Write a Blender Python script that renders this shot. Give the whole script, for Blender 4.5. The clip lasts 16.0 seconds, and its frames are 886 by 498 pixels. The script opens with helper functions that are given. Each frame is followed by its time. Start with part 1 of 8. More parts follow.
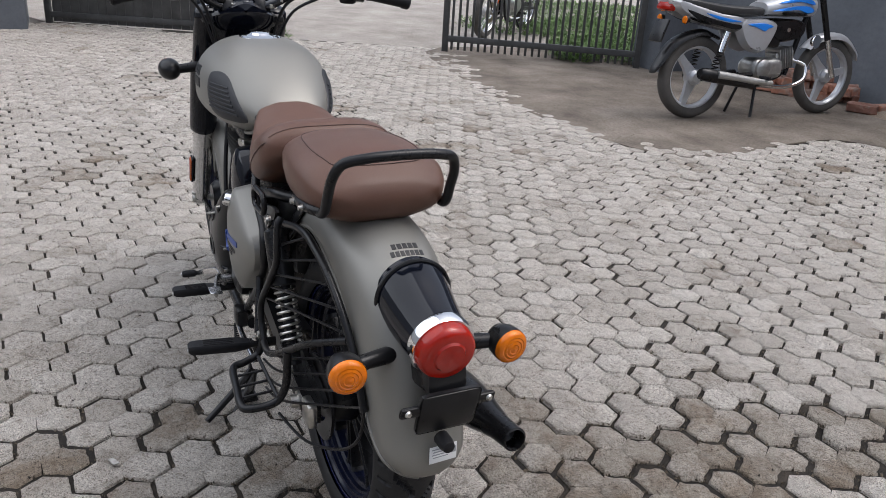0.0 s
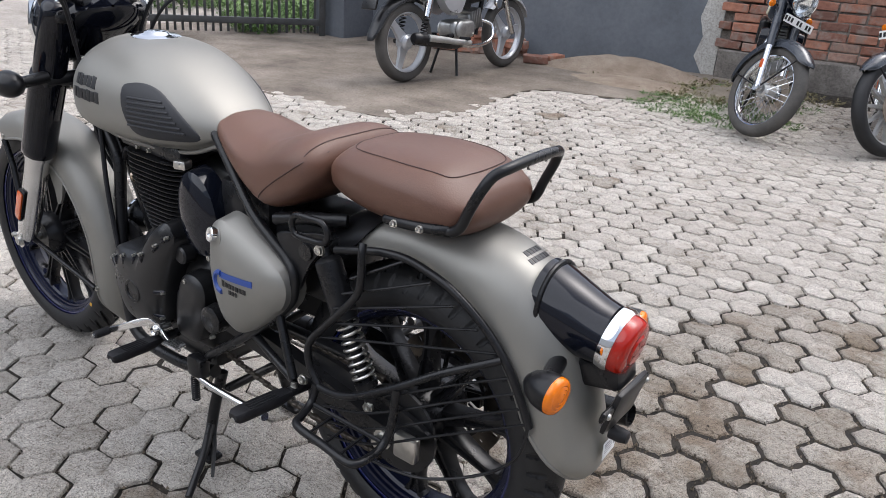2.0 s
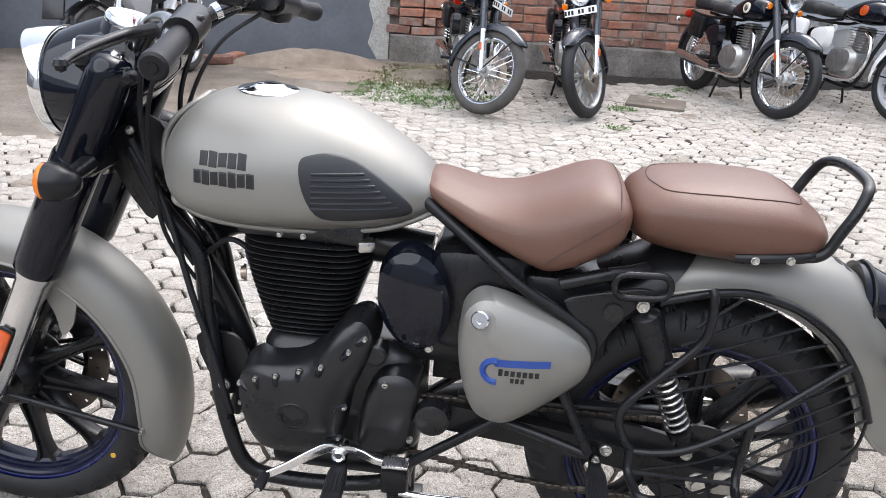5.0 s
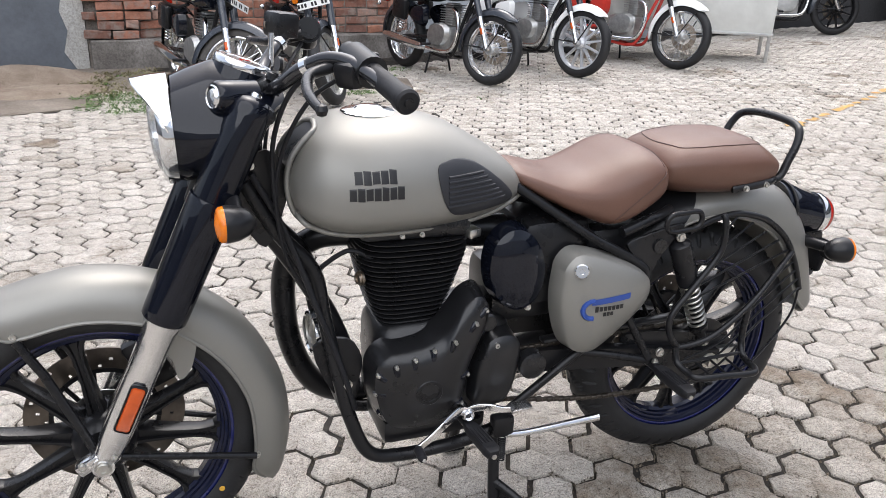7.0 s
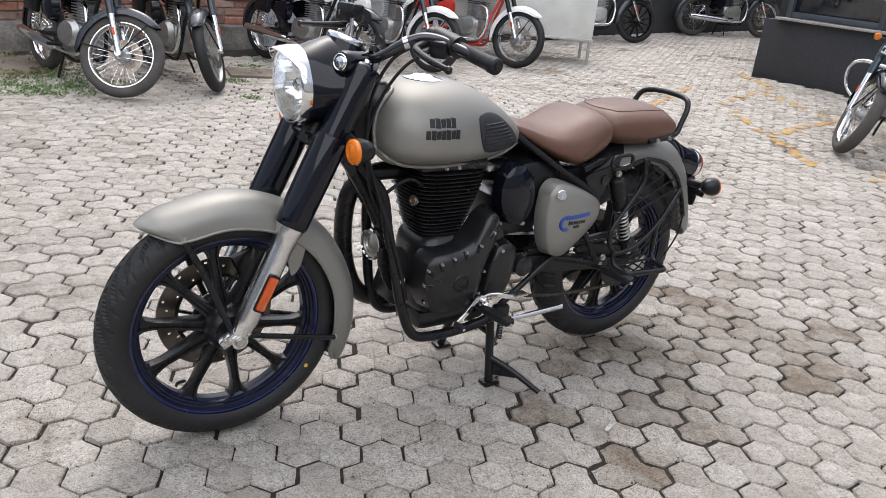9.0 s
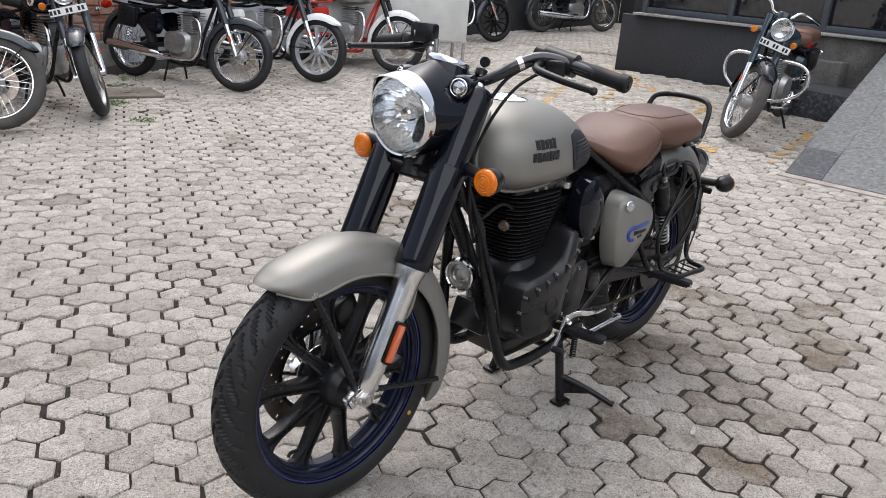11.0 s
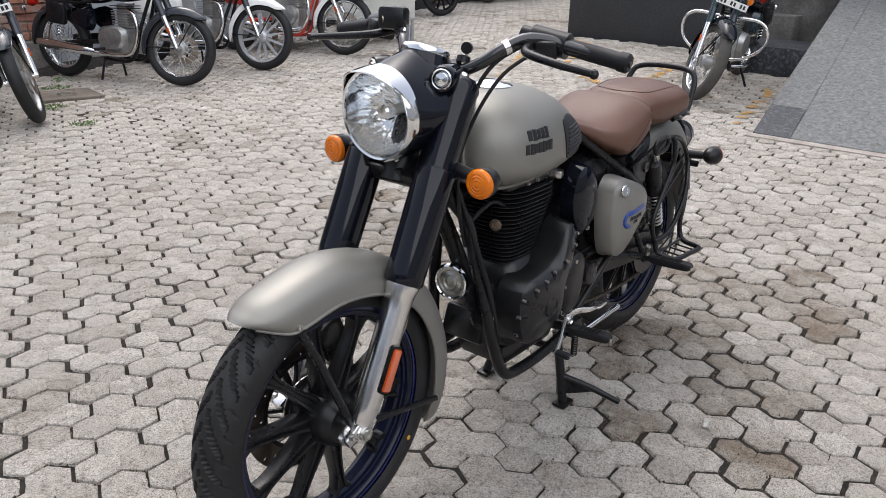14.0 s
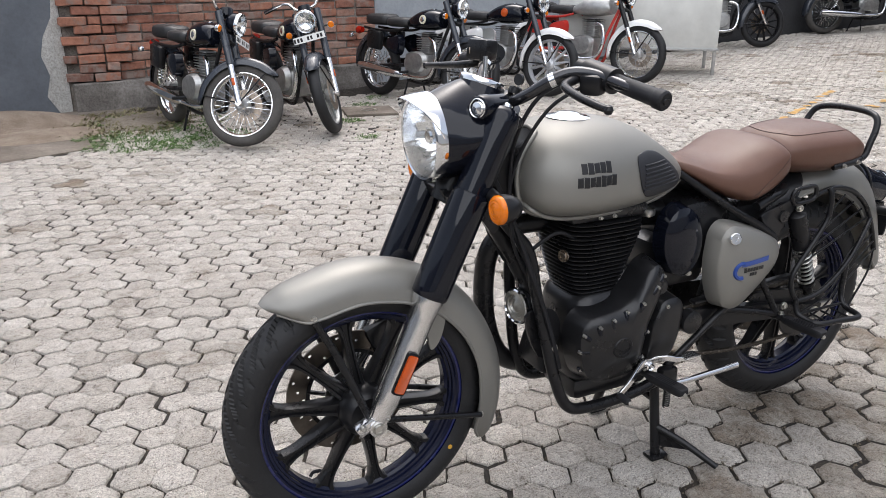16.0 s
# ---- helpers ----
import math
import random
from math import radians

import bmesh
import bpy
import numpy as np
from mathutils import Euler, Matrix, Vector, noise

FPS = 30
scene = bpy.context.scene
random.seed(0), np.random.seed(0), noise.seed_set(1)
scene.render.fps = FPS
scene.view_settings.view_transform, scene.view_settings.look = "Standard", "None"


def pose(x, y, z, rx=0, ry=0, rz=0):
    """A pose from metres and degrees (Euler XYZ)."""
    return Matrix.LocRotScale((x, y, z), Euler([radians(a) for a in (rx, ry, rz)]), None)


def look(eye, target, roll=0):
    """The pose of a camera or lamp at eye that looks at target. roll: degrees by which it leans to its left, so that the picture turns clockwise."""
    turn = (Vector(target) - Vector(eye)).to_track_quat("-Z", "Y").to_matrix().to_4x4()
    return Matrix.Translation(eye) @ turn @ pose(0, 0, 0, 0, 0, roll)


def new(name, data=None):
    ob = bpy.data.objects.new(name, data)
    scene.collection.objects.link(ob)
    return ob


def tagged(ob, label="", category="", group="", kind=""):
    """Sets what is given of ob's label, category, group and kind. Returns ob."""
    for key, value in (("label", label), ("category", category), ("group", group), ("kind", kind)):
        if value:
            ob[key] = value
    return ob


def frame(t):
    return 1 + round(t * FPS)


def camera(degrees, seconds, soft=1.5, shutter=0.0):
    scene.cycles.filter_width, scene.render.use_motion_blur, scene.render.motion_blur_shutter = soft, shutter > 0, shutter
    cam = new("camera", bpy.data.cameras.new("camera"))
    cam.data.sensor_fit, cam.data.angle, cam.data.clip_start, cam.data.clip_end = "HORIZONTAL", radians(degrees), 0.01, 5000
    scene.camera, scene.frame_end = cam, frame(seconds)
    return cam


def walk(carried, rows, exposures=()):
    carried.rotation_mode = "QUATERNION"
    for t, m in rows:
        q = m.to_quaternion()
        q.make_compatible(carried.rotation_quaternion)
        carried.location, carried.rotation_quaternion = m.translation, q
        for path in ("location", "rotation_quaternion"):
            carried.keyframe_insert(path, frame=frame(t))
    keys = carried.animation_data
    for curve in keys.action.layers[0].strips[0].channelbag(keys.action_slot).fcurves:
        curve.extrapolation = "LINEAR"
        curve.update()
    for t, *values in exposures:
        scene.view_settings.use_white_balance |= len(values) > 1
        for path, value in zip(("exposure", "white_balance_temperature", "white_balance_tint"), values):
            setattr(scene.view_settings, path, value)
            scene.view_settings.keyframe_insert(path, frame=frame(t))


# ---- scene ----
cam = camera(58.76, 16.0, soft=0.35)
PATH = [
    (0, (-1.2269, 0.4803, 1.2093), (0.4272, -0.3478, 0.4490), 3.64),
    (0.5, (-1.1113, 0.6594, 1.2049), (0.4100, -0.4008, 0.4553), 5.07),
    (1, (-0.9940, 0.8242, 1.2143), (0.3779, -0.4281, 0.4728), 3.95),
    (1.5, (-0.8246, 0.9307, 1.1924), (0.4118, -0.4519, 0.4443), 3.47),
    (2, (-0.6723, 1.0303, 1.1967), (0.4009, -0.4663, 0.4167), 4.15),
    (2.5, (-0.5120, 1.1605, 1.2043), (0.3865, -0.4491, 0.4285), 3.83),
    (3, (-0.3319, 1.1888, 1.1824), (0.4873, -0.4652, 0.4123), 3.42),
    (3.5, (-0.1383, 1.1996, 1.1852), (0.5747, -0.5049, 0.4194), 3.54),
    (4, (0.0763, 1.2626, 1.1767), (0.5285, -0.5348, 0.4251), 4.22),
    (4.5, (0.2634, 1.2835, 1.1748), (0.5462, -0.5499, 0.4271), 4.28),
    (5, (0.4618, 1.2940, 1.1788), (0.6045, -0.5562, 0.4329), 4.07),
    (5.2, (0.5401, 1.3049, 1.1891), (0.6049, -0.5469, 0.4364), 4.16),
    (7.3, (1.3761, 1.4884, 1.2286), (0.6378, -0.2188, 0.4934), 2.27),
    (7.5, (1.4544, 1.5608, 1.2316), (0.6825, -0.1331, 0.5003), 2.49),
    (8, (1.6456, 1.6719, 1.2373), (0.8323, -0.0037, 0.5086), 3.08),
    (8.5, (1.8793, 1.7447, 1.2359), (0.9327, 0.1355, 0.5186), 4.79),
    (8.7, (1.9264, 1.7516, 1.2338), (0.9171, 0.1798, 0.5190), 5.51),
    (10.8, (2.4266, 1.2899, 1.2118), (1.0429, 0.0129, 0.5377), 4.50),
    (11, (2.4324, 1.2207, 1.2048), (1.0254, -0.0325, 0.5341), 4.83),
    (11.5, (2.4491, 1.0385, 1.2027), (0.9844, -0.1428, 0.5251), 4.41),
    (12, (2.5071, 0.9063, 1.2070), (0.9530, -0.1467, 0.5169), 5.91),
    (12.5, (2.5668, 0.8319, 1.2107), (0.9438, -0.1084, 0.5168), 5.22),
    (13, (2.5233, 0.8468, 1.2076), (0.8783, -0.0479, 0.5052), 3.96),
    (13.5, (2.3841, 0.9366, 1.2000), (0.7886, -0.0351, 0.4857), 2.65),
    (14, (2.3345, 1.0402, 1.2074), (0.8738, -0.1188, 0.4843), 1.59),
    (14.5, (2.3080, 1.1915, 1.2070), (0.9315, -0.0706, 0.4915), 3.52),
    (15, (2.2124, 1.2868, 1.2191), (0.9254, -0.0820, 0.5336), 4.33),
    (15.5, (2.0259, 1.3712, 1.2219), (0.9704, -0.1857, 0.5420), 1.62),
    (16, (1.9291, 1.4731, 1.2309), (1.0828, -0.2098, 0.5589), 0.22),
]
walk(cam, [(t, look(eye, target, roll)) for t, eye, target, roll in PATH], exposures=[(0, 0.41, 6130, 11), (1.5, 0.75, 6130, 11), (2.5, 1, 6130, 11), (3.5, 1.17, 6130, 11), (5, 1.36, 6130, 11), (7.5, 1.07, 6280, 11), (8.5, 0.9, 6280, 11), (11, 0.70, 6280, 11), (12.5, 0.50, 6280, 11), (14, 0.66, 6280, 11), (16, 0.84, 6280, 11)])

# ---- light ----
world = bpy.data.worlds.new("sky")
scene.world = world
world.use_nodes = True
wt = world.node_tree
sky = wt.nodes.new("ShaderNodeTexSky")
sky.sky_type, sky.sun_disc = "NISHITA", False
sky.sun_elevation, sky.sun_rotation = radians(62), radians(205)
sky.air_density, sky.dust_density, sky.ozone_density = 1.0, 6.0, 1.0
soft_sky = wt.nodes.new("ShaderNodeHueSaturation")
soft_sky.inputs["Saturation"].default_value = 0.5
wt.links.new(sky.outputs["Color"], soft_sky.inputs["Color"])
wt.links.new(soft_sky.outputs["Color"], wt.nodes["Background"].inputs["Color"])
wt.nodes["Background"].inputs["Strength"].default_value = 0.15
sun_data = bpy.data.lights.new("sun", "SUN")
sun_data.energy, sun_data.angle, sun_data.color = 1.25, radians(75), (1.0, 0.985, 0.97)
sun = new("sun", sun_data)
sun.matrix_world = look((3.5, 6.5, 8.5), (0, 0, 0))


# ---- materials ----
def nodes_of(name):
    m = bpy.data.materials.new(name)
    m.use_nodes = True
    return m, m.node_tree, m.node_tree.nodes["Principled BSDF"]


def noise_node(nt, coord, scale, detail=4.0, rough=0.6):
    n = nt.nodes.new("ShaderNodeTexNoise")
    n.inputs["Scale"].default_value, n.inputs["Detail"].default_value, n.inputs["Roughness"].default_value = scale, detail, rough
    nt.links.new(coord, n.inputs["Vector"])
    return n.outputs["Fac"]


def ramp_node(nt, fac, stops):
    r = nt.nodes.new("ShaderNodeValToRGB")
    while len(r.color_ramp.elements) < len(stops):
        r.color_ramp.elements.new(0.5)
    for e, (p, c) in zip(r.color_ramp.elements, stops):
        e.position, e.color = p, (*c, 1) if len(c) == 3 else c
    nt.links.new(fac, r.inputs["Fac"])
    return r.outputs["Color"]


def mix_node(nt, fac, a, b, mode="MIX"):
    m = nt.nodes.new("ShaderNodeMix")
    m.data_type, m.blend_type = "RGBA", mode
    for v, s in ((fac, m.inputs["Factor"]), (a, m.inputs["A"]), (b, m.inputs["B"])):
        if isinstance(v, (int, float)):
            s.default_value = v
        elif isinstance(v, tuple):
            s.default_value = (*v, 1)
        else:
            nt.links.new(v, s)
    return m.outputs["Result"]


def bump_node(nt, height, strength, distance, bsdf):
    b = nt.nodes.new("ShaderNodeBump")
    b.inputs["Strength"].default_value, b.inputs["Distance"].default_value = strength, distance
    nt.links.new(height, b.inputs["Height"])
    nt.links.new(b.outputs["Normal"], bsdf.inputs["Normal"])


def coord_node(nt):
    return nt.nodes.new("ShaderNodeTexCoord").outputs["Object"]


def surface(name, color, rough=0.5, metal=0.0, coat=0.0, dirt=0.12, dirt_scale=9.0, grain=0.0, grain_scale=300.0, bump=0.0, emit=0.0, spec=0.5):
    """A painted, cast, plated or moulded surface: base colour, large uneven patches, fine grain and relief."""
    m, nt, bs = nodes_of(name)
    co = coord_node(nt)
    big = noise_node(nt, co, dirt_scale, 5)
    fine = noise_node(nt, co, grain_scale, 3)
    dark = tuple(c * (1 - dirt) for c in color)
    lite = tuple(min(1, c * (1 + dirt)) for c in color)
    col = ramp_node(nt, big, [(0.3, dark), (0.7, lite)])
    if grain:
        col = mix_node(nt, 1.0, col, ramp_node(nt, fine, [(0.3, (1 - grain,) * 3), (0.7, (1.0,) * 3)]), "MULTIPLY")
    nt.links.new(col, bs.inputs["Base Color"])
    nt.links.new(ramp_node(nt, big, [(0.25, (max(0.02, rough * 0.85),) * 3), (0.75, (min(1, rough * 1.18),) * 3)]), bs.inputs["Roughness"])
    bs.inputs["Metallic"].default_value, bs.inputs["Coat Weight"].default_value, bs.inputs["Coat Roughness"].default_value = metal, coat, 0.06
    bs.inputs["Specular IOR Level"].default_value = spec
    if bump:
        bump_node(nt, fine, 0.6, bump, bs)
    return m


TANK_PAINT = surface("matt_khaki_silver_paint", (0.240, 0.233, 0.212), 0.47, 0.55, 0.0, 0.05, 4, 0.08, 900)
BLACK_GLOSS = surface("gloss_black_paint", (0.004, 0.005, 0.009), 0.06, 0.0, 0.0, 0.2, 6, spec=0.34)
BLACK_SATIN = surface("satin_black_paint", (0.010, 0.010, 0.011), 0.28, 0.0, 0.0, 0.25, 12, 0.15, 500, 0.0001, spec=0.28)
BLACK_MATT = surface("matt_black_casting", (0.011, 0.011, 0.012), 0.29, 0.0, 0.0, 0.25, 14, 0.2, 700, 0.0002, spec=0.42)
RUBBER = surface("black_rubber", (0.010, 0.010, 0.012), 0.55, 0.0, 0.0, 0.25, 10, 0.25, 400, 0.0004, spec=0.3)
TYRE = surface("tyre_rubber", (0.016, 0.016, 0.017), 0.55, 0.0, 0.0, 0.3, 7, 0.3, 250, 0.0004, spec=0.36)
OLD_TYRE = surface("dusty_tyre_rubber", (0.075, 0.07, 0.064), 0.85, 0.0, 0.0, 0.35, 8, 0.3, 250, 0.0005)
CHROME = surface("chrome", (0.78, 0.79, 0.80), 0.08, 1.0, 0.0, 0.05, 10)
ALLOY = surface("polished_alloy", (0.74, 0.74, 0.74), 0.2, 1.0, 0.0, 0.05, 25, 0.06, 300)
CAST_ALLOY = surface("cast_alloy", (0.45, 0.45, 0.44), 0.42, 0.9, 0.0, 0.22, 20, 0.2, 300, 0.0004)
STEEL = surface("zinc_steel", (0.55, 0.54, 0.51), 0.3, 1.0, 0.0, 0.15, 40)
BRONZE = surface("bronze_steel_disc", (0.36, 0.30, 0.24), 0.38, 1.0, 0.0, 0.2, 30)
RIM_NAVY = surface("gloss_navy_black_rim", (0.006, 0.008, 0.022), 0.2, 0.0, 0.0, 0.15, 9, spec=0.3)
DISC_STEEL = surface("dark_brake_disc_steel", (0.16, 0.14, 0.12), 0.34, 1.0, 0.0, 0.25, 30)
BLUE_LINE = surface("dark_blue_rim_line", (0.007, 0.011, 0.070), 0.25, 0.0, 0.5, 0.1)
BLUE_DECAL = surface("blue_decal", (0.018, 0.055, 0.25), 0.4, 0.0, 0.0, 0.05)
DARK_DECAL = surface("dark_decal", (0.007, 0.007, 0.008), 0.45, 0.0, 0.0, 0.05)
WHITE_DECAL = surface("white_sticker", (0.75, 0.76, 0.76), 0.5, 0.0, 0.0, 0.05)
GREY_INK = surface("grey_print", (0.30, 0.31, 0.33), 0.5)
LEATHER = surface("brown_leatherette", (0.112, 0.056, 0.038), 0.44, 0.0, 0.0, 0.08, 5, 0.16, 420, 0.0004, spec=0.38)
THREAD = surface("dark_brown_thread", (0.060, 0.034, 0.028), 0.8)
PAD = surface("grey_black_rubber_pad", (0.013, 0.014, 0.018), 0.55, 0.0, 0.0, 0.15, 10, 0.15, 500, 0.0002)
DIAL = surface("dial_face", (0.05, 0.05, 0.055), 0.35)


def lens_mat(name, color, rough=0.08):
    m, nt, bs = nodes_of(name)
    co = coord_node(nt)
    fac = noise_node(nt, co, 60, 2)
    nt.links.new(ramp_node(nt, fac, [(0.3, tuple(c * 0.8 for c in color)), (0.7, color)]), bs.inputs["Base Color"])
    bs.inputs["Roughness"].default_value = rough
    bs.inputs["Transmission Weight"].default_value = 0.2
    bs.inputs["Coat Weight"].default_value = 0.15
    bs.inputs["Specular IOR Level"].default_value = 0.4
    return m


AMBER = lens_mat("amber_lens", (0.88, 0.215, 0.004), 0.05)
RED_LENS = lens_mat("red_lens", (0.42, 0.014, 0.005), 0.05)
REFLECTOR = lens_mat("orange_reflector", (0.62, 0.10, 0.015), 0.2)


def glass_mat(name, color=(0.95, 0.97, 0.97), rough=0.02):
    m, nt, bs = nodes_of(name)
    bs.inputs["Base Color"].default_value = (*color, 1)
    bs.inputs["Transmission Weight"].default_value = 1.0
    bs.inputs["Roughness"].default_value = rough
    bs.inputs["IOR"].default_value = 1.06
    bs.inputs["Coat Weight"].default_value = 0.6
    return m


LAMP_GLASS = glass_mat("lamp_glass")
SHOP_GLASS = surface("dark_shop_glass", (0.012, 0.014, 0.018), 0.05, 0.0, 0.0, 0.3, 2, spec=0.8)


def paver_mat(name, tones, stain_dark, stain_at, relief):
    """Concrete paver: a tone for each unit, pits and sand grains, brown dirt stains in patches."""
    m, nt, bs = nodes_of(name)
    geo = nt.nodes.new("ShaderNodeNewGeometry")
    info = nt.nodes.new("ShaderNodeObjectInfo")
    pos = geo.outputs["Position"]
    add = nt.nodes.new("ShaderNodeMath")
    add.operation = "ADD"
    nt.links.new(geo.outputs["Random Per Island"], add.inputs[0])
    nt.links.new(info.outputs["Random"], add.inputs[1])
    frac = nt.nodes.new("ShaderNodeMath")
    frac.operation = "FRACT"
    nt.links.new(add.outputs[0], frac.inputs[0])
    tone = ramp_node(nt, frac.outputs[0], [(0.0, tones[0]), (0.35, tones[1]), (0.7, tones[2]), (1.0, tones[3])])
    mott = ramp_node(nt, noise_node(nt, pos, 28, 8, 0.75), [(0.30, (0.56, 0.51, 0.45)), (0.46, (0.94, 0.925, 0.905)), (0.68, (1.13, 1.13, 1.12))])
    grit = ramp_node(nt, noise_node(nt, pos, 330, 3, 0.75), [(0.36, (0.22, 0.20, 0.18)), (0.47, (0.86, 0.86, 0.86)), (0.58, (1.02, 1.02, 1.02)), (0.68, (1.5, 1.49, 1.46))])
    stain = ramp_node(nt, noise_node(nt, pos, 2.6, 8, 0.72), [(stain_at - 0.08, stain_dark), (stain_at + 0.05, (1.0, 1.0, 1.0))])
    col = mix_node(nt, 1.0, tone, mott, "MULTIPLY")
    col = mix_node(nt, 1.0, col, grit, "MULTIPLY")
    pits = ramp_node(nt, noise_node(nt, pos, 115, 5, 0.7), [(0.33, (0.34, 0.31, 0.28)), (0.43, (0.96, 0.955, 0.95)), (0.62, (1.10, 1.10, 1.09))])
    col = mix_node(nt, 1.0, col, pits, "MULTIPLY")
    col = mix_node(nt, 0.85, col, stain, "MULTIPLY")
    nt.links.new(col, bs.inputs["Base Color"])
    bs.inputs["Roughness"].default_value = 0.88
    bs.inputs["Specular IOR Level"].default_value = 0.3
    both = nt.nodes.new("ShaderNodeMath")
    both.operation = "MULTIPLY_ADD"
    nt.links.new(noise_node(nt, pos, 45, 6, 0.75), both.inputs[0])
    both.inputs[1].default_value = 2.0
    nt.links.new(noise_node(nt, pos, 330, 3, 0.75), both.inputs[2])
    bump_node(nt, both.outputs[0], 1.0, relief, bs)
    return m


def ground_mat(name, a, b, c, scale=3.0, grit=90.0, depth=0.006, rough=0.92, gritty=0.85):
    m, nt, bs = nodes_of(name)
    pos = nt.nodes.new("ShaderNodeNewGeometry").outputs["Position"]
    col = ramp_node(nt, noise_node(nt, pos, scale, 7, 0.65), [(0.3, a), (0.5, b), (0.72, c)])
    col = mix_node(nt, gritty, col, ramp_node(nt, noise_node(nt, pos, grit, 4, 0.75), [(0.3, (0.5, 0.48, 0.46)), (0.6, (1.1, 1.1, 1.1))]), "MULTIPLY")
    nt.links.new(col, bs.inputs["Base Color"])
    bs.inputs["Roughness"].default_value = rough
    bump_node(nt, noise_node(nt, pos, grit, 6, 0.8), 0.9, depth, bs)
    return m


PAVER = paver_mat("grey_concrete_paver", ((0.531, 0.497, 0.454), (0.605, 0.571, 0.525), (0.650, 0.616, 0.571), (0.701, 0.669, 0.624)), (0.58, 0.53, 0.48), 0.40, 0.009)
WORN_PAVER = paver_mat("worn_brown_grey_paver", ((0.484, 0.440, 0.385), (0.550, 0.506, 0.451), (0.600, 0.559, 0.506), (0.649, 0.613, 0.563)), (0.58, 0.50, 0.42), 0.47, 0.013)
JOINT_DIRT = ground_mat("dark_joint_dirt", (0.010, 0.008, 0.006), (0.022, 0.017, 0.012), (0.070, 0.056, 0.042), 14, 230, 0.012)
CONCRETE = ground_mat("worn_concrete", (0.085, 0.068, 0.053), (0.17, 0.143, 0.116), (0.27, 0.235, 0.198), 2.2, 55, 0.010)
SAND = ground_mat("sand_heap", (0.20, 0.150, 0.110), (0.27, 0.215, 0.165), (0.34, 0.285, 0.225), 5, 110, 0.01)
GRAVEL = ground_mat("gravel_road", (0.24, 0.22, 0.19), (0.33, 0.30, 0.27), (0.42, 0.40, 0.36), 2, 60, 0.012)
SOIL = ground_mat("soil", (0.12, 0.10, 0.08), (0.17, 0.145, 0.115), (0.22, 0.19, 0.15), 2, 40, 0.01)
GREY_WALL = ground_mat("blue_grey_wall_paint", (0.10, 0.11, 0.125), (0.125, 0.137, 0.155), (0.15, 0.162, 0.18), 1.8, 25, 0.0015, 0.75, 0.25)
PALE_WALL = ground_mat("pale_grey_wall_paint", (0.26, 0.28, 0.30), (0.31, 0.33, 0.35), (0.35, 0.37, 0.39), 1.8, 25, 0.0015, 0.75, 0.25)
PLASTER = ground_mat("bare_plaster", (0.34, 0.33, 0.31), (0.46, 0.45, 0.42), (0.56, 0.55, 0.52), 5, 60, 0.003)
CEMENT = ground_mat("beige_cement_strip", (0.26, 0.235, 0.205), (0.36, 0.33, 0.295), (0.44, 0.41, 0.37), 7, 120, 0.006)
PLINTH = ground_mat("dirty_cement_plinth", (0.09, 0.08, 0.07), (0.17, 0.155, 0.14), (0.27, 0.25, 0.23), 4, 50, 0.006)
MORTAR = ground_mat("grey_mortar", (0.08, 0.068, 0.058), (0.19, 0.168, 0.146), (0.30, 0.272, 0.24), 8, 90, 0.008)
GRANITE = ground_mat("grey_granite_ramp", (0.085, 0.09, 0.092), (0.15, 0.155, 0.155), (0.23, 0.235, 0.235), 30, 70, 0.006, 0.8)
DARK_GRANITE = ground_mat("dark_granite_facing", (0.012, 0.014, 0.018), (0.035, 0.039, 0.047), (0.16, 0.17, 0.19), 30, 45, 0.003, 0.4)
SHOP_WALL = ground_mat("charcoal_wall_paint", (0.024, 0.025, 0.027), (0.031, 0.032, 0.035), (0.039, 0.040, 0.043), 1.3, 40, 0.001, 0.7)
SILL_STONE = ground_mat("pale_sill_stone", (0.26, 0.25, 0.235), (0.33, 0.32, 0.30), (0.38, 0.37, 0.35), 5, 60, 0.002)
SHOP_FRAME = surface("grey_aluminium_frame", (0.09, 0.10, 0.115), 0.4, 0.5)
GATE_PAINT = surface("dark_grey_gate_paint", (0.065, 0.066, 0.066), 0.55, 0.2, 0, 0.3, 8, 0.2, 200)
YELLOW_PAINT = surface("worn_yellow_paint", (0.56, 0.34, 0.11), 0.85, 0, 0, 0.35, 20, 0.5, 120)


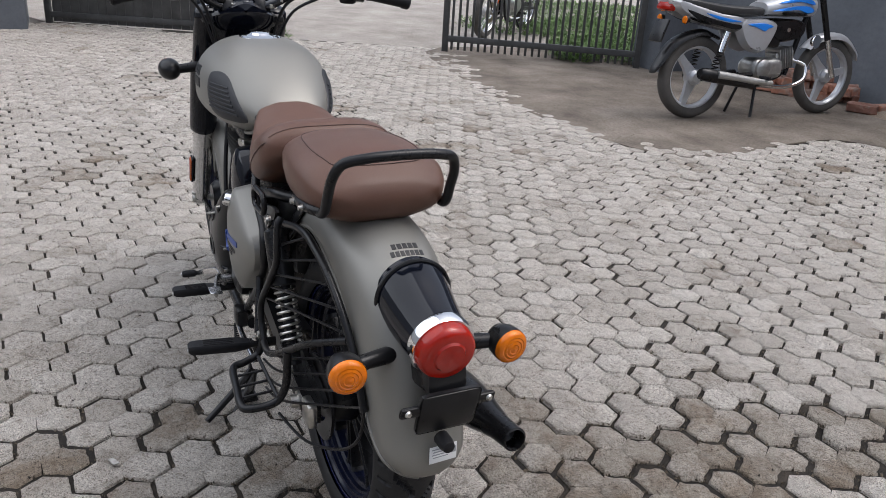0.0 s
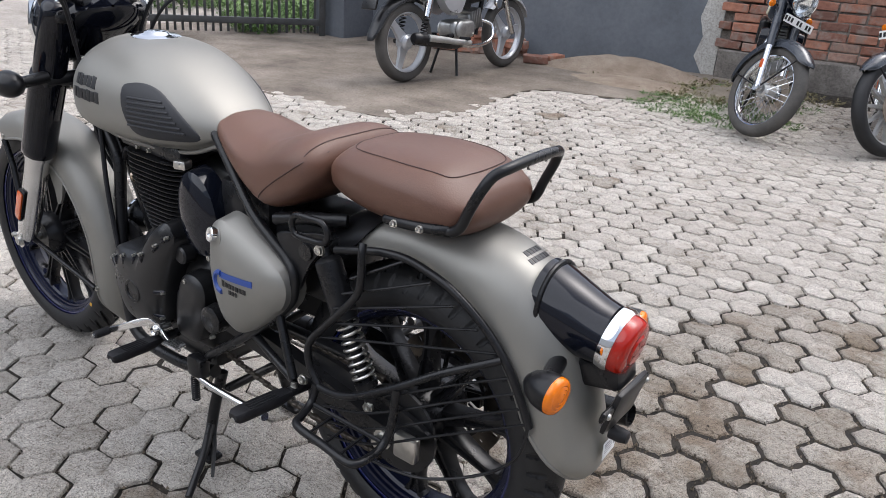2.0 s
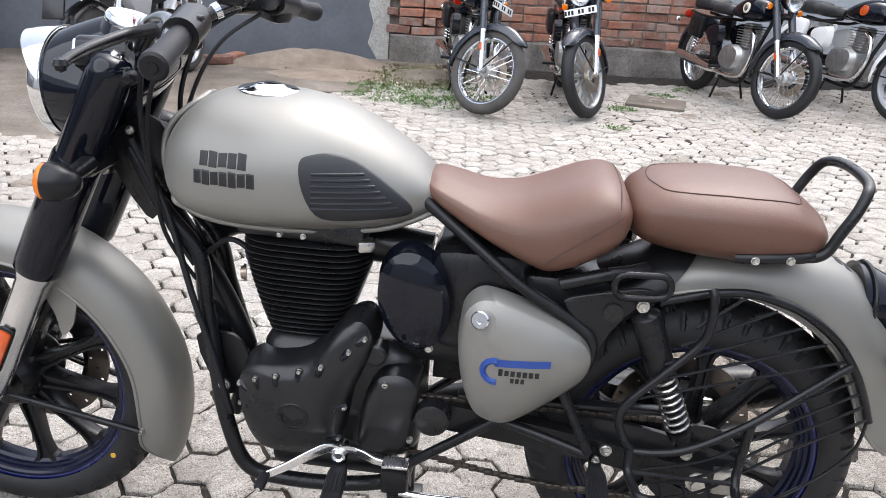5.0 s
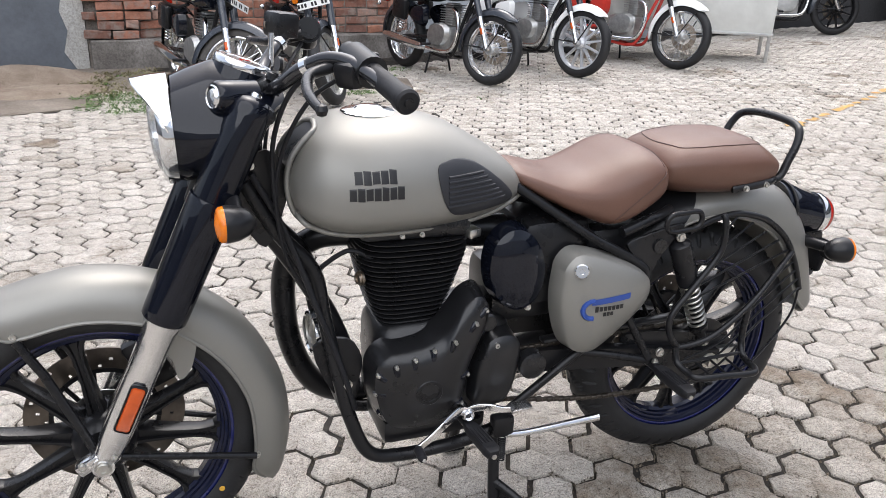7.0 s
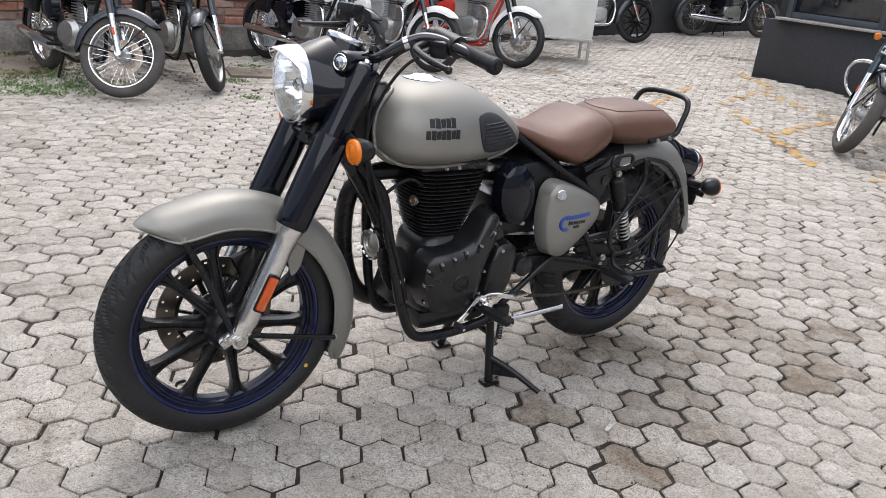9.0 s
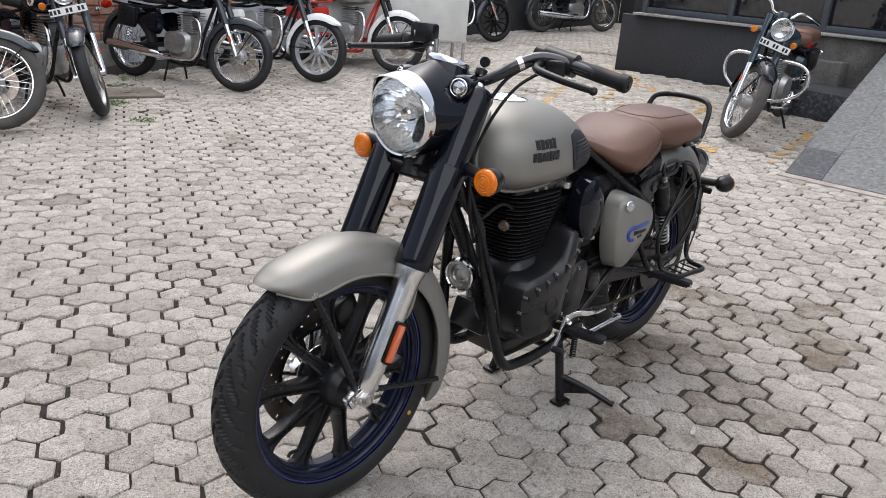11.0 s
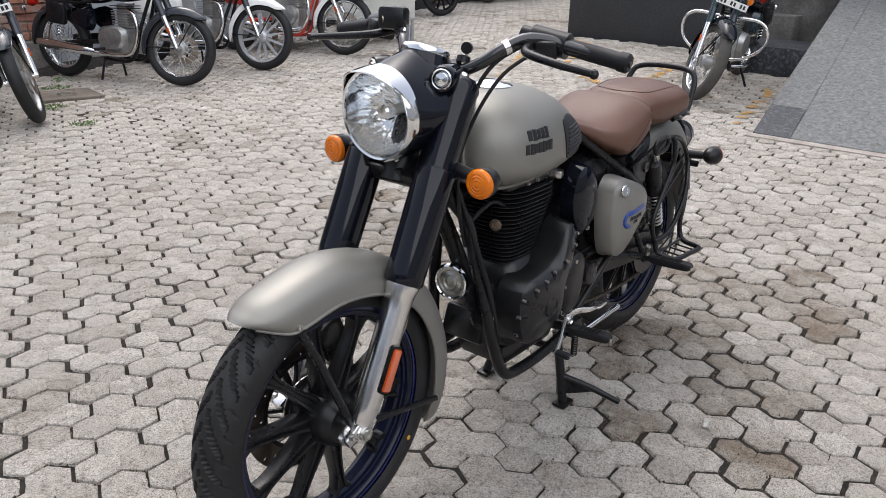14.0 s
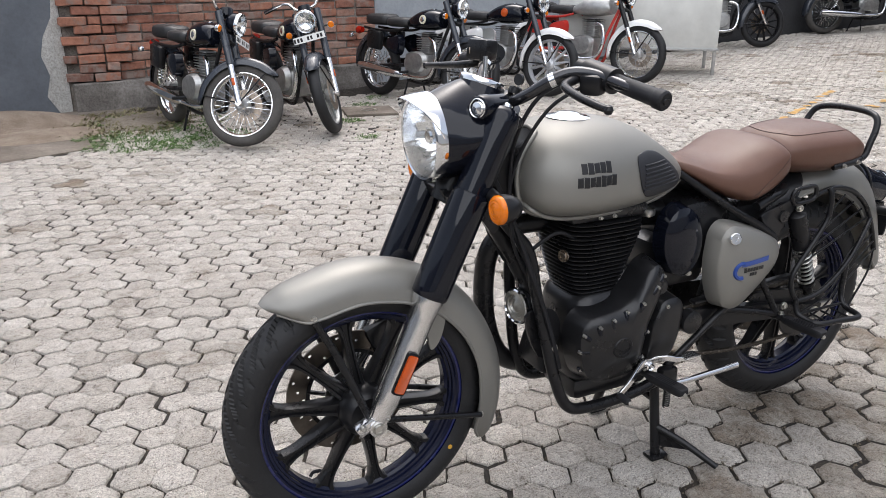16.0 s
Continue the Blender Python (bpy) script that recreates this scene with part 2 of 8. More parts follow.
def brick_mat(name):
    m, nt, bs = nodes_of(name)
    info = nt.nodes.new("ShaderNodeObjectInfo")
    geo = nt.nodes.new("ShaderNodeNewGeometry")
    pos = geo.outputs["Position"]
    add = nt.nodes.new("ShaderNodeMath")
    add.operation = "ADD"
    nt.links.new(geo.outputs["Random Per Island"], add.inputs[0])
    nt.links.new(info.outputs["Random"], add.inputs[1])
    frac = nt.nodes.new("ShaderNodeMath")
    frac.operation = "FRACT"
    nt.links.new(add.outputs[0], frac.inputs[0])
    tone = ramp_node(nt, frac.outputs[0], [(0.0, (0.19, 0.095, 0.07)), (0.4, (0.32, 0.135, 0.088)), (0.8, (0.40, 0.18, 0.115)), (1.0, (0.36, 0.235, 0.185))])
    col = mix_node(nt, 1.0, tone, ramp_node(nt, noise_node(nt, pos, 22, 5, 0.7), [(0.3, (0.6, 0.58, 0.58)), (0.6, (1, 1, 1))]), "MULTIPLY")
    col = mix_node(nt, ramp_node(nt, noise_node(nt, pos, 7, 5, 0.7), [(0.48, (0, 0, 0)), (0.62, (0.8, 0.8, 0.8))]), col, (0.25, 0.205, 0.175))
    nt.links.new(col, bs.inputs["Base Color"])
    bs.inputs["Roughness"].default_value = 0.9
    bump_node(nt, noise_node(nt, pos, 90, 6, 0.8), 0.9, 0.005, bs)
    return m


BRICK = brick_mat("red_clay_brick")


def leaf_mat(name, a, b):
    m, nt, bs = nodes_of(name)
    geo = nt.nodes.new("ShaderNodeNewGeometry")
    nt.links.new(ramp_node(nt, geo.outputs["Random Per Island"], [(0.0, a), (1.0, b)]), bs.inputs["Base Color"])
    bs.inputs["Roughness"].default_value = 0.6
    return m


LEAF = leaf_mat("weed_leaf", (0.05, 0.11, 0.025), (0.13, 0.22, 0.05))
DRY_GRASS = leaf_mat("dry_grass", (0.13, 0.12, 0.05), (0.24, 0.21, 0.12))

# ---- mesh helpers ----
XF = [Matrix.Identity(4)]


def part(name, bm, material, parent=None, label="", sharp=38):
    """Links a bmesh as one mesh object, shaded smooth with sharp edges kept."""
    bm.transform(XF[-1])
    bmesh.ops.recalc_face_normals(bm, faces=bm.faces)
    limit = radians(sharp)
    for f in bm.faces:
        f.smooth = True
    for e in bm.edges:
        if len(e.link_faces) == 2 and e.calc_face_angle(0) > limit:
            e.smooth = False
    me = bpy.data.meshes.new(name)
    bm.to_mesh(me)
    bm.free()
    mats = material if isinstance(material, (list, tuple)) else [material]
    for mt in mats:
        me.materials.append(mt)
    ob = new(name, me)
    if parent is not None:
        ob.parent = parent
    if label:
        tagged(ob, label)
    return ob


def thing(name, label, category, group="", place=None):
    ob = new(name)
    ob.empty_display_size = 0.1
    tagged(ob, label, category, group)
    if place is not None:
        ob.matrix_world = place
    return ob


def spline(pts, k=6, closed=False):
    """Points along a smooth curve through pts."""
    P = [Vector(p) for p in pts]
    n, out = len(P), []
    for i in range(n if closed else n - 1):
        if closed:
            a, b, c, d = P[(i - 1) % n], P[i], P[(i + 1) % n], P[(i + 2) % n]
        else:
            a, b, c, d = P[max(i - 1, 0)], P[i], P[i + 1], P[min(i + 2, n - 1)]
        for j in range(k):
            t = j / k
            out.append(0.5 * ((2 * b) + (c - a) * t + (2 * a - 5 * b + 4 * c - d) * t * t + (3 * b - a - 3 * c + d) * t ** 3))
    if not closed:
        out.append(P[-1])
    return out


def loft(bm, rings, cap=True, closed=True, loop=False):
    """Skins rings of equal length; loop joins the last ring to the first."""
    vs = [[bm.verts.new(p) for p in r] for r in rings]
    n = len(rings[0])
    for a, b in zip(vs, vs[1:] + (vs[:1] if loop else [])):
        for i in range(n if closed else n - 1):
            j = (i + 1) % n
            bm.faces.new((a[i], a[j], b[j], b[i]))
    if cap and not loop and closed:
        bm.faces.new(vs[0])
        bm.faces.new(vs[-1])
    return bm


def tube(pts, r, n=10, k=6, closed=False, bm=None, smooth=True, cap=True):
    """A round bar swept along a curve; r is one radius, or one for each end."""
    bm = bm or bmesh.new()
    P = spline(pts, k, closed) if smooth and len(pts) > 2 else [Vector(p) for p in pts]
    m = len(P)
    side = None
    rings = []
    for i, p in enumerate(P):
        if closed:
            d = (P[(i + 1) % m] - P[i - 1]).normalized()
        else:
            d = (P[min(i + 1, m - 1)] - P[max(i - 1, 0)]).normalized()
        if side is None:
            side = d.orthogonal().normalized()
        side = (side - d * side.dot(d)).normalized()
        up = d.cross(side)
        rr = r if isinstance(r, (int, float)) else r[0] + (r[1] - r[0]) * i / (m - 1)
        rings.append([p + (side * math.cos(a) + up * math.sin(a)) * rr for a in (2 * math.pi * j / n for j in range(n))])
    return loft(bm, rings, cap, True, closed)


def lathe(prof, origin, axis, n=32, bm=None, cap=True, closed=False):
    """Turns a profile of (along, radius) round an axis."""
    bm = bm or bmesh.new()
    axis = Vector(axis).normalized()
    u = axis.orthogonal().normalized()
    v = axis.cross(u)
    o = Vector(origin)
    rings = []
    for j in range(n):
        a = 2 * math.pi * j / n
        d = u * math.cos(a) + v * math.sin(a)
        rings.append([o + axis * h + d * r for h, r in prof])
    vs = [[bm.verts.new(p) for p in ring] for ring in rings]
    k = len(prof)
    for j in range(n):
        a, b = vs[j], vs[(j + 1) % n]
        for i in range(k if closed else k - 1):
            bm.faces.new((a[i], a[(i + 1) % k], b[(i + 1) % k], b[i]))
    if cap and not closed:
        if prof[0][1] > 1e-4:
            bm.faces.new([r[0] for r in vs])
        if prof[-1][1] > 1e-4:
            bm.faces.new([r[-1] for r in vs])
    bmesh.ops.remove_doubles(bm, verts=bm.verts, dist=1e-5)
    return bm


def rod(p, q, r, n=12, bm=None):
    return tube([p, q], r, n, bm=bm)


def box(c, s, rot=(0, 0, 0), bevel=0.0, bm=None, seg=2):
    """A box of size s about c, turned by degrees, its edges rounded."""
    out = bm or bmesh.new()
    one = bmesh.new()
    bmesh.ops.create_cube(one, size=1.0)
    bmesh.ops.scale(one, vec=s, verts=one.verts)
    if bevel:
        bmesh.ops.bevel(one, geom=one.edges[:], offset=bevel, segments=seg, affect="EDGES", profile=0.5)
    one.transform(pose(*c, *rot))
    tmp = bpy.data.meshes.new("tmp")
    one.to_mesh(tmp)
    one.free()
    out.from_mesh(tmp)
    bpy.data.meshes.remove(tmp)
    return out


def plate(outline, y0, y1, k=5, smooth=True, bevel=0.0, bm=None):
    """A flat plate cut to an outline in x and z, from y0 to y1."""
    bm = bm or bmesh.new()
    P = spline([(x, 0, z) for x, z in outline], k, True) if smooth else [Vector((x, 0, z)) for x, z in outline]
    c = sum(P, Vector()) / len(P)
    def ring(y, s):
        return [Vector((c.x + (p.x - c.x) * s, y, c.z + (p.z - c.z) * s)) for p in P]
    s = 1 - bevel
    rings = [ring(y0, s), ring(y0 + (y1 - y0) * 0.15, 1), ring(y0 + (y1 - y0) * 0.85, 1), ring(y1, s)] if bevel else [ring(y0, 1), ring(y1, 1)]
    return loft(bm, rings)


def dome(outline, y0, y1, k=6, power=2.6, steps=9, rim=0.5, bm=None):
    """A bulging cover over an outline in x and z: its rim at y0, its crown at y1."""
    bm = bm or bmesh.new()
    P = spline([(x, 0, z) for x, z in outline], k, True)
    c = sum(P, Vector()) / len(P)
    rings = []
    for i in range(steps + 1):
        s = 1 - i / steps
        f = (1 - s ** power) ** (1 / power)
        y = y0 + (y1 - y0) * (rim * (1 if i else 0) + (1 - rim) * f if i else 0)
        if i == steps:
            s = 0.02
        rings.append([Vector((c.x + (p.x - c.x) * s, y, c.z + (p.z - c.z) * s)) for p in P])
    return loft(bm, rings)


def mirrored(fn, *a):
    """The same part on the left and on the right side."""
    for s in (1, -1):
        fn(s, *a)


def curve_at(table, x):
    """A smooth value from a table of (x, value), x rising."""
    if x <= table[0][0]:
        return table[0][1]
    for i in range(len(table) - 1):
        if x <= table[i + 1][0]:
            p = [table[max(i - 1, 0)], table[i], table[i + 1], table[min(i + 2, len(table) - 1)]]
            t = (x - p[1][0]) / (p[2][0] - p[1][0])
            m1 = (p[2][1] - p[0][1]) / max(1e-6, p[2][0] - p[0][0]) * (p[2][0] - p[1][0])
            m2 = (p[3][1] - p[1][1]) / max(1e-6, p[3][0] - p[1][0]) * (p[2][0] - p[1][0])
            return (2 * t ** 3 - 3 * t * t + 1) * p[1][1] + (t ** 3 - 2 * t * t + t) * m1 + (3 * t * t - 2 * t ** 3) * p[2][1] + (t ** 3 - t * t) * m2
    return table[-1][1]

BRONZE_MARK = surface("yellow_mark", (0.55, 0.30, 0.03), 0.6)
CHROME_DARK = surface("black_chrome", (0.03, 0.03, 0.033), 0.2, 0.6, 0.5)
LAMP_BOWL = surface("lamp_reflector", (0.80, 0.81, 0.82), 0.16, 1.0, 0, 0.08, 45)
CHAIN = surface("oiled_chain_steel", (0.07, 0.06, 0.05), 0.45, 0.8, 0, 0.3, 60)
from mathutils.bvhtree import BVHTree
COUNTER = surface("white_sheet_metal", (0.52, 0.52, 0.49), 0.45, 0.0, 0, 0.1, 6)
HORN_STEEL = surface("worn_horn_steel", (0.40, 0.39, 0.36), 0.35, 0.9, 0, 0.25, 40)
CRUMB = leaf_mat("dirt_crumb", (0.025, 0.018, 0.011), (0.17, 0.135, 0.095))
SLATE = ground_mat("rough_grey_slate", (0.075, 0.07, 0.064), (0.125, 0.118, 0.108), (0.19, 0.18, 0.168), 5, 60, 0.012)

# ---- ground and setting ----
SLOPE = 0.045


def rise(x):
    """The yard climbs gently towards the shop."""
    return SLOPE * max(0.0, -0.8 - x)


def sheet(name, x0, x1, y0, y1, z, mat, step, amp=0.0, label="", cat=""):
    bm = bmesh.new()
    nx, ny = max(1, int((x1 - x0) / step)), max(1, int((y1 - y0) / step))
    grid = [[bm.verts.new((x0 + (x1 - x0) * i / nx, y0 + (y1 - y0) * j / ny, z)) for j in range(ny + 1)] for i in range(nx + 1)]
    for row in grid:
        for v in row:
            v.co.z += amp * noise.noise(v.co * 1.3)
            if name == "paver_bed":
                v.co.z += rise(v.co.x) + 0.006 * noise.noise(Vector((v.co.x * 7, v.co.y * 7, 1.5))) + 0.006 * noise.noise(Vector((v.co.x * 1.3, v.co.y * 1.3, 4.0)))
    for i in range(nx):
        for j in range(ny):
            bm.faces.new((grid[i][j], grid[i + 1][j], grid[i + 1][j + 1], grid[i][j + 1]))
    ob = part(name, bm, mat)
    return tagged(ob, label, cat, kind="structure")


def flat_poly(name, outline, z0, z1, mat, label, cat, kind="structure"):
    bm = bmesh.new()
    loft(bm, [[Vector((x, y, z0)) for x, y in outline], [Vector((x, y, z1)) for x, y in outline]])
    return tagged(part(name, bm, mat), label, cat, kind=kind)


sheet("ground", -400, 400, -400, 400, -0.075, SOIL, 40, 0, "brown bare soil reaching to the horizon", "ground")
sheet("paver_bed", -12, 7.6, -8.0, 4.5, -0.0115, JOINT_DIRT, 0.05, 0.0, "dark dirt and crumbs in the joints between the pavers", "ground")

# worn concrete apron along the wall, beside the pavers
APRON = [(6.4, -3.3), (4.7, -2.74), (3.74, -2.66), (2.95, -2.71), (2.42, -2.88), (2.31, -3.15), (2.33, -3.43), (2.42, -3.82), (2.44, -4.3), (2.1, -4.5), (1.62, -4.75), (1.58, -5.3), (1.5, -6.6), (5.4, -5.6)]


def inside(x, y, poly):
    hit = False
    for (x0, y0), (x1, y1) in zip(poly, poly[1:] + poly[:1]):
        if (y0 > y) != (y1 > y) and x < (x1 - x0) * (y - y0) / (y1 - y0) + x0:
            hit = not hit
    return hit


flat_poly("concrete_apron", [(3.3 + (p.x - 3.3) * 1.05, -4.3 + (p.y + 4.3) * 1.07) for p in spline([(x, y, 0) for x, y in APRON], 4, True)], -0.06, -0.0015, CONCRETE, "worn brown-grey concrete apron stained with dirt", "concrete apron")
flat_poly("road", [(7.35, -1.5), (6.45, -3.2), (5.2, -4.8), (9, -16), (60, -30), (60, 20), (8.6, 0.6)], -0.07, -0.004, GRAVEL, "pale gravel road outside the gate", "road")


def wall(name, a, b, h, t, mat, label, z0=-0.07):
    """An upright wall from a to b, with its thickness behind its face."""
    a, b = Vector((*a, 0)), Vector((*b, 0))
    d = (b - a).normalized()
    back = Vector((d.y, -d.x, 0)) * t
    bm = bmesh.new()
    ring = [a, b, b + back, a + back]
    loft(bm, [[p + Vector((0, 0, z0)) for p in ring], [p + Vector((0, 0, h)) for p in ring]])
    bmesh.ops.bevel(bm, geom=bm.edges[:], offset=0.006, segments=1, affect="EDGES")
    return tagged(part(name, bm, mat), label, "wall", kind="structure")


# the boundary wall runs from the gate past the brick stretch to the far end
WALL = [(5.32, -5.11), (1.72, -6.40), (-1.41, -6.85), (-11.5, -7.15)]

def at_wall(i, s, out=0.0):
    """A place s metres along stretch i of the boundary wall, out metres into the yard."""
    a, b = Vector(WALL[i]), Vector(WALL[i + 1])
    d = (b - a).normalized()
    return a + d * s + Vector((d.y, -d.x)) * out


wall("wall_south_1", WALL[1], WALL[0], 2.7, 0.25, GREY_WALL, "blue-grey painted plaster wall, scuffed near its foot")
wall("wall_south_2", WALL[2], WALL[1], 2.5, 0.2, MORTAR, "old red brick wall with rough grey mortar")
wall("wall_south_3", at_wall(2, 3.3), WALL[2], 2.7, 0.25, PALE_WALL, "pale grey painted wall behind parked motorcycles")
wall("wall_south_4", WALL[3], at_wall(2, 3.3), 2.7, 0.25, SHOP_WALL, "dark grey painted wall at the back of the yard")
wall("wall_end", (-11.5, 7.0), (-11.5, -7.15), 2.7, 0.25, SHOP_WALL, "dark grey wall closing the yard")
# unseen wall, added so the camera side reflects more than open sky
wall("wall_back", (8.8, 7.0), (-11.5, 7.0), 2.6, 0.25, PALE_WALL, "unseen pale wall added behind the camera")

# cement plinth under the bricks, and the bare plaster edge beside them
def wall_block(name, i, s0, s1, out0, out1, z0, z1, mat, label, cat, rough=0.0, n=1):
    a = [at_wall(i, s0 + (s1 - s0) * k / n, out1) for k in range(n + 1)]
    b = [at_wall(i, s0 + (s1 - s0) * k / n, out0) for k in range(n + 1)]
    bm = bmesh.new()
    rings = []
    for k in range(n + 1):
        w = rough * noise.noise(Vector((k * 0.9, z1 * 3, s0)))
        rings.append([Vector((*b[k], z0)), Vector((*(a[k] + (a[k] - b[k]).normalized() * w), z0)), Vector((*(a[k] + (a[k] - b[k]).normalized() * w), z1 - abs(w) * 0.4 - 0.012)), Vector((*(a[k] - (a[k] - b[k]).normalized() * 0.012), z1 - abs(w) * 0.4)), Vector((*b[k], z1))])
    loft(bm, rings)
    return tagged(part(name, bm, mat), label, cat, kind="structure")


wall_block("plinth", 1, 0.02, 3.12, -0.05, 0.10, -0.07, 0.25, PLINTH, "dirty grey cement plinth under the brick wall", "plinth", 0.03, 26)
bm = bmesh.new()
edge = [(0.0, -0.02), (0.0, 2.5), (-0.02, 2.5), (-0.05, 1.6), (-0.04, 1.05), (-0.07, 0.82), (-0.16, 0.66), (-0.2, 0.5), (-0.15, 0.33), (-0.2, 0.15), (-0.1, -0.02)]
loft(bm, [[Vector((*(at_wall(0, 3.82 + s, o)), z)) for s, z in edge] for o in (-0.03, 0.006)])
tagged(part("trim", bm, PLASTER), "bare pale plaster edge where the grey paint has flaked off", "plaster edge", kind="structure")

# shop front at the far end of the yard
def slab(name, x0, x1, y0, y1, z0, z1, mat, label, cat, bevel=0.008, kind="structure", parent=None):
    bm = box(((x0 + x1) / 2, (y0 + y1) / 2, (z0 + z1) / 2), (x1 - x0, y1 - y0, z1 - z0), bevel=bevel)
    ob = part(name, bm, mat, parent, "" if parent else label)
    return ob if parent else tagged(ob, label, cat, kind=kind)


slab("wall_shop", -6.33, -6.1, -3.86, -1.66, -0.07, 0.87, SHOP_WALL, "charcoal painted low wall under the shop window", "wall")
slab("wall_shop_side", -11.4, -6.34, -3.86, -3.62, -0.07, 2.85, SHOP_WALL, "charcoal painted side wall of the shop", "wall")
slab("wall_shop_top", -6.33, -6.1, -3.86, 6.9, 2.29, 2.92, SHOP_WALL, "charcoal band over the shop window", "wall")
slab("wall_shop_stone", -6.33, -6.09, -1.657, -0.86, -0.07, 0.87, SLATE, "rough grey slate wall under the shop window", "wall", 0.004)
slab("slate_plinth", -6.087, -5.835, -1.657, -1.24, -0.07, 0.65, SLATE, "rough grey slate plinth beside the ramp", "plinth", 0.012)
slab("window_sill", -6.34, -6.03, -3.69, 6.9, 0.873, 0.902, SILL_STONE, "pale stone sill along the shop window", "sill")
win = tagged(new("window_1"), "dark shop window with grey aluminium frame", "window", kind="structure")
for y in (-3.62, -2.58, -1.60, -0.72, -0.58, 0.66, 1.94, 3.22, 4.58, 6.0):
    part("window_frame", box((-6.2, y, 1.59), (0.09, 0.06, 1.38), bevel=0.006), SHOP_FRAME, win)
for y0, y1 in ((-3.59, -2.61), (-2.55, -1.63), (-1.57, -0.75), (-0.55, 0.63), (0.69, 1.91), (1.97, 3.19), (3.25, 4.55), (4.61, 5.97)):
    part("pane", box((-6.21, (y0 + y1) / 2, 1.59), (0.012, y1 - y0, 1.25), bevel=0.002), SHOP_GLASS, win)
    part("rail", box((-6.2, (y0 + y1) / 2, 0.938), (0.08, y1 - y0, 0.06), bevel=0.005), SHOP_FRAME, win)
    part("rail", box((-6.2, (y0 + y1) / 2, 2.25), (0.08, y1 - y0, 0.06), bevel=0.005), SHOP_FRAME, win)
slab("wall_shop_base", -6.33, -6.1, -0.857, 6.9, -0.07, 0.87, SHOP_WALL, "charcoal wall behind the ramp", "wall")
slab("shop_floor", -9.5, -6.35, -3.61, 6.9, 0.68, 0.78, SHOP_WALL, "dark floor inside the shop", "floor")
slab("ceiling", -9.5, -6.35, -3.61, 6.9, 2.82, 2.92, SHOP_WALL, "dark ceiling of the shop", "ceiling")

# granite ramp with a separate edge band
def ramp_piece(name, outline, mat, label):
    bm = bmesh.new()
    top = [Vector((x, y, 0.101 + max(0.0, (-2.95 - x) * 0.243))) for x, y in outline]
    low = [Vector((x, y, -0.06)) for x, y in outline]
    loft(bm, [low, top])
    return tagged(part(name, bm, mat), label, "ramp", kind="structure")


ramp_piece("ramp", [(-2.95, -0.33), (-6.09, -0.66), (-6.09, 6.9), (-2.95, 6.9)], GRANITE, "grey granite slab ramp up to the shop door")
ramp_piece("ramp_foot", [(-2.95, -0.571), (-3.42, -0.622), (-3.42, -0.382), (-2.95, -0.334)], DARK_GRANITE, "dark blue granite piece at the foot of the ramp edge")
ramp_piece("ramp_edge", [(-3.424, -0.622), (-6.09, -0.905), (-6.09, -0.664), (-3.424, -0.382)], GRANITE, "grey granite edge band of the ramp")
slab("ramp_kerb", -2.945, -2.845, -0.59, 6.9, -0.06, 0.099, CEMENT, "beige cement strip at the foot of the ramp", "kerb", 0.003)
slab("stone_facing", -5.832, -5.07, -1.68, -0.86, -0.07, 0.43, DARK_GRANITE, "dark speckled granite facing beside the ramp", "facing")

# steel gates
def picket_gate(name, a, b, label, z0=0.10, h=1.75, n=22, sheet_metal=False):
    a, b = Vector((*a, 0)), Vector((*b, 0))
    d = b - a
    turn = math.degrees(math.atan2(d.y, d.x))
    g = thing(name, label, "gate")
    L = d.length
    mid = (a + b) / 2
    for z in (z0 + 0.03, h):
        part("rail", box((mid.x, mid.y, z), (L, 0.05, 0.06), (0, 0, turn), 0.004), GATE_PAINT, g)
    for q in (a, b):
        part("stile", box((q.x, q.y, (h + z0) / 2 - 0.04), (0.06, 0.055, h - z0 + 0.16), (0, 0, turn), 0.004), GATE_PAINT, g)
    for k in range(1, n):
        p = a + d * k / n
        bar = box((p.x, p.y, (h + 0.06) / 2 - 0.01), (L / n * (0.93 if sheet_metal else 0.36), 0.018, h + 0.02 - 0.02), (0, 0, turn + (7 if sheet_metal else 0)), 0.003)
        part("corrugation" if sheet_metal else "bar", bar, GATE_PAINT, g)
    return g


picket_gate("steel_gate", (6.30, -3.16), (5.15, -4.74), "open grey steel gate with upright flat bars", 0.10, 1.8, 28)
picket_gate("sheet_gate", (7.37, -1.39), (8.41, 0.52), "grey corrugated sheet-steel gate leaf standing open", 0.06, 1.9, 22, True)
slab("gate_pier", 4.93, 5.33, -5.26, -4.82, -0.06, 2.4, GREY_WALL, "blue-grey painted gate pier", "pier")
slab("wall_north_east", 7.9, 8.75, 0.72, 6.9, -0.07, 2.4, GREY_WALL, "blue-grey painted wall beside the gate", "wall")

# ---- the motorcycle in the middle: x forward, y to its left ----
bike = thing("motorcycle", "khaki-silver and black motorcycle, brown seats, on its centre stand", "motorcycle")
FRONT, REAR = Vector((1.397, 0, 0.306)), Vector((0.080, 0, 0.319))


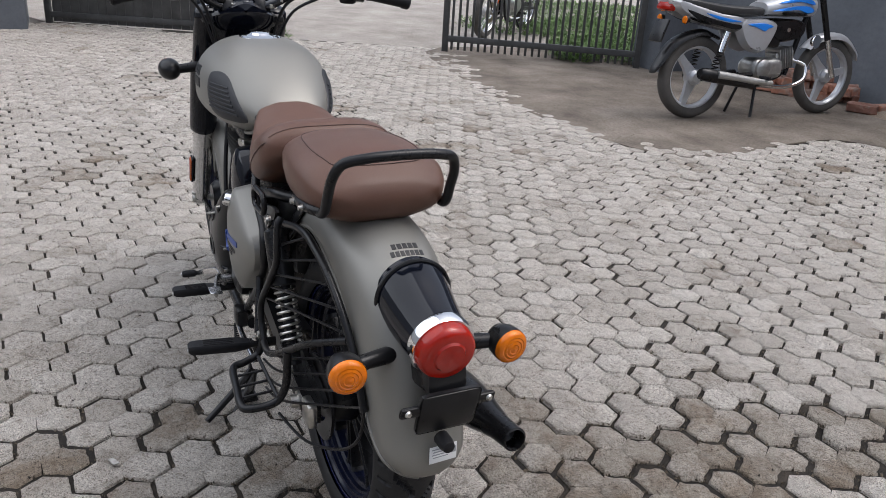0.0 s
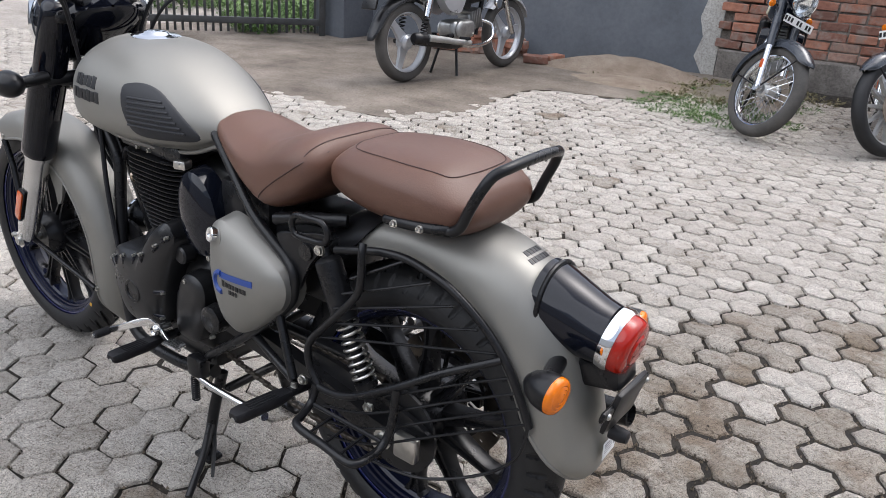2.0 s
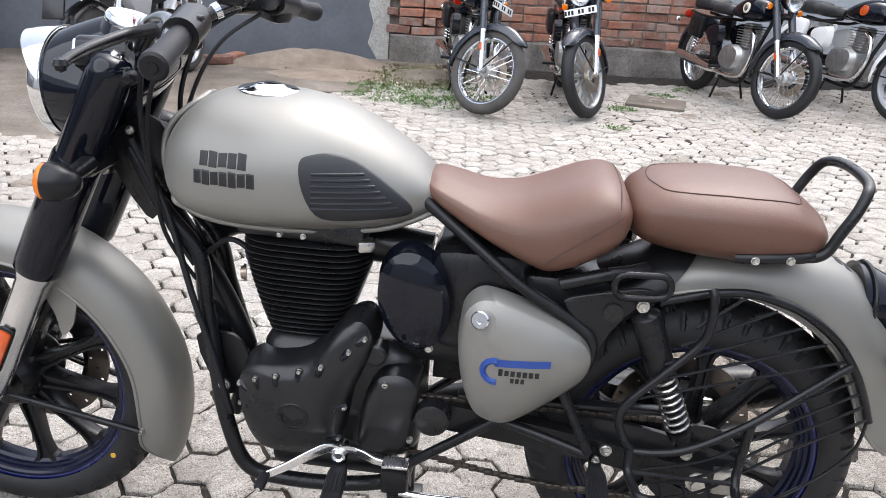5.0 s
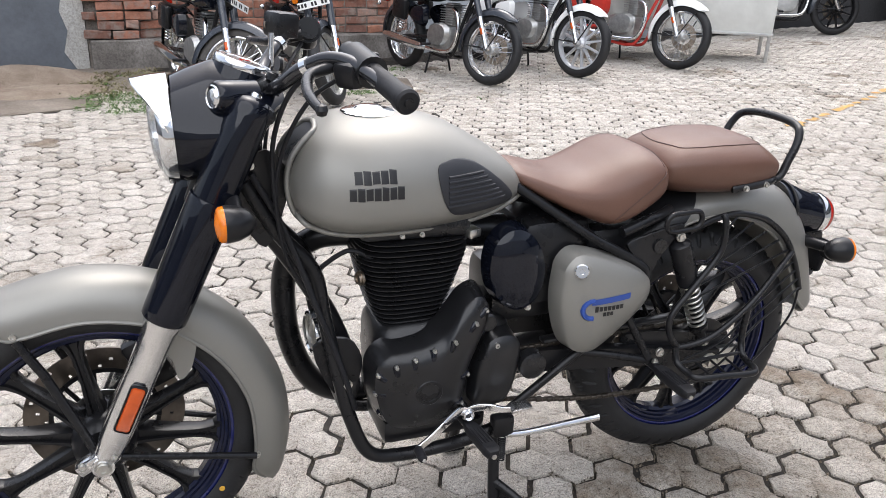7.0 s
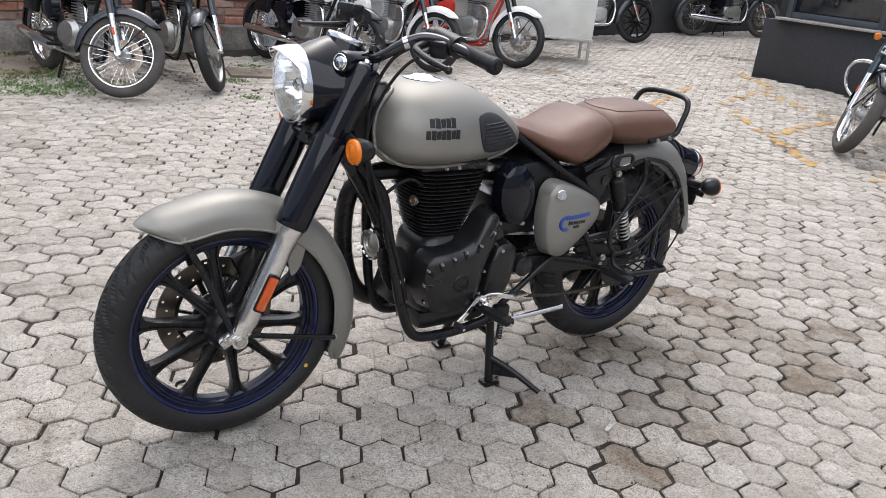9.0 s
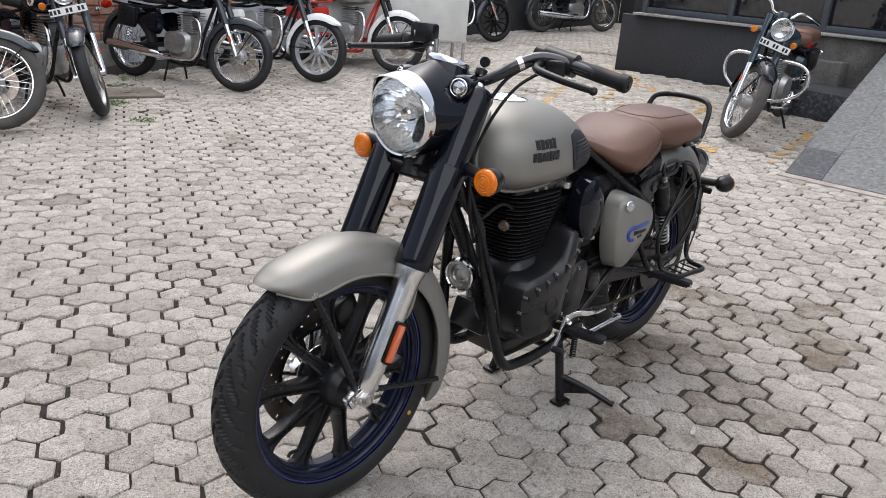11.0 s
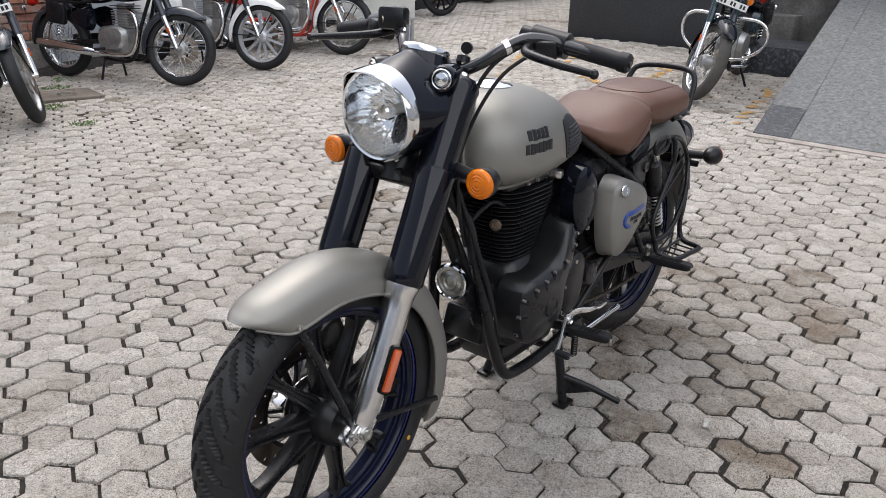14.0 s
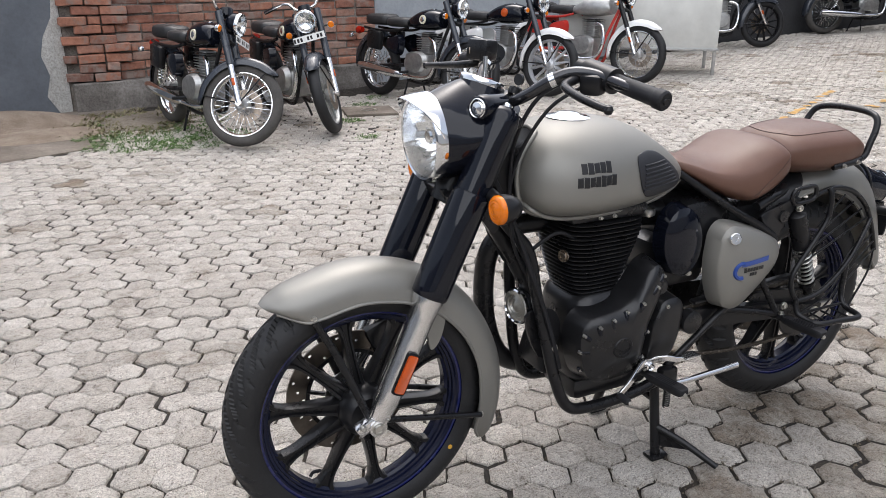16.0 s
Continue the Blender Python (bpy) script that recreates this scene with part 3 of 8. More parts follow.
def tyre_mesh(c, R, w, bead, n=300, m=30, tread=None):
    """A tyre about the y axis; tread(angle, s) gives the depth of its grooves."""
    rc = R - w * 0.46
    rings = []
    for j in range(n):
        a = 2 * math.pi * j / n
        ring = []
        for i in range(m + 1):
            s = -1 + 2 * i / m
            phi = s * radians(128)
            if abs(phi) <= math.pi / 2:
                r, y = rc + (R - rc) * math.cos(phi), w / 2 * math.sin(phi)
            else:
                f = (abs(phi) - math.pi / 2) / radians(38)
                r, y = rc + (bead - rc) * f, math.copysign(w / 2 * (1 - 0.16 * f * f), phi)
            if tread and abs(phi) < 1.35:
                r -= tread(a, phi)
            ring.append(c + Vector((r * math.cos(a), y, r * math.sin(a))))
        rings.append(ring)
    bm = bmesh.new()
    return loft(bm, rings, closed=False, loop=True)


def slash_tread(count, R, slant, width=0.0035, depth=0.0035, rows=((0.12, 1.15),)):
    """Curved slanting grooves from near the middle to the shoulder, staggered left and right."""
    def depth_at(a, phi):
        for lo, hi in rows:
            if lo < abs(phi) < hi:
                side = 0.5 if phi > 0 else 0.0
                u = (a / (2 * math.pi) * count + side + slant * (abs(phi) - lo) ** 0.8) % 1.0
                gap = min(u, 1 - u) * 2 * math.pi * R / count
                if gap < width * (1.2 if phi * phi < 0.5 else 0.8):
                    return depth
        return 0.0
    return depth_at


def front_tread(a, phi):
    return max(slash_tread(34, 0.325, 1.5, 0.0075, 0.009, ((0.08, 1.0),))(a, phi), slash_tread(38, 0.325, 0.6, 0.004, 0.004, ((0.85, 1.28),))(a + 0.06, phi))


def rear_tread(a, phi):
    return max(slash_tread(24, 0.322, 0.9, 0.007, 0.008, ((0.08, 0.7),))(a, phi), slash_tread(48, 0.322, 0.3, 0.006, 0.007, ((0.75, 1.25),))(a, phi))


def alloy_wheel(c, R, w, rim_r, n_spokes, tread, turn, hub_w):
    """Hub with tyre, rim, blue line and twin-ribbed cast spokes."""
    hub = part("wheel", lathe([(-hub_w, 0.018), (-hub_w, 0.042), (-hub_w * 0.75, 0.056), (-0.02, 0.06), (0.02, 0.06), (hub_w * 0.75, 0.056), (hub_w, 0.042), (hub_w, 0.018)], c, (0, 1, 0), 40), BLACK_SATIN, bike)
    part("tyre", tyre_mesh(c, R, w, rim_r - 0.004, tread=tread, n=720, m=44), TYRE, hub, "black tyre with slanting tread grooves")
    hw = w * 0.36
    half = [(hw * 0.30, rim_r - 0.034), (hw * 0.42, rim_r - 0.028), (hw * 0.60, rim_r - 0.0265), (hw * 0.64, rim_r - 0.022), (hw * 0.80, rim_r - 0.0205), (hw * 0.84, rim_r - 0.016), (hw * 0.97, rim_r - 0.013), (hw, rim_r - 0.006), (hw, rim_r), (hw * 0.8, rim_r + 0.004)]
    rim = [(-y, q) for y, q in half[::-1]] + half
    part("rim", lathe(rim, c, (0, 1, 0), 120, closed=True), RIM_NAVY, hub)
    for s in (1, -1):
        part("rim_line", lathe([(s * (hw + 0.0014), rim_r - 0.0095), (s * (hw + 0.0020), rim_r - 0.0085), (s * (hw + 0.0022), rim_r - 0.0025), (s * (hw + 0.0014), rim_r - 0.001)], c, (0, 1, 0), 120, cap=False), BLUE_LINE, hub, "thin dark blue line round the rim")
    for k in range(n_spokes):
        a = turn + 2 * math.pi * k / n_spokes
        d, t = Vector((math.cos(a), 0, math.sin(a))), Vector((-math.sin(a), 0, math.cos(a)))
        rings = []
        for f, half, thick in ((0.050, 0.019, 0.022), (0.075, 0.0155, 0.020), (0.12, 0.0115, 0.017), (rim_r * 0.68, 0.0105, 0.015), (rim_r - 0.062, 0.012, 0.0145), (rim_r - 0.042, 0.018, 0.0145), (rim_r - 0.030, 0.030, 0.015)):
            ring = []
            for u, v in ((-1, -0.55), (-0.85, -1), (-0.45, -1), (-0.3, -0.62), (0.3, -0.62), (0.45, -1), (0.85, -1), (1, -0.55), (1, 0.55), (0.85, 1), (0.45, 1), (0.3, 0.62), (-0.3, 0.62), (-0.45, 1), (-0.85, 1), (-1, 0.55)):
                ring.append(c + d * f + t * half * u + Vector((0, thick * v, 0)))
            rings.append(ring)
        bm = bmesh.new()
        part("spoke", loft(bm, rings), BLACK_SATIN, hub, sharp=25)
    return hub


fw = alloy_wheel(FRONT, 0.306, 0.100, 0.242, 10, front_tread, radians(9), 0.06)
rw = alloy_wheel(REAR, 0.302, 0.118, 0.229, 10, rear_tread, radians(20), 0.08)
# small marks and valves
part("tyre_mark", lathe([(0, 0.0001), (0, 0.006), (0.0016, 0.005), (0.002, 0.0001)], (1.192, 0.0488, 0.160), (0, 1, 0.0), 12), BRONZE_MARK, fw, "small yellow paint dot")
for c, hub, a in ((FRONT, fw, -0.9), (REAR, rw, -2.2)):
    r = 0.2
    p = c + Vector((r * math.cos(a), 0, r * math.sin(a)))
    part("valve", tube([p, p * 0.94 + c * 0.06, p * 0.86 + c * 0.14 + Vector((0, 0.018, 0))], 0.004, 8), RUBBER, hub)


def disc(c, y, r, hub):
    """A brake disc drilled through in staggered rings, on a ten-armed carrier."""
    bores = [(r * (0.73, 0.83, 0.92)[k % 3], k * 2 * math.pi / 36) for k in range(36)]
    na, nr, r0 = 216, 14, r * 0.66
    bm = bmesh.new()
    for h in (-0.0022, 0.0022):
        grid = [[bm.verts.new((c.x + (r0 + (r - r0) * i / nr) * math.cos(2 * math.pi * j / na), y + h, c.z + (r0 + (r - r0) * i / nr) * math.sin(2 * math.pi * j / na))) for i in range(nr + 1)] for j in range(na)]
        for j in range(na):
            for i in range(nr):
                rm, am = r0 + (r - r0) * (i + 0.5) / nr, 2 * math.pi * (j + 0.5) / na
                if any((rm - q) ** 2 + (rm * math.sin(am - t)) ** 2 < 0.0048 ** 2 and math.cos(am - t) > 0 for q, t in bores):
                    continue
                bm.faces.new((grid[j][i], grid[j][i + 1], grid[(j + 1) % na][i + 1], grid[(j + 1) % na][i]))
    lathe([(-0.0022, r), (0.0022, r)], c + Vector((0, y, 0)), (0, 1, 0), na, bm, cap=False)
    part("brake_disc", bm, DISC_STEEL, hub, "drilled steel brake disc")
    bm = bmesh.new()
    for k in range(10):
        a = k * 0.6283
        u, t = Vector((math.cos(a), 0, math.sin(a))), Vector((-math.sin(a), 0, math.cos(a)))
        q = c + Vector((0, y, 0))
        rod(q + u * 0.05, q + u * r * 0.68 + t * 0.02, 0.005, 6, bm)
    lathe([(-0.003, r * 0.64), (-0.003, r * 0.70), (0.003, r * 0.70), (0.003, r * 0.64)], c + Vector((0, y, 0)), (0, 1, 0), 60, bm, closed=True)
    tagged(part("disc_carrier", bm, BLACK_SATIN, hub), kind="stuff")


disc(FRONT, -0.068, 0.15, fw)
disc(REAR, -0.075, 0.135, rw)
part("brake_caliper", box((1.305, -0.08, 0.412), (0.07, 0.05, 0.115), (0, 24, 0), 0.012), BLACK_MATT, bike)
part("abs_ring", lathe([(0, 0.05), (0, 0.064), (0.003, 0.064), (0.003, 0.05)], FRONT + Vector((0, -0.055, 0)), (0, 1, 0), 40, closed=True), STEEL, fw)


# fenders: crown and side edge run along the wheel
def fender(stations, name, label, owner, paint, n=18, thick=0.0035, lip=0.004):
    """stations: crown x, z, edge x, z and half width, front to back."""
    S = spline([Vector((cx, cz, 0)) for cx, cz, *_ in stations], 6)
    Ed = spline([Vector((ex, ez, 0)) for _, _, ex, ez, _ in stations], 6)
    Wd = spline([Vector((w, 0, 0)) for *_, w in stations], 6)
    rings = []
    for c, e, w in zip(S, Ed, Wd):
        outer, inner = [], []
        for i in range(n + 1):
            u = -1 + 2 * i / n
            f = math.cos(u * math.pi / 2) ** 0.72 if abs(u) < 1 else 0.0
            y = w.x * math.copysign(abs(math.sin(u * math.pi / 2)) ** 0.9, u)
            p = Vector((e.x + (c.x - e.x) * f, y, e.y + (c.y - e.y) * f))
            outer.append(p)
            toward = Vector((e.x - c.x, 0, e.y - c.y)).normalized()
            q = p + toward * thick * f
            q.y = y * (1 - thick / w.x)
            inner.append(q)
        rings.append(outer + inner[::-1])
    bm = bmesh.new()
    ob = part(name, loft(bm, rings), paint, owner, label, 50)
    for s in (1, -1):
        edge = [Vector((e.x, s * (w.x - 0.001), e.y)) for e, w in zip(Ed, Wd)]
        part("rolled_edge", tube(edge, lip, 8, smooth=False), paint, ob)
    return ob


def arc(c, r, deg):
    return c.x + r * math.cos(radians(deg)), c.z + r * math.sin(radians(deg))


ff = fender([(*arc(FRONT, 0.350, 53.5), *arc(FRONT, 0.322, 56), 0.030), (*arc(FRONT, 0.350, 57), *arc(FRONT, 0.283, 62.5), 0.060), (*arc(FRONT, 0.347, 66), *arc(FRONT, 0.274, 69), 0.069), (*arc(FRONT, 0.345, 90), *arc(FRONT, 0.273, 90), 0.073), (*arc(FRONT, 0.345, 115), *arc(FRONT, 0.273, 115), 0.073), (*arc(FRONT, 0.346, 140), *arc(FRONT, 0.273, 140), 0.072), (*arc(FRONT, 0.349, 165), *arc(FRONT, 0.275, 165), 0.070), (*arc(FRONT, 0.354, 185), *arc(FRONT, 0.279, 188), 0.067), (*arc(FRONT, 0.360, 201), *arc(FRONT, 0.292, 202), 0.054), (*arc(FRONT, 0.361, 208.5), *arc(FRONT, 0.335, 208), 0.022)],
            "front_fender", "matt khaki-silver deep front fender", bike, TANK_PAINT)
rf = fender([(0.30, 0.645, 0.30, 0.575, 0.080), (0.20, 0.700, 0.20, 0.642, 0.086), (0.10, 0.725, 0.105, 0.668, 0.089), (0.0, 0.730, 0.010, 0.652, 0.090), (-0.095, 0.714, -0.060, 0.617, 0.089), (-0.162, 0.674, -0.112, 0.570, 0.087), (-0.212, 0.611, -0.152, 0.506, 0.084), (-0.247, 0.531, -0.180, 0.446, 0.081), (-0.270, 0.448, -0.214, 0.405, 0.077), (-0.280, 0.405, -0.240, 0.384, 0.068), (-0.281, 0.376, -0.256, 0.366, 0.045), (-0.274, 0.362, -0.266, 0.359, 0.018)],
            "rear_fender", "matt khaki-silver deep rear fender with a rounded tail", bike, TANK_PAINT)
fender([(0.31, 0.648, 0.31, 0.570, 0.086), (0.25, 0.684, 0.25, 0.600, 0.094), (0.185, 0.714, 0.225, 0.618, 0.097), (0.130, 0.729, 0.203, 0.636, 0.097)], "fender_front", "satin black front section of the rear fender", bike, BLACK_SATIN)


def bolt(p, parent, axis=(0, 1, 0), r=0.008, mat=None):
    part("bolt", lathe([(-0.004, r * 1.25), (0.001, r * 1.25), (0.001, r), (0.006, r * 0.95), (0.0065, r * 0.5), (0.004, r * 0.45), (0.004, 0.0001)], p, axis, 10), mat or STEEL, parent)


bolt((1.512, 0.0655, 0.566), ff, r=0.006)
bolt((1.120, 0.0655, 0.240), ff, r=0.006)
bolt((1.512, -0.0655, 0.566), ff, (0, -1, 0), 0.006)


# front fork, from the yokes to the axle
def fork(s):
    top, mid, low = Vector((1.097, s * 0.093, 0.948)), Vector((1.268, s * 0.095, 0.580)), Vector((1.398, s * 0.098, 0.306))
    d = (low - top).normalized()
    L = (mid - top).length
    leg = part("fork_cover", lathe([(-0.020, 0.0001), (-0.019, 0.012), (-0.014, 0.026), (-0.004, 0.034), (0.012, 0.0365), (0.06, 0.037), (0.13, 0.037), (0.175, 0.0372)], top, d, 48), BLACK_GLOSS, bike, "gloss black upper fork shroud")
    part("fork_shroud", lathe([(0.168, 0.036), (0.170, 0.0405), (0.176, 0.0415), (0.25, 0.0415), (L - 0.02, 0.0405), (L - 0.004, 0.040), (L, 0.037)], top, d, 48), BLACK_GLOSS, leg)
    part("fork_cap", lathe([(-0.026, 0.0001), (-0.026, 0.007), (-0.022, 0.010), (-0.016, 0.010)], top, d, 16), CHROME, leg)
    lower = part("fork_slider", lathe([(-0.012, 0.034), (0.006, 0.035), (0.02, 0.031), (0.05, 0.029), (0.2, 0.029), (0.25, 0.027), (0.285, 0.024), (0.300, 0.018)], mid, d, 28), ALLOY, bike, "polished alloy lower fork leg")
    part("axle_lug", lathe([(-0.018, 0.020), (0.018, 0.020)], low + Vector((0, 0, 0)), (0, 1, 0), 20), ALLOY, lower)
    part("axle_lug", box(tuple(low + Vector((0.024, 0, 0.004))), (0.045, 0.03, 0.024), (0, 30, 0), 0.005), ALLOY, lower)
    bolt(low + Vector((0, s * 0.02, 0)), lower, (0, s, 0), 0.012)
    bolt(low + Vector((0.034, s * 0.016, 0.008)), lower, (0, s, 0), 0.006)
    bolt(low + Vector((-0.02, s * 0.018, 0.022)), lower, (0, s, 0), 0.006)
    # side reflector on the slider
    c = mid + d * 0.168 + Vector((0, s * 0.032, 0))
    turn = math.degrees(math.atan2(d.x, -d.z))
    part("reflector_base", box(tuple(c), (0.030, 0.007, 0.098), (0, -turn, 0), 0.006), BLACK_SATIN, lower)
    part("reflector", box(tuple(c + Vector((0, s * 0.004, 0))), (0.024, 0.007, 0.088), (0, -turn, 0), 0.005), REFLECTOR, lower, "orange side reflector")
    # fender stays
    part("fender_stay", tube([low + Vector((0.012, -s * 0.012, 0.02)), Vector((1.474, s * 0.070, 0.486)), Vector((1.510, s * 0.067, 0.556))], 0.0085, 10, smooth=False), BLACK_SATIN, bike)
    part("fender_stay", tube([low + Vector((-0.02, -s * 0.012, 0.0)), Vector((1.122, s * 0.069, 0.240))], 0.007, 10), BLACK_SATIN, bike)
    part("fender_bracket", plate([(1.262, 0.482), (1.285, 0.540), (1.255, 0.560), (1.218, 0.532), (1.228, 0.466), (1.252, 0.440)], s * 0.066, s * 0.072, 4), TANK_PAINT, bike)


mirrored(fork)
part("axle", rod((1.398, -0.11, 0.306), (1.398, 0.11, 0.306), 0.011, 16), STEEL, bike)
part("lower_yoke", box((1.165, 0, 0.775), (0.07, 0.25, 0.035), (0, 25, 0), 0.012), BLACK_SATIN, bike)
part("upper_yoke", box((1.092, 0, 0.925), (0.07, 0.23, 0.03), (0, 25, 0), 0.012), BLACK_SATIN, bike)
part("plate_bracket", box((1.195, -0.02, 0.775), (0.014, 0.10, 0.026), (0, 20, 0), 0.004), BLACK_SATIN, bike)
part("steering_head", rod((1.09, 0, 0.98), (1.185, 0, 0.755), 0.032, 20), BLACK_SATIN, bike)

# headlamp nacelle: rings from the lamp back to the yokes
LX, LZ = 1.225, 0.900
rings = []
for x, z, ry, rz, up in ((1.226, 0.899, 0.0895, 0.0895, 0.0), (1.20, 0.901, 0.097, 0.096, 0.003), (1.165, 0.905, 0.106, 0.095, 0.012), (1.135, 0.911, 0.112, 0.085, 0.022), (1.10, 0.925, 0.112, 0.064, 0.018), (1.068, 0.938, 0.095, 0.046, 0.010), (1.04, 0.952, 0.06, 0.022, 0.004), (1.035, 0.958, 0.004, 0.003, 0.0)):
    ring = []
    for j in range(56):
        a = 2 * math.pi * j / 56
        y, zz = ry * math.cos(a), rz * math.sin(a)
        if zz > 0:
            y *= 1 - 0.30 * math.sin(a) * max(0.0, min(1.0, (1.215 - x) / 0.04))
            zz += up * math.sin(a) ** 5
        ring.append(Vector((x - 0.10 * (z + zz - 0.9) * 0.6, y, z + zz)))
    rings.append(ring)
bm = bmesh.new()
nac = part("headlamp_nacelle", loft(bm, rings, cap=False), BLACK_GLOSS, bike, "gloss black headlamp housing")
LD = Vector((1, 0, -0.05)).normalized()
LC = Vector((1.222, 0, 0.898))
lamp = part("headlamp", lathe([(0.0, 0.0905), (0.001, 0.0935), (0.014, 0.0935), (0.022, 0.0915), (0.026, 0.087), (0.024, 0.083), (0.018, 0.081)], LC, LD, 72, cap=False), CHROME, bike, "round headlamp with a chrome rim")
part("rim_screw", lathe([(0, 0.005), (0.003, 0.004), (0.003, 0.0001)], LC + Vector((0.010, 0.045, -0.083)), (0, 0.48, -0.88), 10), STEEL, lamp)
bowl = lathe([(0.02, 0.081), (0.012, 0.0803), (0.004, 0.079), (-0.004, 0.0772), (-0.012, 0.075), (-0.020, 0.0718), (-0.028, 0.068), (-0.035, 0.0633), (-0.042, 0.058), (-0.048, 0.0515), (-0.053, 0.044), (-0.057, 0.0365), (-0.06, 0.028), (-0.064, 0.0001)], LC, LD, 144, cap=False)
for v in bowl.verts:
    # upright flutes, cut across by steps
    q = v.co - LC
    v.co += LD * 0.0016 * (math.sin(q.y * 620) + 0.6 * math.sin(q.z * 390 + 2.0 * math.sin(q.y * 210)))
part("lamp_bowl", bowl, LAMP_BOWL, lamp, "fluted silver reflector bowl", 25)
part("lamp_glass", lathe([(0.022, 0.0805), (0.032, 0.066), (0.038, 0.042), (0.041, 0.0001)], LC, LD, 48, cap=False), LAMP_GLASS, lamp, "clear lamp glass")
part("bulb", lathe([(-0.06, 0.011), (-0.02, 0.011), (-0.012, 0.008), (-0.008, 0.0001)], LC, LD, 16), STEEL, lamp)
part("bulb_cap", lathe([(-0.022, 0.016), (-0.004, 0.016), (0.0, 0.012), (0.001, 0.0001)], LC, LD, 20), CHROME, lamp)
# peak over the lamp: deepest in the middle, running out to both sides
rings = []
for j in range(41):
    u = -1 + 2 * j / 40
    a = math.pi / 2 + u * 1.42
    d = 0.010 + 0.052 * max(0.0, math.cos(u * math.pi / 2)) ** 1.25
    def at(dd, r):
        return LC + LD * dd + Vector((0, r * math.cos(a), r * math.sin(a) - 0.10 * max(0.0, dd - 0.01)))
    rings.append([at(0.004, 0.0955), at(0.5 * d + 0.002, 0.0965), at(d, 0.0955), at(d + 0.0015, 0.0937), at(d, 0.0918), at(0.5 * d + 0.002, 0.0932), at(0.004, 0.0922)])
bm = bmesh.new()
part("lamp_peak", loft(bm, rings), CHROME, lamp, "chrome peak over the headlamp")


def pilot(s):
    c, d = Vector((1.150, s * 0.088, 0.966)), Vector((1, s * 0.45, 0.12)).normalized()
    p = part("pilot_lamp", lathe([(-0.065, 0.030), (-0.02, 0.0285), (0.002, 0.0265), (0.007, 0.0235), (0.008, 0.018)], c, d, 32), BLACK_GLOSS, nac)
    part("pilot_ring", lathe([(0.004, 0.0205), (0.010, 0.0200), (0.0115, 0.0185), (0.010, 0.0170)], c, d, 28, cap=False), CHROME, nac)
    part("pilot_lens", lathe([(0.006, 0.0175), (0.012, 0.012), (0.014, 0.0001)], c, d, 24), LAMP_BOWL, nac)


mirrored(pilot)
# speedometer on top
SD = Vector((-0.36, 0, 1)).normalized()
SC = Vector((1.098, 0.0, 1.003))
speedo = part("speedometer", lathe([(-0.004, 0.050), (0.0, 0.0505), (0.006, 0.050), (0.009, 0.0475), (0.008, 0.044)], SC, SD, 48, cap=False), CHROME, bike, "round speedometer with a chrome rim")
part("speedometer_cup", lathe([(-0.045, 0.058), (-0.02, 0.054), (-0.003, 0.0495)], SC, SD, 48, cap=False), BLACK_GLOSS, speedo)
part("dial", lathe([(0.006, 0.045), (0.006, 0.0001)], SC, SD, 32), DIAL, speedo)
part("dial_ring", lathe([(0.0085, 0.044), (0.0095, 0.043), (0.0095, 0.034), (0.0085, 0.033)], SC, SD, 40), ALLOY, speedo)
part("needle", box(tuple(SC + SD * 0.011 + Vector((0.0, 0.012, 0))), (0.003, 0.03, 0.0015), (0, -20, 30)), RED_LENS, speedo)
part("key_switch", lathe([(0, 0.014), (0.012, 0.014), (0.014, 0.010), (0.014, 0.0001)], (1.055, 0.062, 0.986), SD, 20), BLACK_SATIN, bike)
part("key", lathe([(-0.003, 0.0001), (-0.003, 0.012), (0.003, 0.012), (0.003, 0.0001)], (1.045, 0.064, 1.014), (1, 0.3, 0.1), 16), BLACK_SATIN, bike, "black key in the switch")
part("key_blade", rod((1.047, 0.063, 0.992), (1.045, 0.064, 1.005), 0.003, 8), STEEL, bike)
for y in (-0.075, 0.0, 0.03):
    bolt((1.05, y, 0.972), bike, tuple(SD), 0.007)


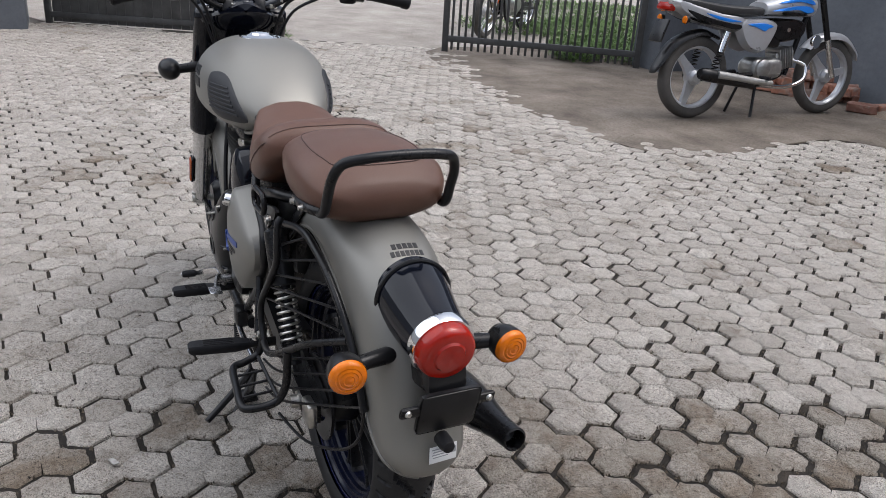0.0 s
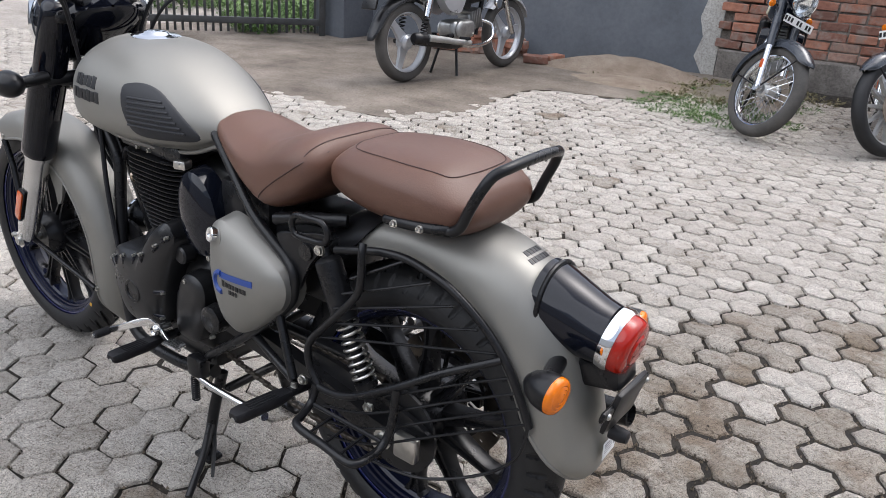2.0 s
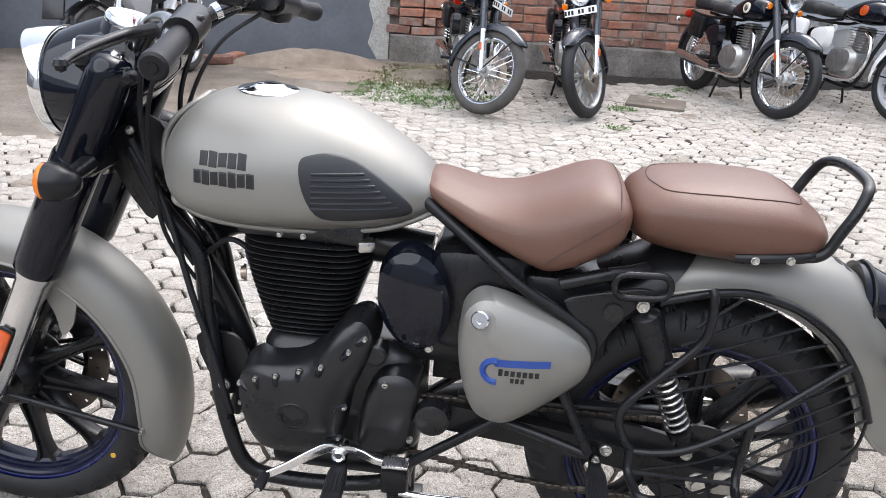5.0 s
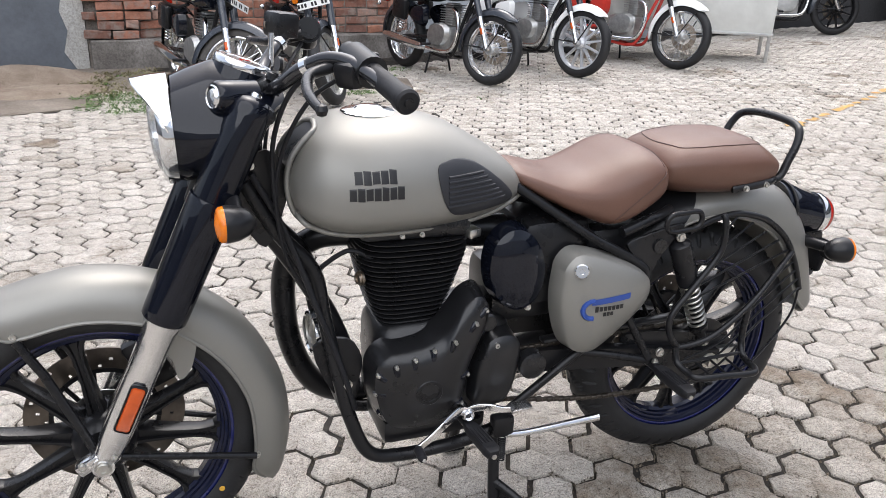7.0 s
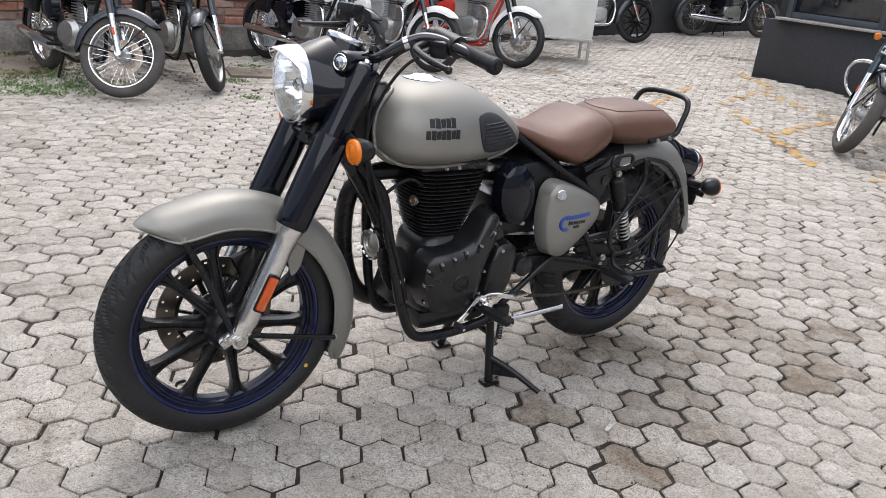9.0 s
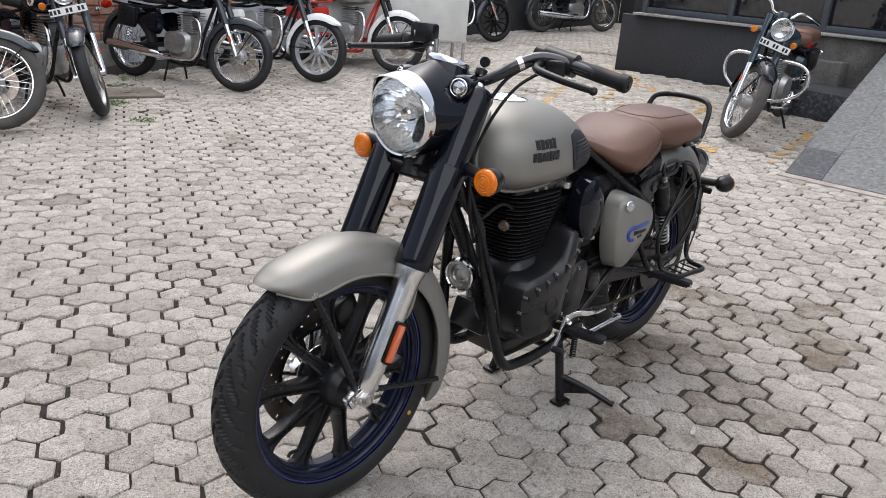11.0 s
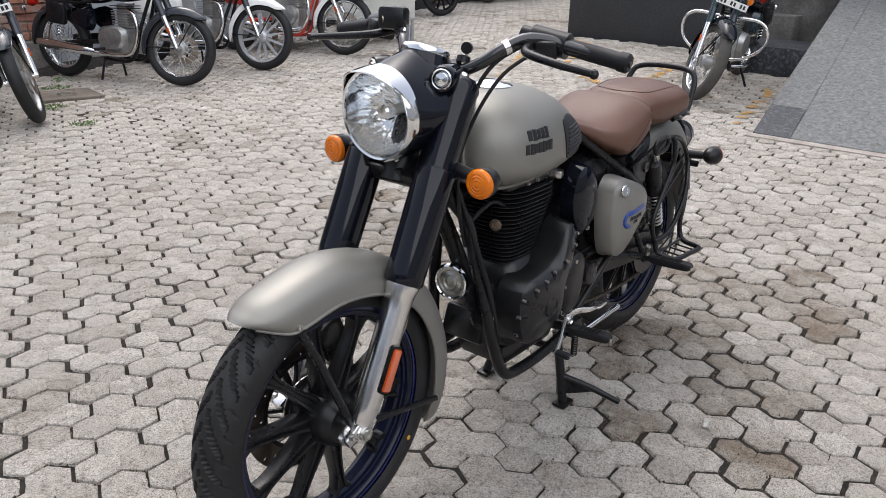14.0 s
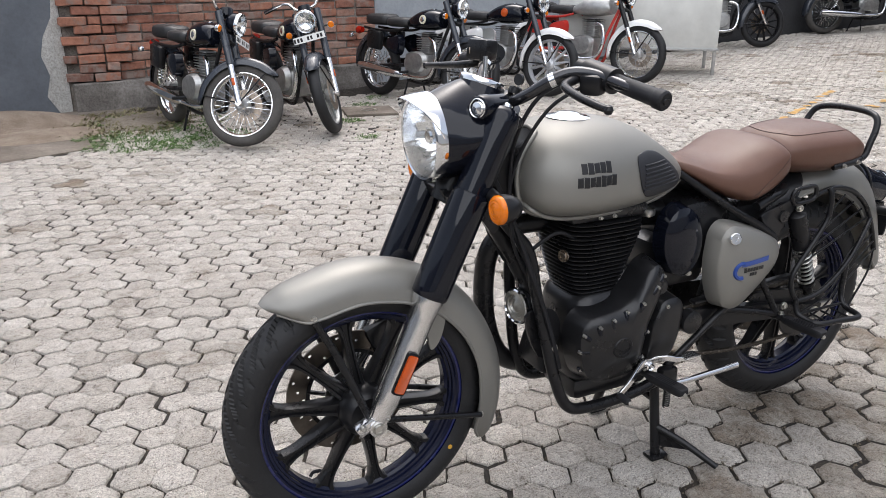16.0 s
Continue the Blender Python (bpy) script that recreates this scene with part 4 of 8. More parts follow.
# handlebar and controls
def bar_half(s):
    far = 0.43 if s < 0 else 0.352
    k = 1.0 if s > 0 else far / 0.36
    pts = [(1.066, 0, 0.966), (1.061, s * 0.06, 0.970), (1.045, s * 0.10, 0.988), (1.018, s * 0.132, 1.016), (0.985, s * 0.157 * k, 1.034), (0.955, s * 0.19 * k, 1.034), (0.930, s * 0.25 * k, 1.020), (0.908, s * far, 1.001)]
    part("handlebar", tube(pts, 0.0125, 14), CHROME_DARK, bike, "black handlebar bent back to the rider")
    b = Vector((0.908, s * far, 1.001))
    a = b + Vector((0.018, -s * 0.128, 0.022))
    d = (b - a).normalized()
    g = part("grip", lathe([(0, 0.0155), (0.004, 0.0168), (0.02, 0.0164), (0.06, 0.0172), (0.110, 0.0172), (0.113, 0.0195), (0.130, 0.0195), (0.134, 0.016), (0.134, 0.0001)], a, d, 24), RUBBER, bike, "black rubber handgrip")
    part("grip_cap", lathe([(0.134, 0.008), (0.137, 0.007), (0.137, 0.0001)], a, d, 12), BLACK_SATIN, g)
    sw = part("switch_block", tube([a - d * 0.075, a - d * 0.05, a - d * 0.02, a + d * 0.002], 0.026, 20), BLACK_SATIN, bike, "black switch housing")
    part("switch_body", box(tuple(a - d * 0.038 + Vector((0.012, 0, -0.012))), (0.06, 0.05, 0.045), (0, 10, -s * 62 + 90), 0.012), BLACK_SATIN, sw)
    part("switch_knob", box(tuple(a - d * 0.036 + Vector((-0.018, 0, 0.014))), (0.014, 0.016, 0.012), (0, 0, 0), 0.004), RED_LENS if s < 0 else BLACK_MATT, sw)
    part("bar_collar", lathe([(-0.006, 0.0150), (0.006, 0.0150)], (1.012, s * 0.137, 1.020), (-0.5, s * 0.4, 0.3), 18), CHROME, bike)
    part("lever_perch", tube([a - d * 0.10, a - d * 0.075], 0.019, 16), BLACK_SATIN, bike)
    part("lever", tube([(0.955, s * 0.165 * k, 1.030), (0.985, s * 0.170 * k, 1.022), (1.018, s * 0.190 * k, 1.014), (1.034, s * 0.255 * k, 1.005), (1.036, s * 0.31 * k, 0.998), (1.032, s * 0.343 * k, 0.993)], (0.011, 0.0068), 12), BLACK_SATIN, bike)
    part("lever_end", lathe([(-0.010, 0.0001), (-0.007, 0.007), (0, 0.0095), (0.007, 0.007), (0.010, 0.0001)], (1.032, s * 0.346 * k, 0.993), (0, 0, 1), 14), BLACK_SATIN, bike)
    part("bar_clamp", box((1.066, s * 0.045, 0.966), (0.04, 0.035, 0.045), (0, 20, 0), 0.01), BLACK_SATIN, bike)
    # control cables down to the frame
    part("cable", tube([(0.985, s * 0.155 * k, 1.022), (1.028, s * 0.118, 0.985), (1.055, s * 0.090, 0.92), (1.065, s * 0.075, 0.84), (1.05, s * 0.058, 0.70), (1.0, s * 0.05, 0.60)], 0.0045, 8), RUBBER, bike)
    part("cable", tube([(0.955, s * 0.175 * k, 1.012), (1.005, s * 0.128, 0.965), (1.045, s * 0.092, 0.88), (1.06, s * 0.065, 0.78), (1.045, s * 0.06, 0.66), (1.0, s * 0.045, 0.57)], 0.004, 8), RUBBER, bike)


mirrored(bar_half)
part("brake_reservoir", box((1.0, -0.175, 1.052), (0.05, 0.062, 0.05), (0, -6, 24), 0.01), BLACK_SATIN, bike, "black brake fluid reservoir")
part("reservoir_window", lathe([(0, 0.011), (0.002, 0.010), (0.002, 0.0001)], (1.026, -0.187, 1.050), (0.9, -0.4, 0), 16), BRONZE, bike)
part("mirror_stalk", rod((1.035, -0.10, 0.985), (1.030, -0.105, 1.045), 0.0055), CHROME, bike)


# indicators
def indicator(c, d, arm, label):
    c, d = Vector(c), Vector(d).normalized()
    g = part("indicator", lathe([(-0.052, 0.0001), (-0.050, 0.010), (-0.040, 0.021), (-0.022, 0.029), (-0.004, 0.031), (0.0, 0.0305)], c, d, 32), BLACK_SATIN, bike, "black bullet indicator with an amber lens")
    part("indicator_lens", lathe([(0.0, 0.0300), (0.006, 0.0295), (0.010, 0.026), (0.0112, 0.021), (0.0105, 0.0195), (0.0125, 0.0155), (0.0115, 0.014), (0.0135, 0.009), (0.0125, 0.0075), (0.0140, 0.0001)], c, d, 32), AMBER, g, "ribbed amber lens")
    part("indicator_arm", tube([c - d * 0.022, Vector(arm)], (0.012, 0.015), 14), BLACK_SATIN, g)


for s in (1, -1):
    indicator((1.163, s * 0.197, 0.783), (1, 0.06 * s, 0), (1.140, s * 0.115, 0.793), "front")
    indicator((-0.250, s * 0.142 - 0.003, 0.569), (-1, 0.1 * s, -0.06), (-0.205, s * 0.05 - 0.003, 0.567), "rear")

# fuel tank
T_TOP = [(0.555, 0.765), (0.57, 0.785), (0.60, 0.817), (0.66, 0.858), (0.735, 0.896), (0.81, 0.914), (0.90, 0.916), (0.94, 0.911), (0.965, 0.903), (0.991, 0.888), (1.014, 0.864), (1.029, 0.837), (1.035, 0.812)]
T_LOW = [(0.555, 0.757), (0.57, 0.750), (0.625, 0.722), (0.70, 0.705), (0.81, 0.697), (0.90, 0.699), (0.95, 0.704), (0.975, 0.710), (1.003, 0.723), (1.022, 0.743), (1.031, 0.768), (1.035, 0.792)]
T_WID = [(0.555, 0.050), (0.60, 0.090), (0.66, 0.122), (0.74, 0.146), (0.82, 0.160), (0.90, 0.164), (0.945, 0.158), (0.98, 0.143), (1.004, 0.123), (1.020, 0.101), (1.030, 0.078), (1.035, 0.055)]
rings = []
for i in range(57):
    x = 0.795 - 0.240 * math.cos(math.pi * i / 56)
    top, low, w = curve_at(T_TOP, x), curve_at(T_LOW, x), curve_at(T_WID, x)
    zc = low + (top - low) * 0.42
    ring = []
    for j in range(48):
        a = 2 * math.pi * j / 48
        ca, sa = math.cos(a), math.sin(a)
        y = w * math.copysign(abs(ca) ** 0.86, ca)
        z = zc + (top - zc) * abs(sa) ** 0.92 if sa > 0 else zc - (zc - low) * abs(sa) ** 0.62
        ring.append(Vector((x, y, z)))
    rings.append(ring)
bm = bmesh.new()
tank = part("fuel_tank", loft(bm, rings), TANK_PAINT, bike, "teardrop fuel tank in matt khaki-silver")


def tank_y(x, z):
    """Half width of the tank's skin at x and z."""
    top, low, w = curve_at(T_TOP, x), curve_at(T_LOW, x), curve_at(T_WID, x)
    zc = low + (top - low) * 0.42
    f = max(0.0, min(1.0, (z - zc) / (top - zc) if z > zc else (zc - z) / (zc - low)))
    sa = f ** (1 / 0.92) if z > zc else f ** (1 / 0.62)
    return w * max(0.0, 1 - sa * sa) ** 0.43


def on_tank(name, outline, s, mat, lift, parent, label="", k=1, inset=0.82):
    """A patch that follows the side of the tank."""
    P = spline([(x, 0, z) for x, z in outline], k, True) if k > 1 else [Vector((x, 0, z)) for x, z in outline]
    c = sum(P, Vector()) / len(P)
    rings = []
    for sc, up in ((1.0, -0.004), (1.0, lift * 0.6), (0.95, lift), (0.7, lift), (0.4, lift), (0.12, lift)):
        rings.append([Vector((c.x + (p.x - c.x) * sc, s * (tank_y(c.x + (p.x - c.x) * sc, c.z + (p.z - c.z) * sc) + up), c.z + (p.z - c.z) * sc)) for p in P])
    bm = bmesh.new()
    return part(name, loft(bm, rings), mat, parent, label)


# a raised black strip gives the dark of the tank's front recess, between two flange seams, which run on underneath
FRONT_LIP = [(0.950, 0.048, 0.703), (0.975, 0.050, 0.708), (1.003, 0.053, 0.722), (1.022, 0.056, 0.742), (1.032, 0.057, 0.768), (1.036, 0.057, 0.803), (1.030, 0.055, 0.838), (1.014, 0.052, 0.864), (0.996, 0.047, 0.881), (0.980, 0.036, 0.893), (0.975, 0.0, 0.900)]
lip_pts = spline(FRONT_LIP, 4)
part("tank_nose", loft(bmesh.new(), [[Vector((p.x + 0.004, p.y, p.z)), Vector((p.x + 0.005, 0, p.z)), Vector((p.x + 0.004, -p.y, p.z)), Vector((p.x - 0.006, -p.y, p.z)), Vector((p.x - 0.006, p.y, p.z))] for p in lip_pts[:-3]]), BLACK_SATIN, tank, "black strip over the tank front, standing in for a dark recess")
for s in (1, -1):
    part("tank_seam", tube([(p.x + 0.002, s * p.y, p.z) for p in lip_pts], 0.0058, 10, smooth=False), TANK_PAINT, tank)
    lip = [(x, s * max(0.02, tank_y(x, curve_at(T_LOW, x) + 0.008) + 0.001), curve_at(T_LOW, x) + 0.003) for x in (0.565, 0.60, 0.65, 0.72, 0.80, 0.88, 0.93, 0.968, 0.99)]
    part("tank_seam", tube(lip + [(1.012, s * 0.085, 0.731), (1.022, s * 0.06, 0.742)], 0.0055, 10), TANK_PAINT, tank)
KNEE = [(0.782, 0.835), (0.765, 0.846), (0.735, 0.848), (0.70, 0.838), (0.66, 0.812), (0.625, 0.782), (0.608, 0.760), (0.618, 0.749), (0.66, 0.745), (0.725, 0.742), (0.755, 0.752), (0.775, 0.790)]
for s in (1, -1):
    pad = on_tank("knee_pad", KNEE, s, PAD, 0.004, tank, "ribbed black rubber knee pad", 3)
    for q in range(7):
        z = 0.764 + q * 0.0092
        x0, x1 = 0.628 + (z - 0.76) * 0.95, 0.762
        bm = tube([(x0 + (x1 - x0) * h / 8, s * (tank_y(x0 + (x1 - x0) * h / 8, z) + 0.0035), z) for h in range(9)], 0.0028, 8, 2)
        part("rib", bm, PAD, pad)
    # raised maker's mark as plain bars, two rows
    for row, (z0, z1, x0, x1, n) in enumerate(((0.820, 0.842, 0.861, 0.938, 5), (0.791, 0.813, 0.848, 0.948, 7))):
        for k in range(n):
            w = (x1 - x0) / n
            xa = x0 + w * k + w * 0.07
            xb = x0 + w * (k + 1) - w * 0.07
            lift = -0.002 + 0.004 * ((k * 37 + row * 11) % 5) / 5
            on_tank("mark_bar", [(xa, z0 + lift), (xb, z0 + lift * 0.4), (xb, z1 - lift), (xa, z1)], s, DARK_DECAL, 0.0012, tank)
cap = part("fuel_cap", lathe([(-0.012, 0.0535), (0.0005, 0.053), (0.003, 0.048), (0.004, 0.040), (0.006, 0.028), (0.010, 0.024), (0.012, 0.016), (0.0125, 0.0001)], (0.872, 0, 0.914), (-0.03, 0, 1), 40), CHROME, tank, "chrome filler cap")
part("cap_key", lathe([(0.012, 0.009), (0.014, 0.008), (0.014, 0.0001)], (0.872, 0, 0.912), (-0.03, 0, 1), 16), BLACK_SATIN, cap)


# seats
def seat_loft(name, stations, label, n=36, mat=LEATHER, bulge=0.0):
    """stations: x, top z, bottom z, half width at the bottom, half width at the top, top crown."""
    tabs = [[(st[0], st[k]) for st in stations] for k in range(1, 6)]
    x0, x1 = stations[0][0], stations[-1][0]
    rings = []
    for i in range(37):
        x = x0 + (x1 - x0) * i / 36
        top, low, wb, wt, cr = (curve_at(t, x) for t in tabs)
        ring = []
        for j in range(n):
            a = 2 * math.pi * j / n
            ca, sa = math.cos(a), math.sin(a)
            f = (sa + 1) / 2
            w = wb + (wt - wb) * f ** 1.3 + bulge * wb * math.sin(math.pi * f)
            y = w * math.copysign(abs(ca) ** 0.55, ca)
            z = low + (top - low) * (0.5 + 0.5 * math.copysign(abs(sa) ** 0.62, sa)) - cr * (abs(ca) ** 2) * max(0, sa)
            ring.append(Vector((x, y, z)))
        rings.append(ring)
    bm = bmesh.new()
    return part(name, loft(bm, rings), mat, bike, label, 60)


rider = seat_loft("rider_seat", [(0.258, 0.795, 0.765, 0.105, 0.085, 0.0), (0.268, 0.814, 0.742, 0.135, 0.112, 0.004), (0.285, 0.826, 0.722, 0.146, 0.126, 0.007), (0.31, 0.829, 0.703, 0.150, 0.132, 0.010), (0.345, 0.820, 0.684, 0.152, 0.132, 0.012), (0.385, 0.804, 0.674, 0.149, 0.126, 0.014), (0.435, 0.787, 0.692, 0.140, 0.112, 0.015), (0.49, 0.785, 0.718, 0.124, 0.092, 0.015), (0.545, 0.799, 0.748, 0.103, 0.074, 0.014), (0.582, 0.806, 0.770, 0.080, 0.058, 0.012), (0.597, 0.798, 0.785, 0.045, 0.035, 0.0)], "brown leatherette rider seat, dished, with a stitched seam")
pill = seat_loft("pillion_seat", [(-0.052, 0.780, 0.762, 0.045, 0.045, 0.0), (-0.045, 0.797, 0.745, 0.062, 0.072, 0.004), (-0.022, 0.814, 0.726, 0.076, 0.096, 0.007), (0.02, 0.836, 0.712, 0.084, 0.112, 0.009), (0.09, 0.842, 0.710, 0.086, 0.116, 0.009), (0.16, 0.839, 0.714, 0.082, 0.108, 0.008), (0.215, 0.831, 0.722, 0.073, 0.095, 0.006), (0.248, 0.812, 0.738, 0.062, 0.078, 0.004), (0.259, 0.792, 0.757, 0.046, 0.055, 0.0)], "brown leatherette pillion seat with a stitched top panel", bulge=0.42)


# stitched seams lie on the seats
panel = [(0.230, 0.0), (0.222, 0.050), (0.195, 0.082), (0.10, 0.096), (0.03, 0.090), (0.0, 0.070), (-0.008, 0.0), (0.0, -0.070), (0.03, -0.090), (0.10, -0.096), (0.195, -0.082), (0.222, -0.050)]
def seam(ob, pts, parent, closed=False):
    from_top = []
    tree = bvh_of(ob)
    for p in spline([(x, y, 0) for x, y in pts], 6, closed):
        hit = tree.ray_cast(Vector((p.x, p.y, 1.2)), Vector((0, 0, -1)))[0]
        if hit:
            from_top.append(hit + Vector((0, 0, 0.0006)))
    part("seam", tube(from_top, 0.0010, 6, smooth=False, closed=closed), THREAD, parent)


def bvh_of(ob):
    bmx = bmesh.new()
    bmx.from_mesh(ob.data)
    tree = BVHTree.FromBMesh(bmx)
    bmx.free()
    return tree


seam(pill, panel, pill, True)
tree = bvh_of(rider)
for s in (1, -1):
    pts = []
    for x, z in ((0.266, 0.806), (0.280, 0.792), (0.305, 0.772), (0.335, 0.750), (0.365, 0.726), (0.388, 0.704), (0.402, 0.686)):
        hit = tree.ray_cast(Vector((x, s * 0.4, z)), Vector((0, -s, 0)))[0]
        if hit:
            pts.append(hit + Vector((0, s * 0.0005, 0)))
    if len(pts) > 2:
        part("seam", tube(pts, 0.0010, 6), THREAD, rider)
seam(rider, [(0.282, 0.125), (0.278, 0.06), (0.277, 0.0), (0.278, -0.06), (0.282, -0.125)], rider)


# grab rail behind the pillion
seat_tree = bvh_of(pill)


def seat_y(x, z):
    hit = seat_tree.ray_cast(Vector((x, 0.4, z)), Vector((0, -1, 0)))[0]
    return hit.y if hit else 0.10


def rail_side(s):
    foot = [(0.096, 0.740), (0.088, 0.741), (0.045, 0.746), (0.0, 0.750)]
    part("rail_foot", tube([(x, s * (seat_y(x, z) + 0.003), z) for x, z in foot] + [(-0.02, s * 0.112 - 0.002, 0.751)], 0.0092, 12), BLACK_SATIN, grab)
    for x in (0.070, 0.018):
        z = 0.7495 - 0.1 * x
        bolt((x, s * (seat_y(x, z) + 0.012), z), grab, (0, s, 0), 0.0055)


RAIL = [(0.0, 0.114, 0.748), (-0.026, 0.113, 0.750), (-0.042, 0.112, 0.762), (-0.054, 0.111, 0.79), (-0.070, 0.109, 0.824), (-0.083, 0.097, 0.850), (-0.094, 0.070, 0.860), (-0.098, 0.028, 0.864)]
grab = part("grab_rail", tube([(x, y - 0.002, z) for x, y, z in RAIL] + [(x, -y - 0.002, z) for x, y, z in RAIL[::-1]], 0.0088, 14, 8), BLACK_SATIN, bike, "black tubular grab rail")
mirrored(rail_side)

# tail lamp, its housing and the plate bracket
TD = Vector((-1, 0, -0.17)).normalized()
TC = Vector((-0.268, -0.004, 0.612))
rings = []
for f, r, dz in ((-0.125, 0.062, 0.010), (-0.10, 0.064, 0.008), (-0.06, 0.058, 0.004), (-0.02, 0.053, 0.0), (0.0, 0.051, 0.0)):
    ring = []
    for j in range(36):
        a = 2 * math.pi * j / 36
        ring.append(TC + TD * f + Vector((0, r * math.cos(a), dz + r * 1.02 * math.sin(a))))
    rings.append(ring)
bm = bmesh.new()
hous = part("tail_lamp_housing", loft(bm, rings), BLACK_GLOSS, bike, "gloss black tail lamp housing")
part("housing_gasket", tube([TC + TD * -0.108 + Vector((0, 0.065 * math.cos(a), 0.009 + 0.066 * math.sin(a))) for a in (2 * math.pi * j / 24 for j in range(24))], 0.0042, 8, 2, True), BLACK_SATIN, hous)
tail = part("tail_lamp", lathe([(-0.004, 0.050), (-0.004, 0.0535), (0.010, 0.0545), (0.016, 0.052), (0.016, 0.048)], TC, TD, 48, cap=False), CHROME, bike, "round red tail lamp with a chrome ring")
part("tail_lens", lathe([(0.008, 0.0495), (0.026, 0.0485), (0.034, 0.0455), (0.038, 0.040), (0.0385, 0.027), (0.042, 0.024), (0.043, 0.0001)], TC, TD, 48, cap=False), RED_LENS, tail, "red ribbed lens")
part("tail_reflector", lathe([(0.006, 0.048), (0.004, 0.0001)], TC, TD, 32), LAMP_BOWL, tail)
brk = part("number_plate_bracket", box((-0.300, -0.01, 0.507), (0.014, 0.105, 0.085), (0, -14, 0), 0.01), BLACK_SATIN, bike, "empty black number plate bracket")
part("bracket_wing", box((-0.300, -0.01, 0.516), (0.01, 0.165, 0.022), (0, -14, 0), 0.006), BLACK_SATIN, brk)
part("bracket_arm", box((-0.255, -0.008, 0.555), (0.09, 0.07, 0.05), (0, 12, 0), 0.01), BLACK_SATIN, brk)
for s in (1, -1):
    part("bracket_hole", lathe([(0, 0.006), (0.003, 0.004), (0.003, 0.0001)], (-0.306, -0.01 + s * 0.07, 0.517), (-1, 0, 0), 12), STEEL, brk)
part("rubber_stop", lathe([(0, 0.013), (0.018, 0.013), (0.03, 0.010), (0.032, 0.0001)], (-0.288, -0.008, 0.447), (-1, 0, 0), 16), RUBBER, rf)
st = part("sticker", box((-0.2870, -0.014, 0.414), (0.0014, 0.050, 0.031), (0, 2, 3), 0.0004), WHITE_DECAL, rf, "white paper sticker with small print")
for k in range(5):
    part("print_bar", box((-0.2879, -0.009, 0.4245 - k * 0.0052), (0.0008, 0.032 - 0.004 * (k % 2), 0.0018), (0, 2, 3)), GREY_INK, st)
part("code_patch", box((-0.2879, -0.032, 0.418), (0.0008, 0.009, 0.011), (0, 2, 3)), GREY_INK, st)
skin = bvh_of(rf)


def on_fender(x, y, z):
    """The fender's skin met by a ray that comes down from behind."""
    hit = skin.ray_cast(Vector((x - 0.3, y, z + 0.3)), Vector((1, 0, -1)).normalized())[0]
    return hit if hit else Vector((x, y, z))


for x0, x1, n, w in ((-0.105, -0.120, 5, 0.050), (-0.127, -0.142, 7, 0.062)):
    for k in range(n):
        ya, yb = -0.008 - w / 2 + w * (k + 0.12) / n, -0.008 - w / 2 + w * (k + 0.88) / n
        quad = [on_fender(x0, ya, 0.715), on_fender(x0, yb, 0.715), on_fender(x1, yb, 0.715), on_fender(x1, ya, 0.715)]
        out = Vector((-0.6, 0, 0.8)) * 0.001
        part("mark_bar", loft(bmesh.new(), [[q - out for q in quad], [q + out for q in quad]]), DARK_DECAL, rf)

# ---- engine ----
case = part("crankcase", box((0.725, 0, 0.375), (0.30, 0.19, 0.25), bevel=0.05, seg=4), BLACK_MATT, bike, "satin black engine case")
part("crankcase_front", lathe([(-0.085, 0.06), (-0.075, 0.075), (0.075, 0.075), (0.085, 0.06)], (0.795, 0, 0.395), (0, 1, 0), 40), BLACK_MATT, case)
part("sump", box((0.74, 0, 0.235), (0.24, 0.15, 0.06), bevel=0.02), BLACK_MATT, case)
cyl = part("cylinder", box((0.800, 0, 0.58), (0.105, 0.12, 0.25), bevel=0.03), BLACK_MATT, bike, "black finned engine cylinder")


def fin(z, lx, ly, xc):
    pts = []
    for j in range(40):
        a = 2 * math.pi * j / 40
        pts.append((xc + lx * math.copysign(abs(math.cos(a)) ** 0.55, math.cos(a)), ly * math.copysign(abs(math.sin(a)) ** 0.55, math.sin(a))))
    bm = bmesh.new()
    part("cooling_fin", loft(bm, [[Vector((xc + (x - xc) * q, y * q, z + dz)) for x, y in pts] for q, dz in ((0.985, -0.0015), (1, -0.0006), (1, 0.0006), (0.985, 0.0015))]), BLACK_MATT, cyl)


for k in range(18):
    z = 0.487 + k * 0.0111
    f = k / 17
    fin(z, 0.064 + 0.050 * min(1, f * 1.25) ** 0.8, 0.072 + 0.030 * min(1, f * 1.2), 0.799 - 0.006 * f)
head = part("cylinder_head", box((0.797, 0, 0.700), (0.225, 0.185, 0.042), (0, -1, 0), 0.016), BLACK_MATT, cyl)
part("rocker_cover", box((0.79, 0, 0.722), (0.19, 0.14, 0.03), bevel=0.012), BLACK_MATT, cyl)
for x in (0.83, 0.79):
    bolt((x, 0.0925, 0.692), cyl, r=0.0042)
bolt((0.905, 0.06, 0.60), cyl, (1, 0.3, 0), 0.012, BRONZE)
CLUTCH = [(0.882, 0.425), (0.874, 0.452), (0.852, 0.470), (0.812, 0.476), (0.776, 0.482), (0.745, 0.500), (0.722, 0.530), (0.700, 0.556), (0.672, 0.566), (0.654, 0.545), (0.655, 0.510), (0.672, 0.466), (0.690, 0.418), (0.698, 0.370), (0.709, 0.328), (0.741, 0.307), (0.806, 0.301), (0.845, 0.311), (0.867, 0.341), (0.880, 0.390)]
CLUTCH = [(0.655 + (x - 0.655) * 1.09, 0.278 + (z - 0.301) * 1.12) for x, z in CLUTCH]
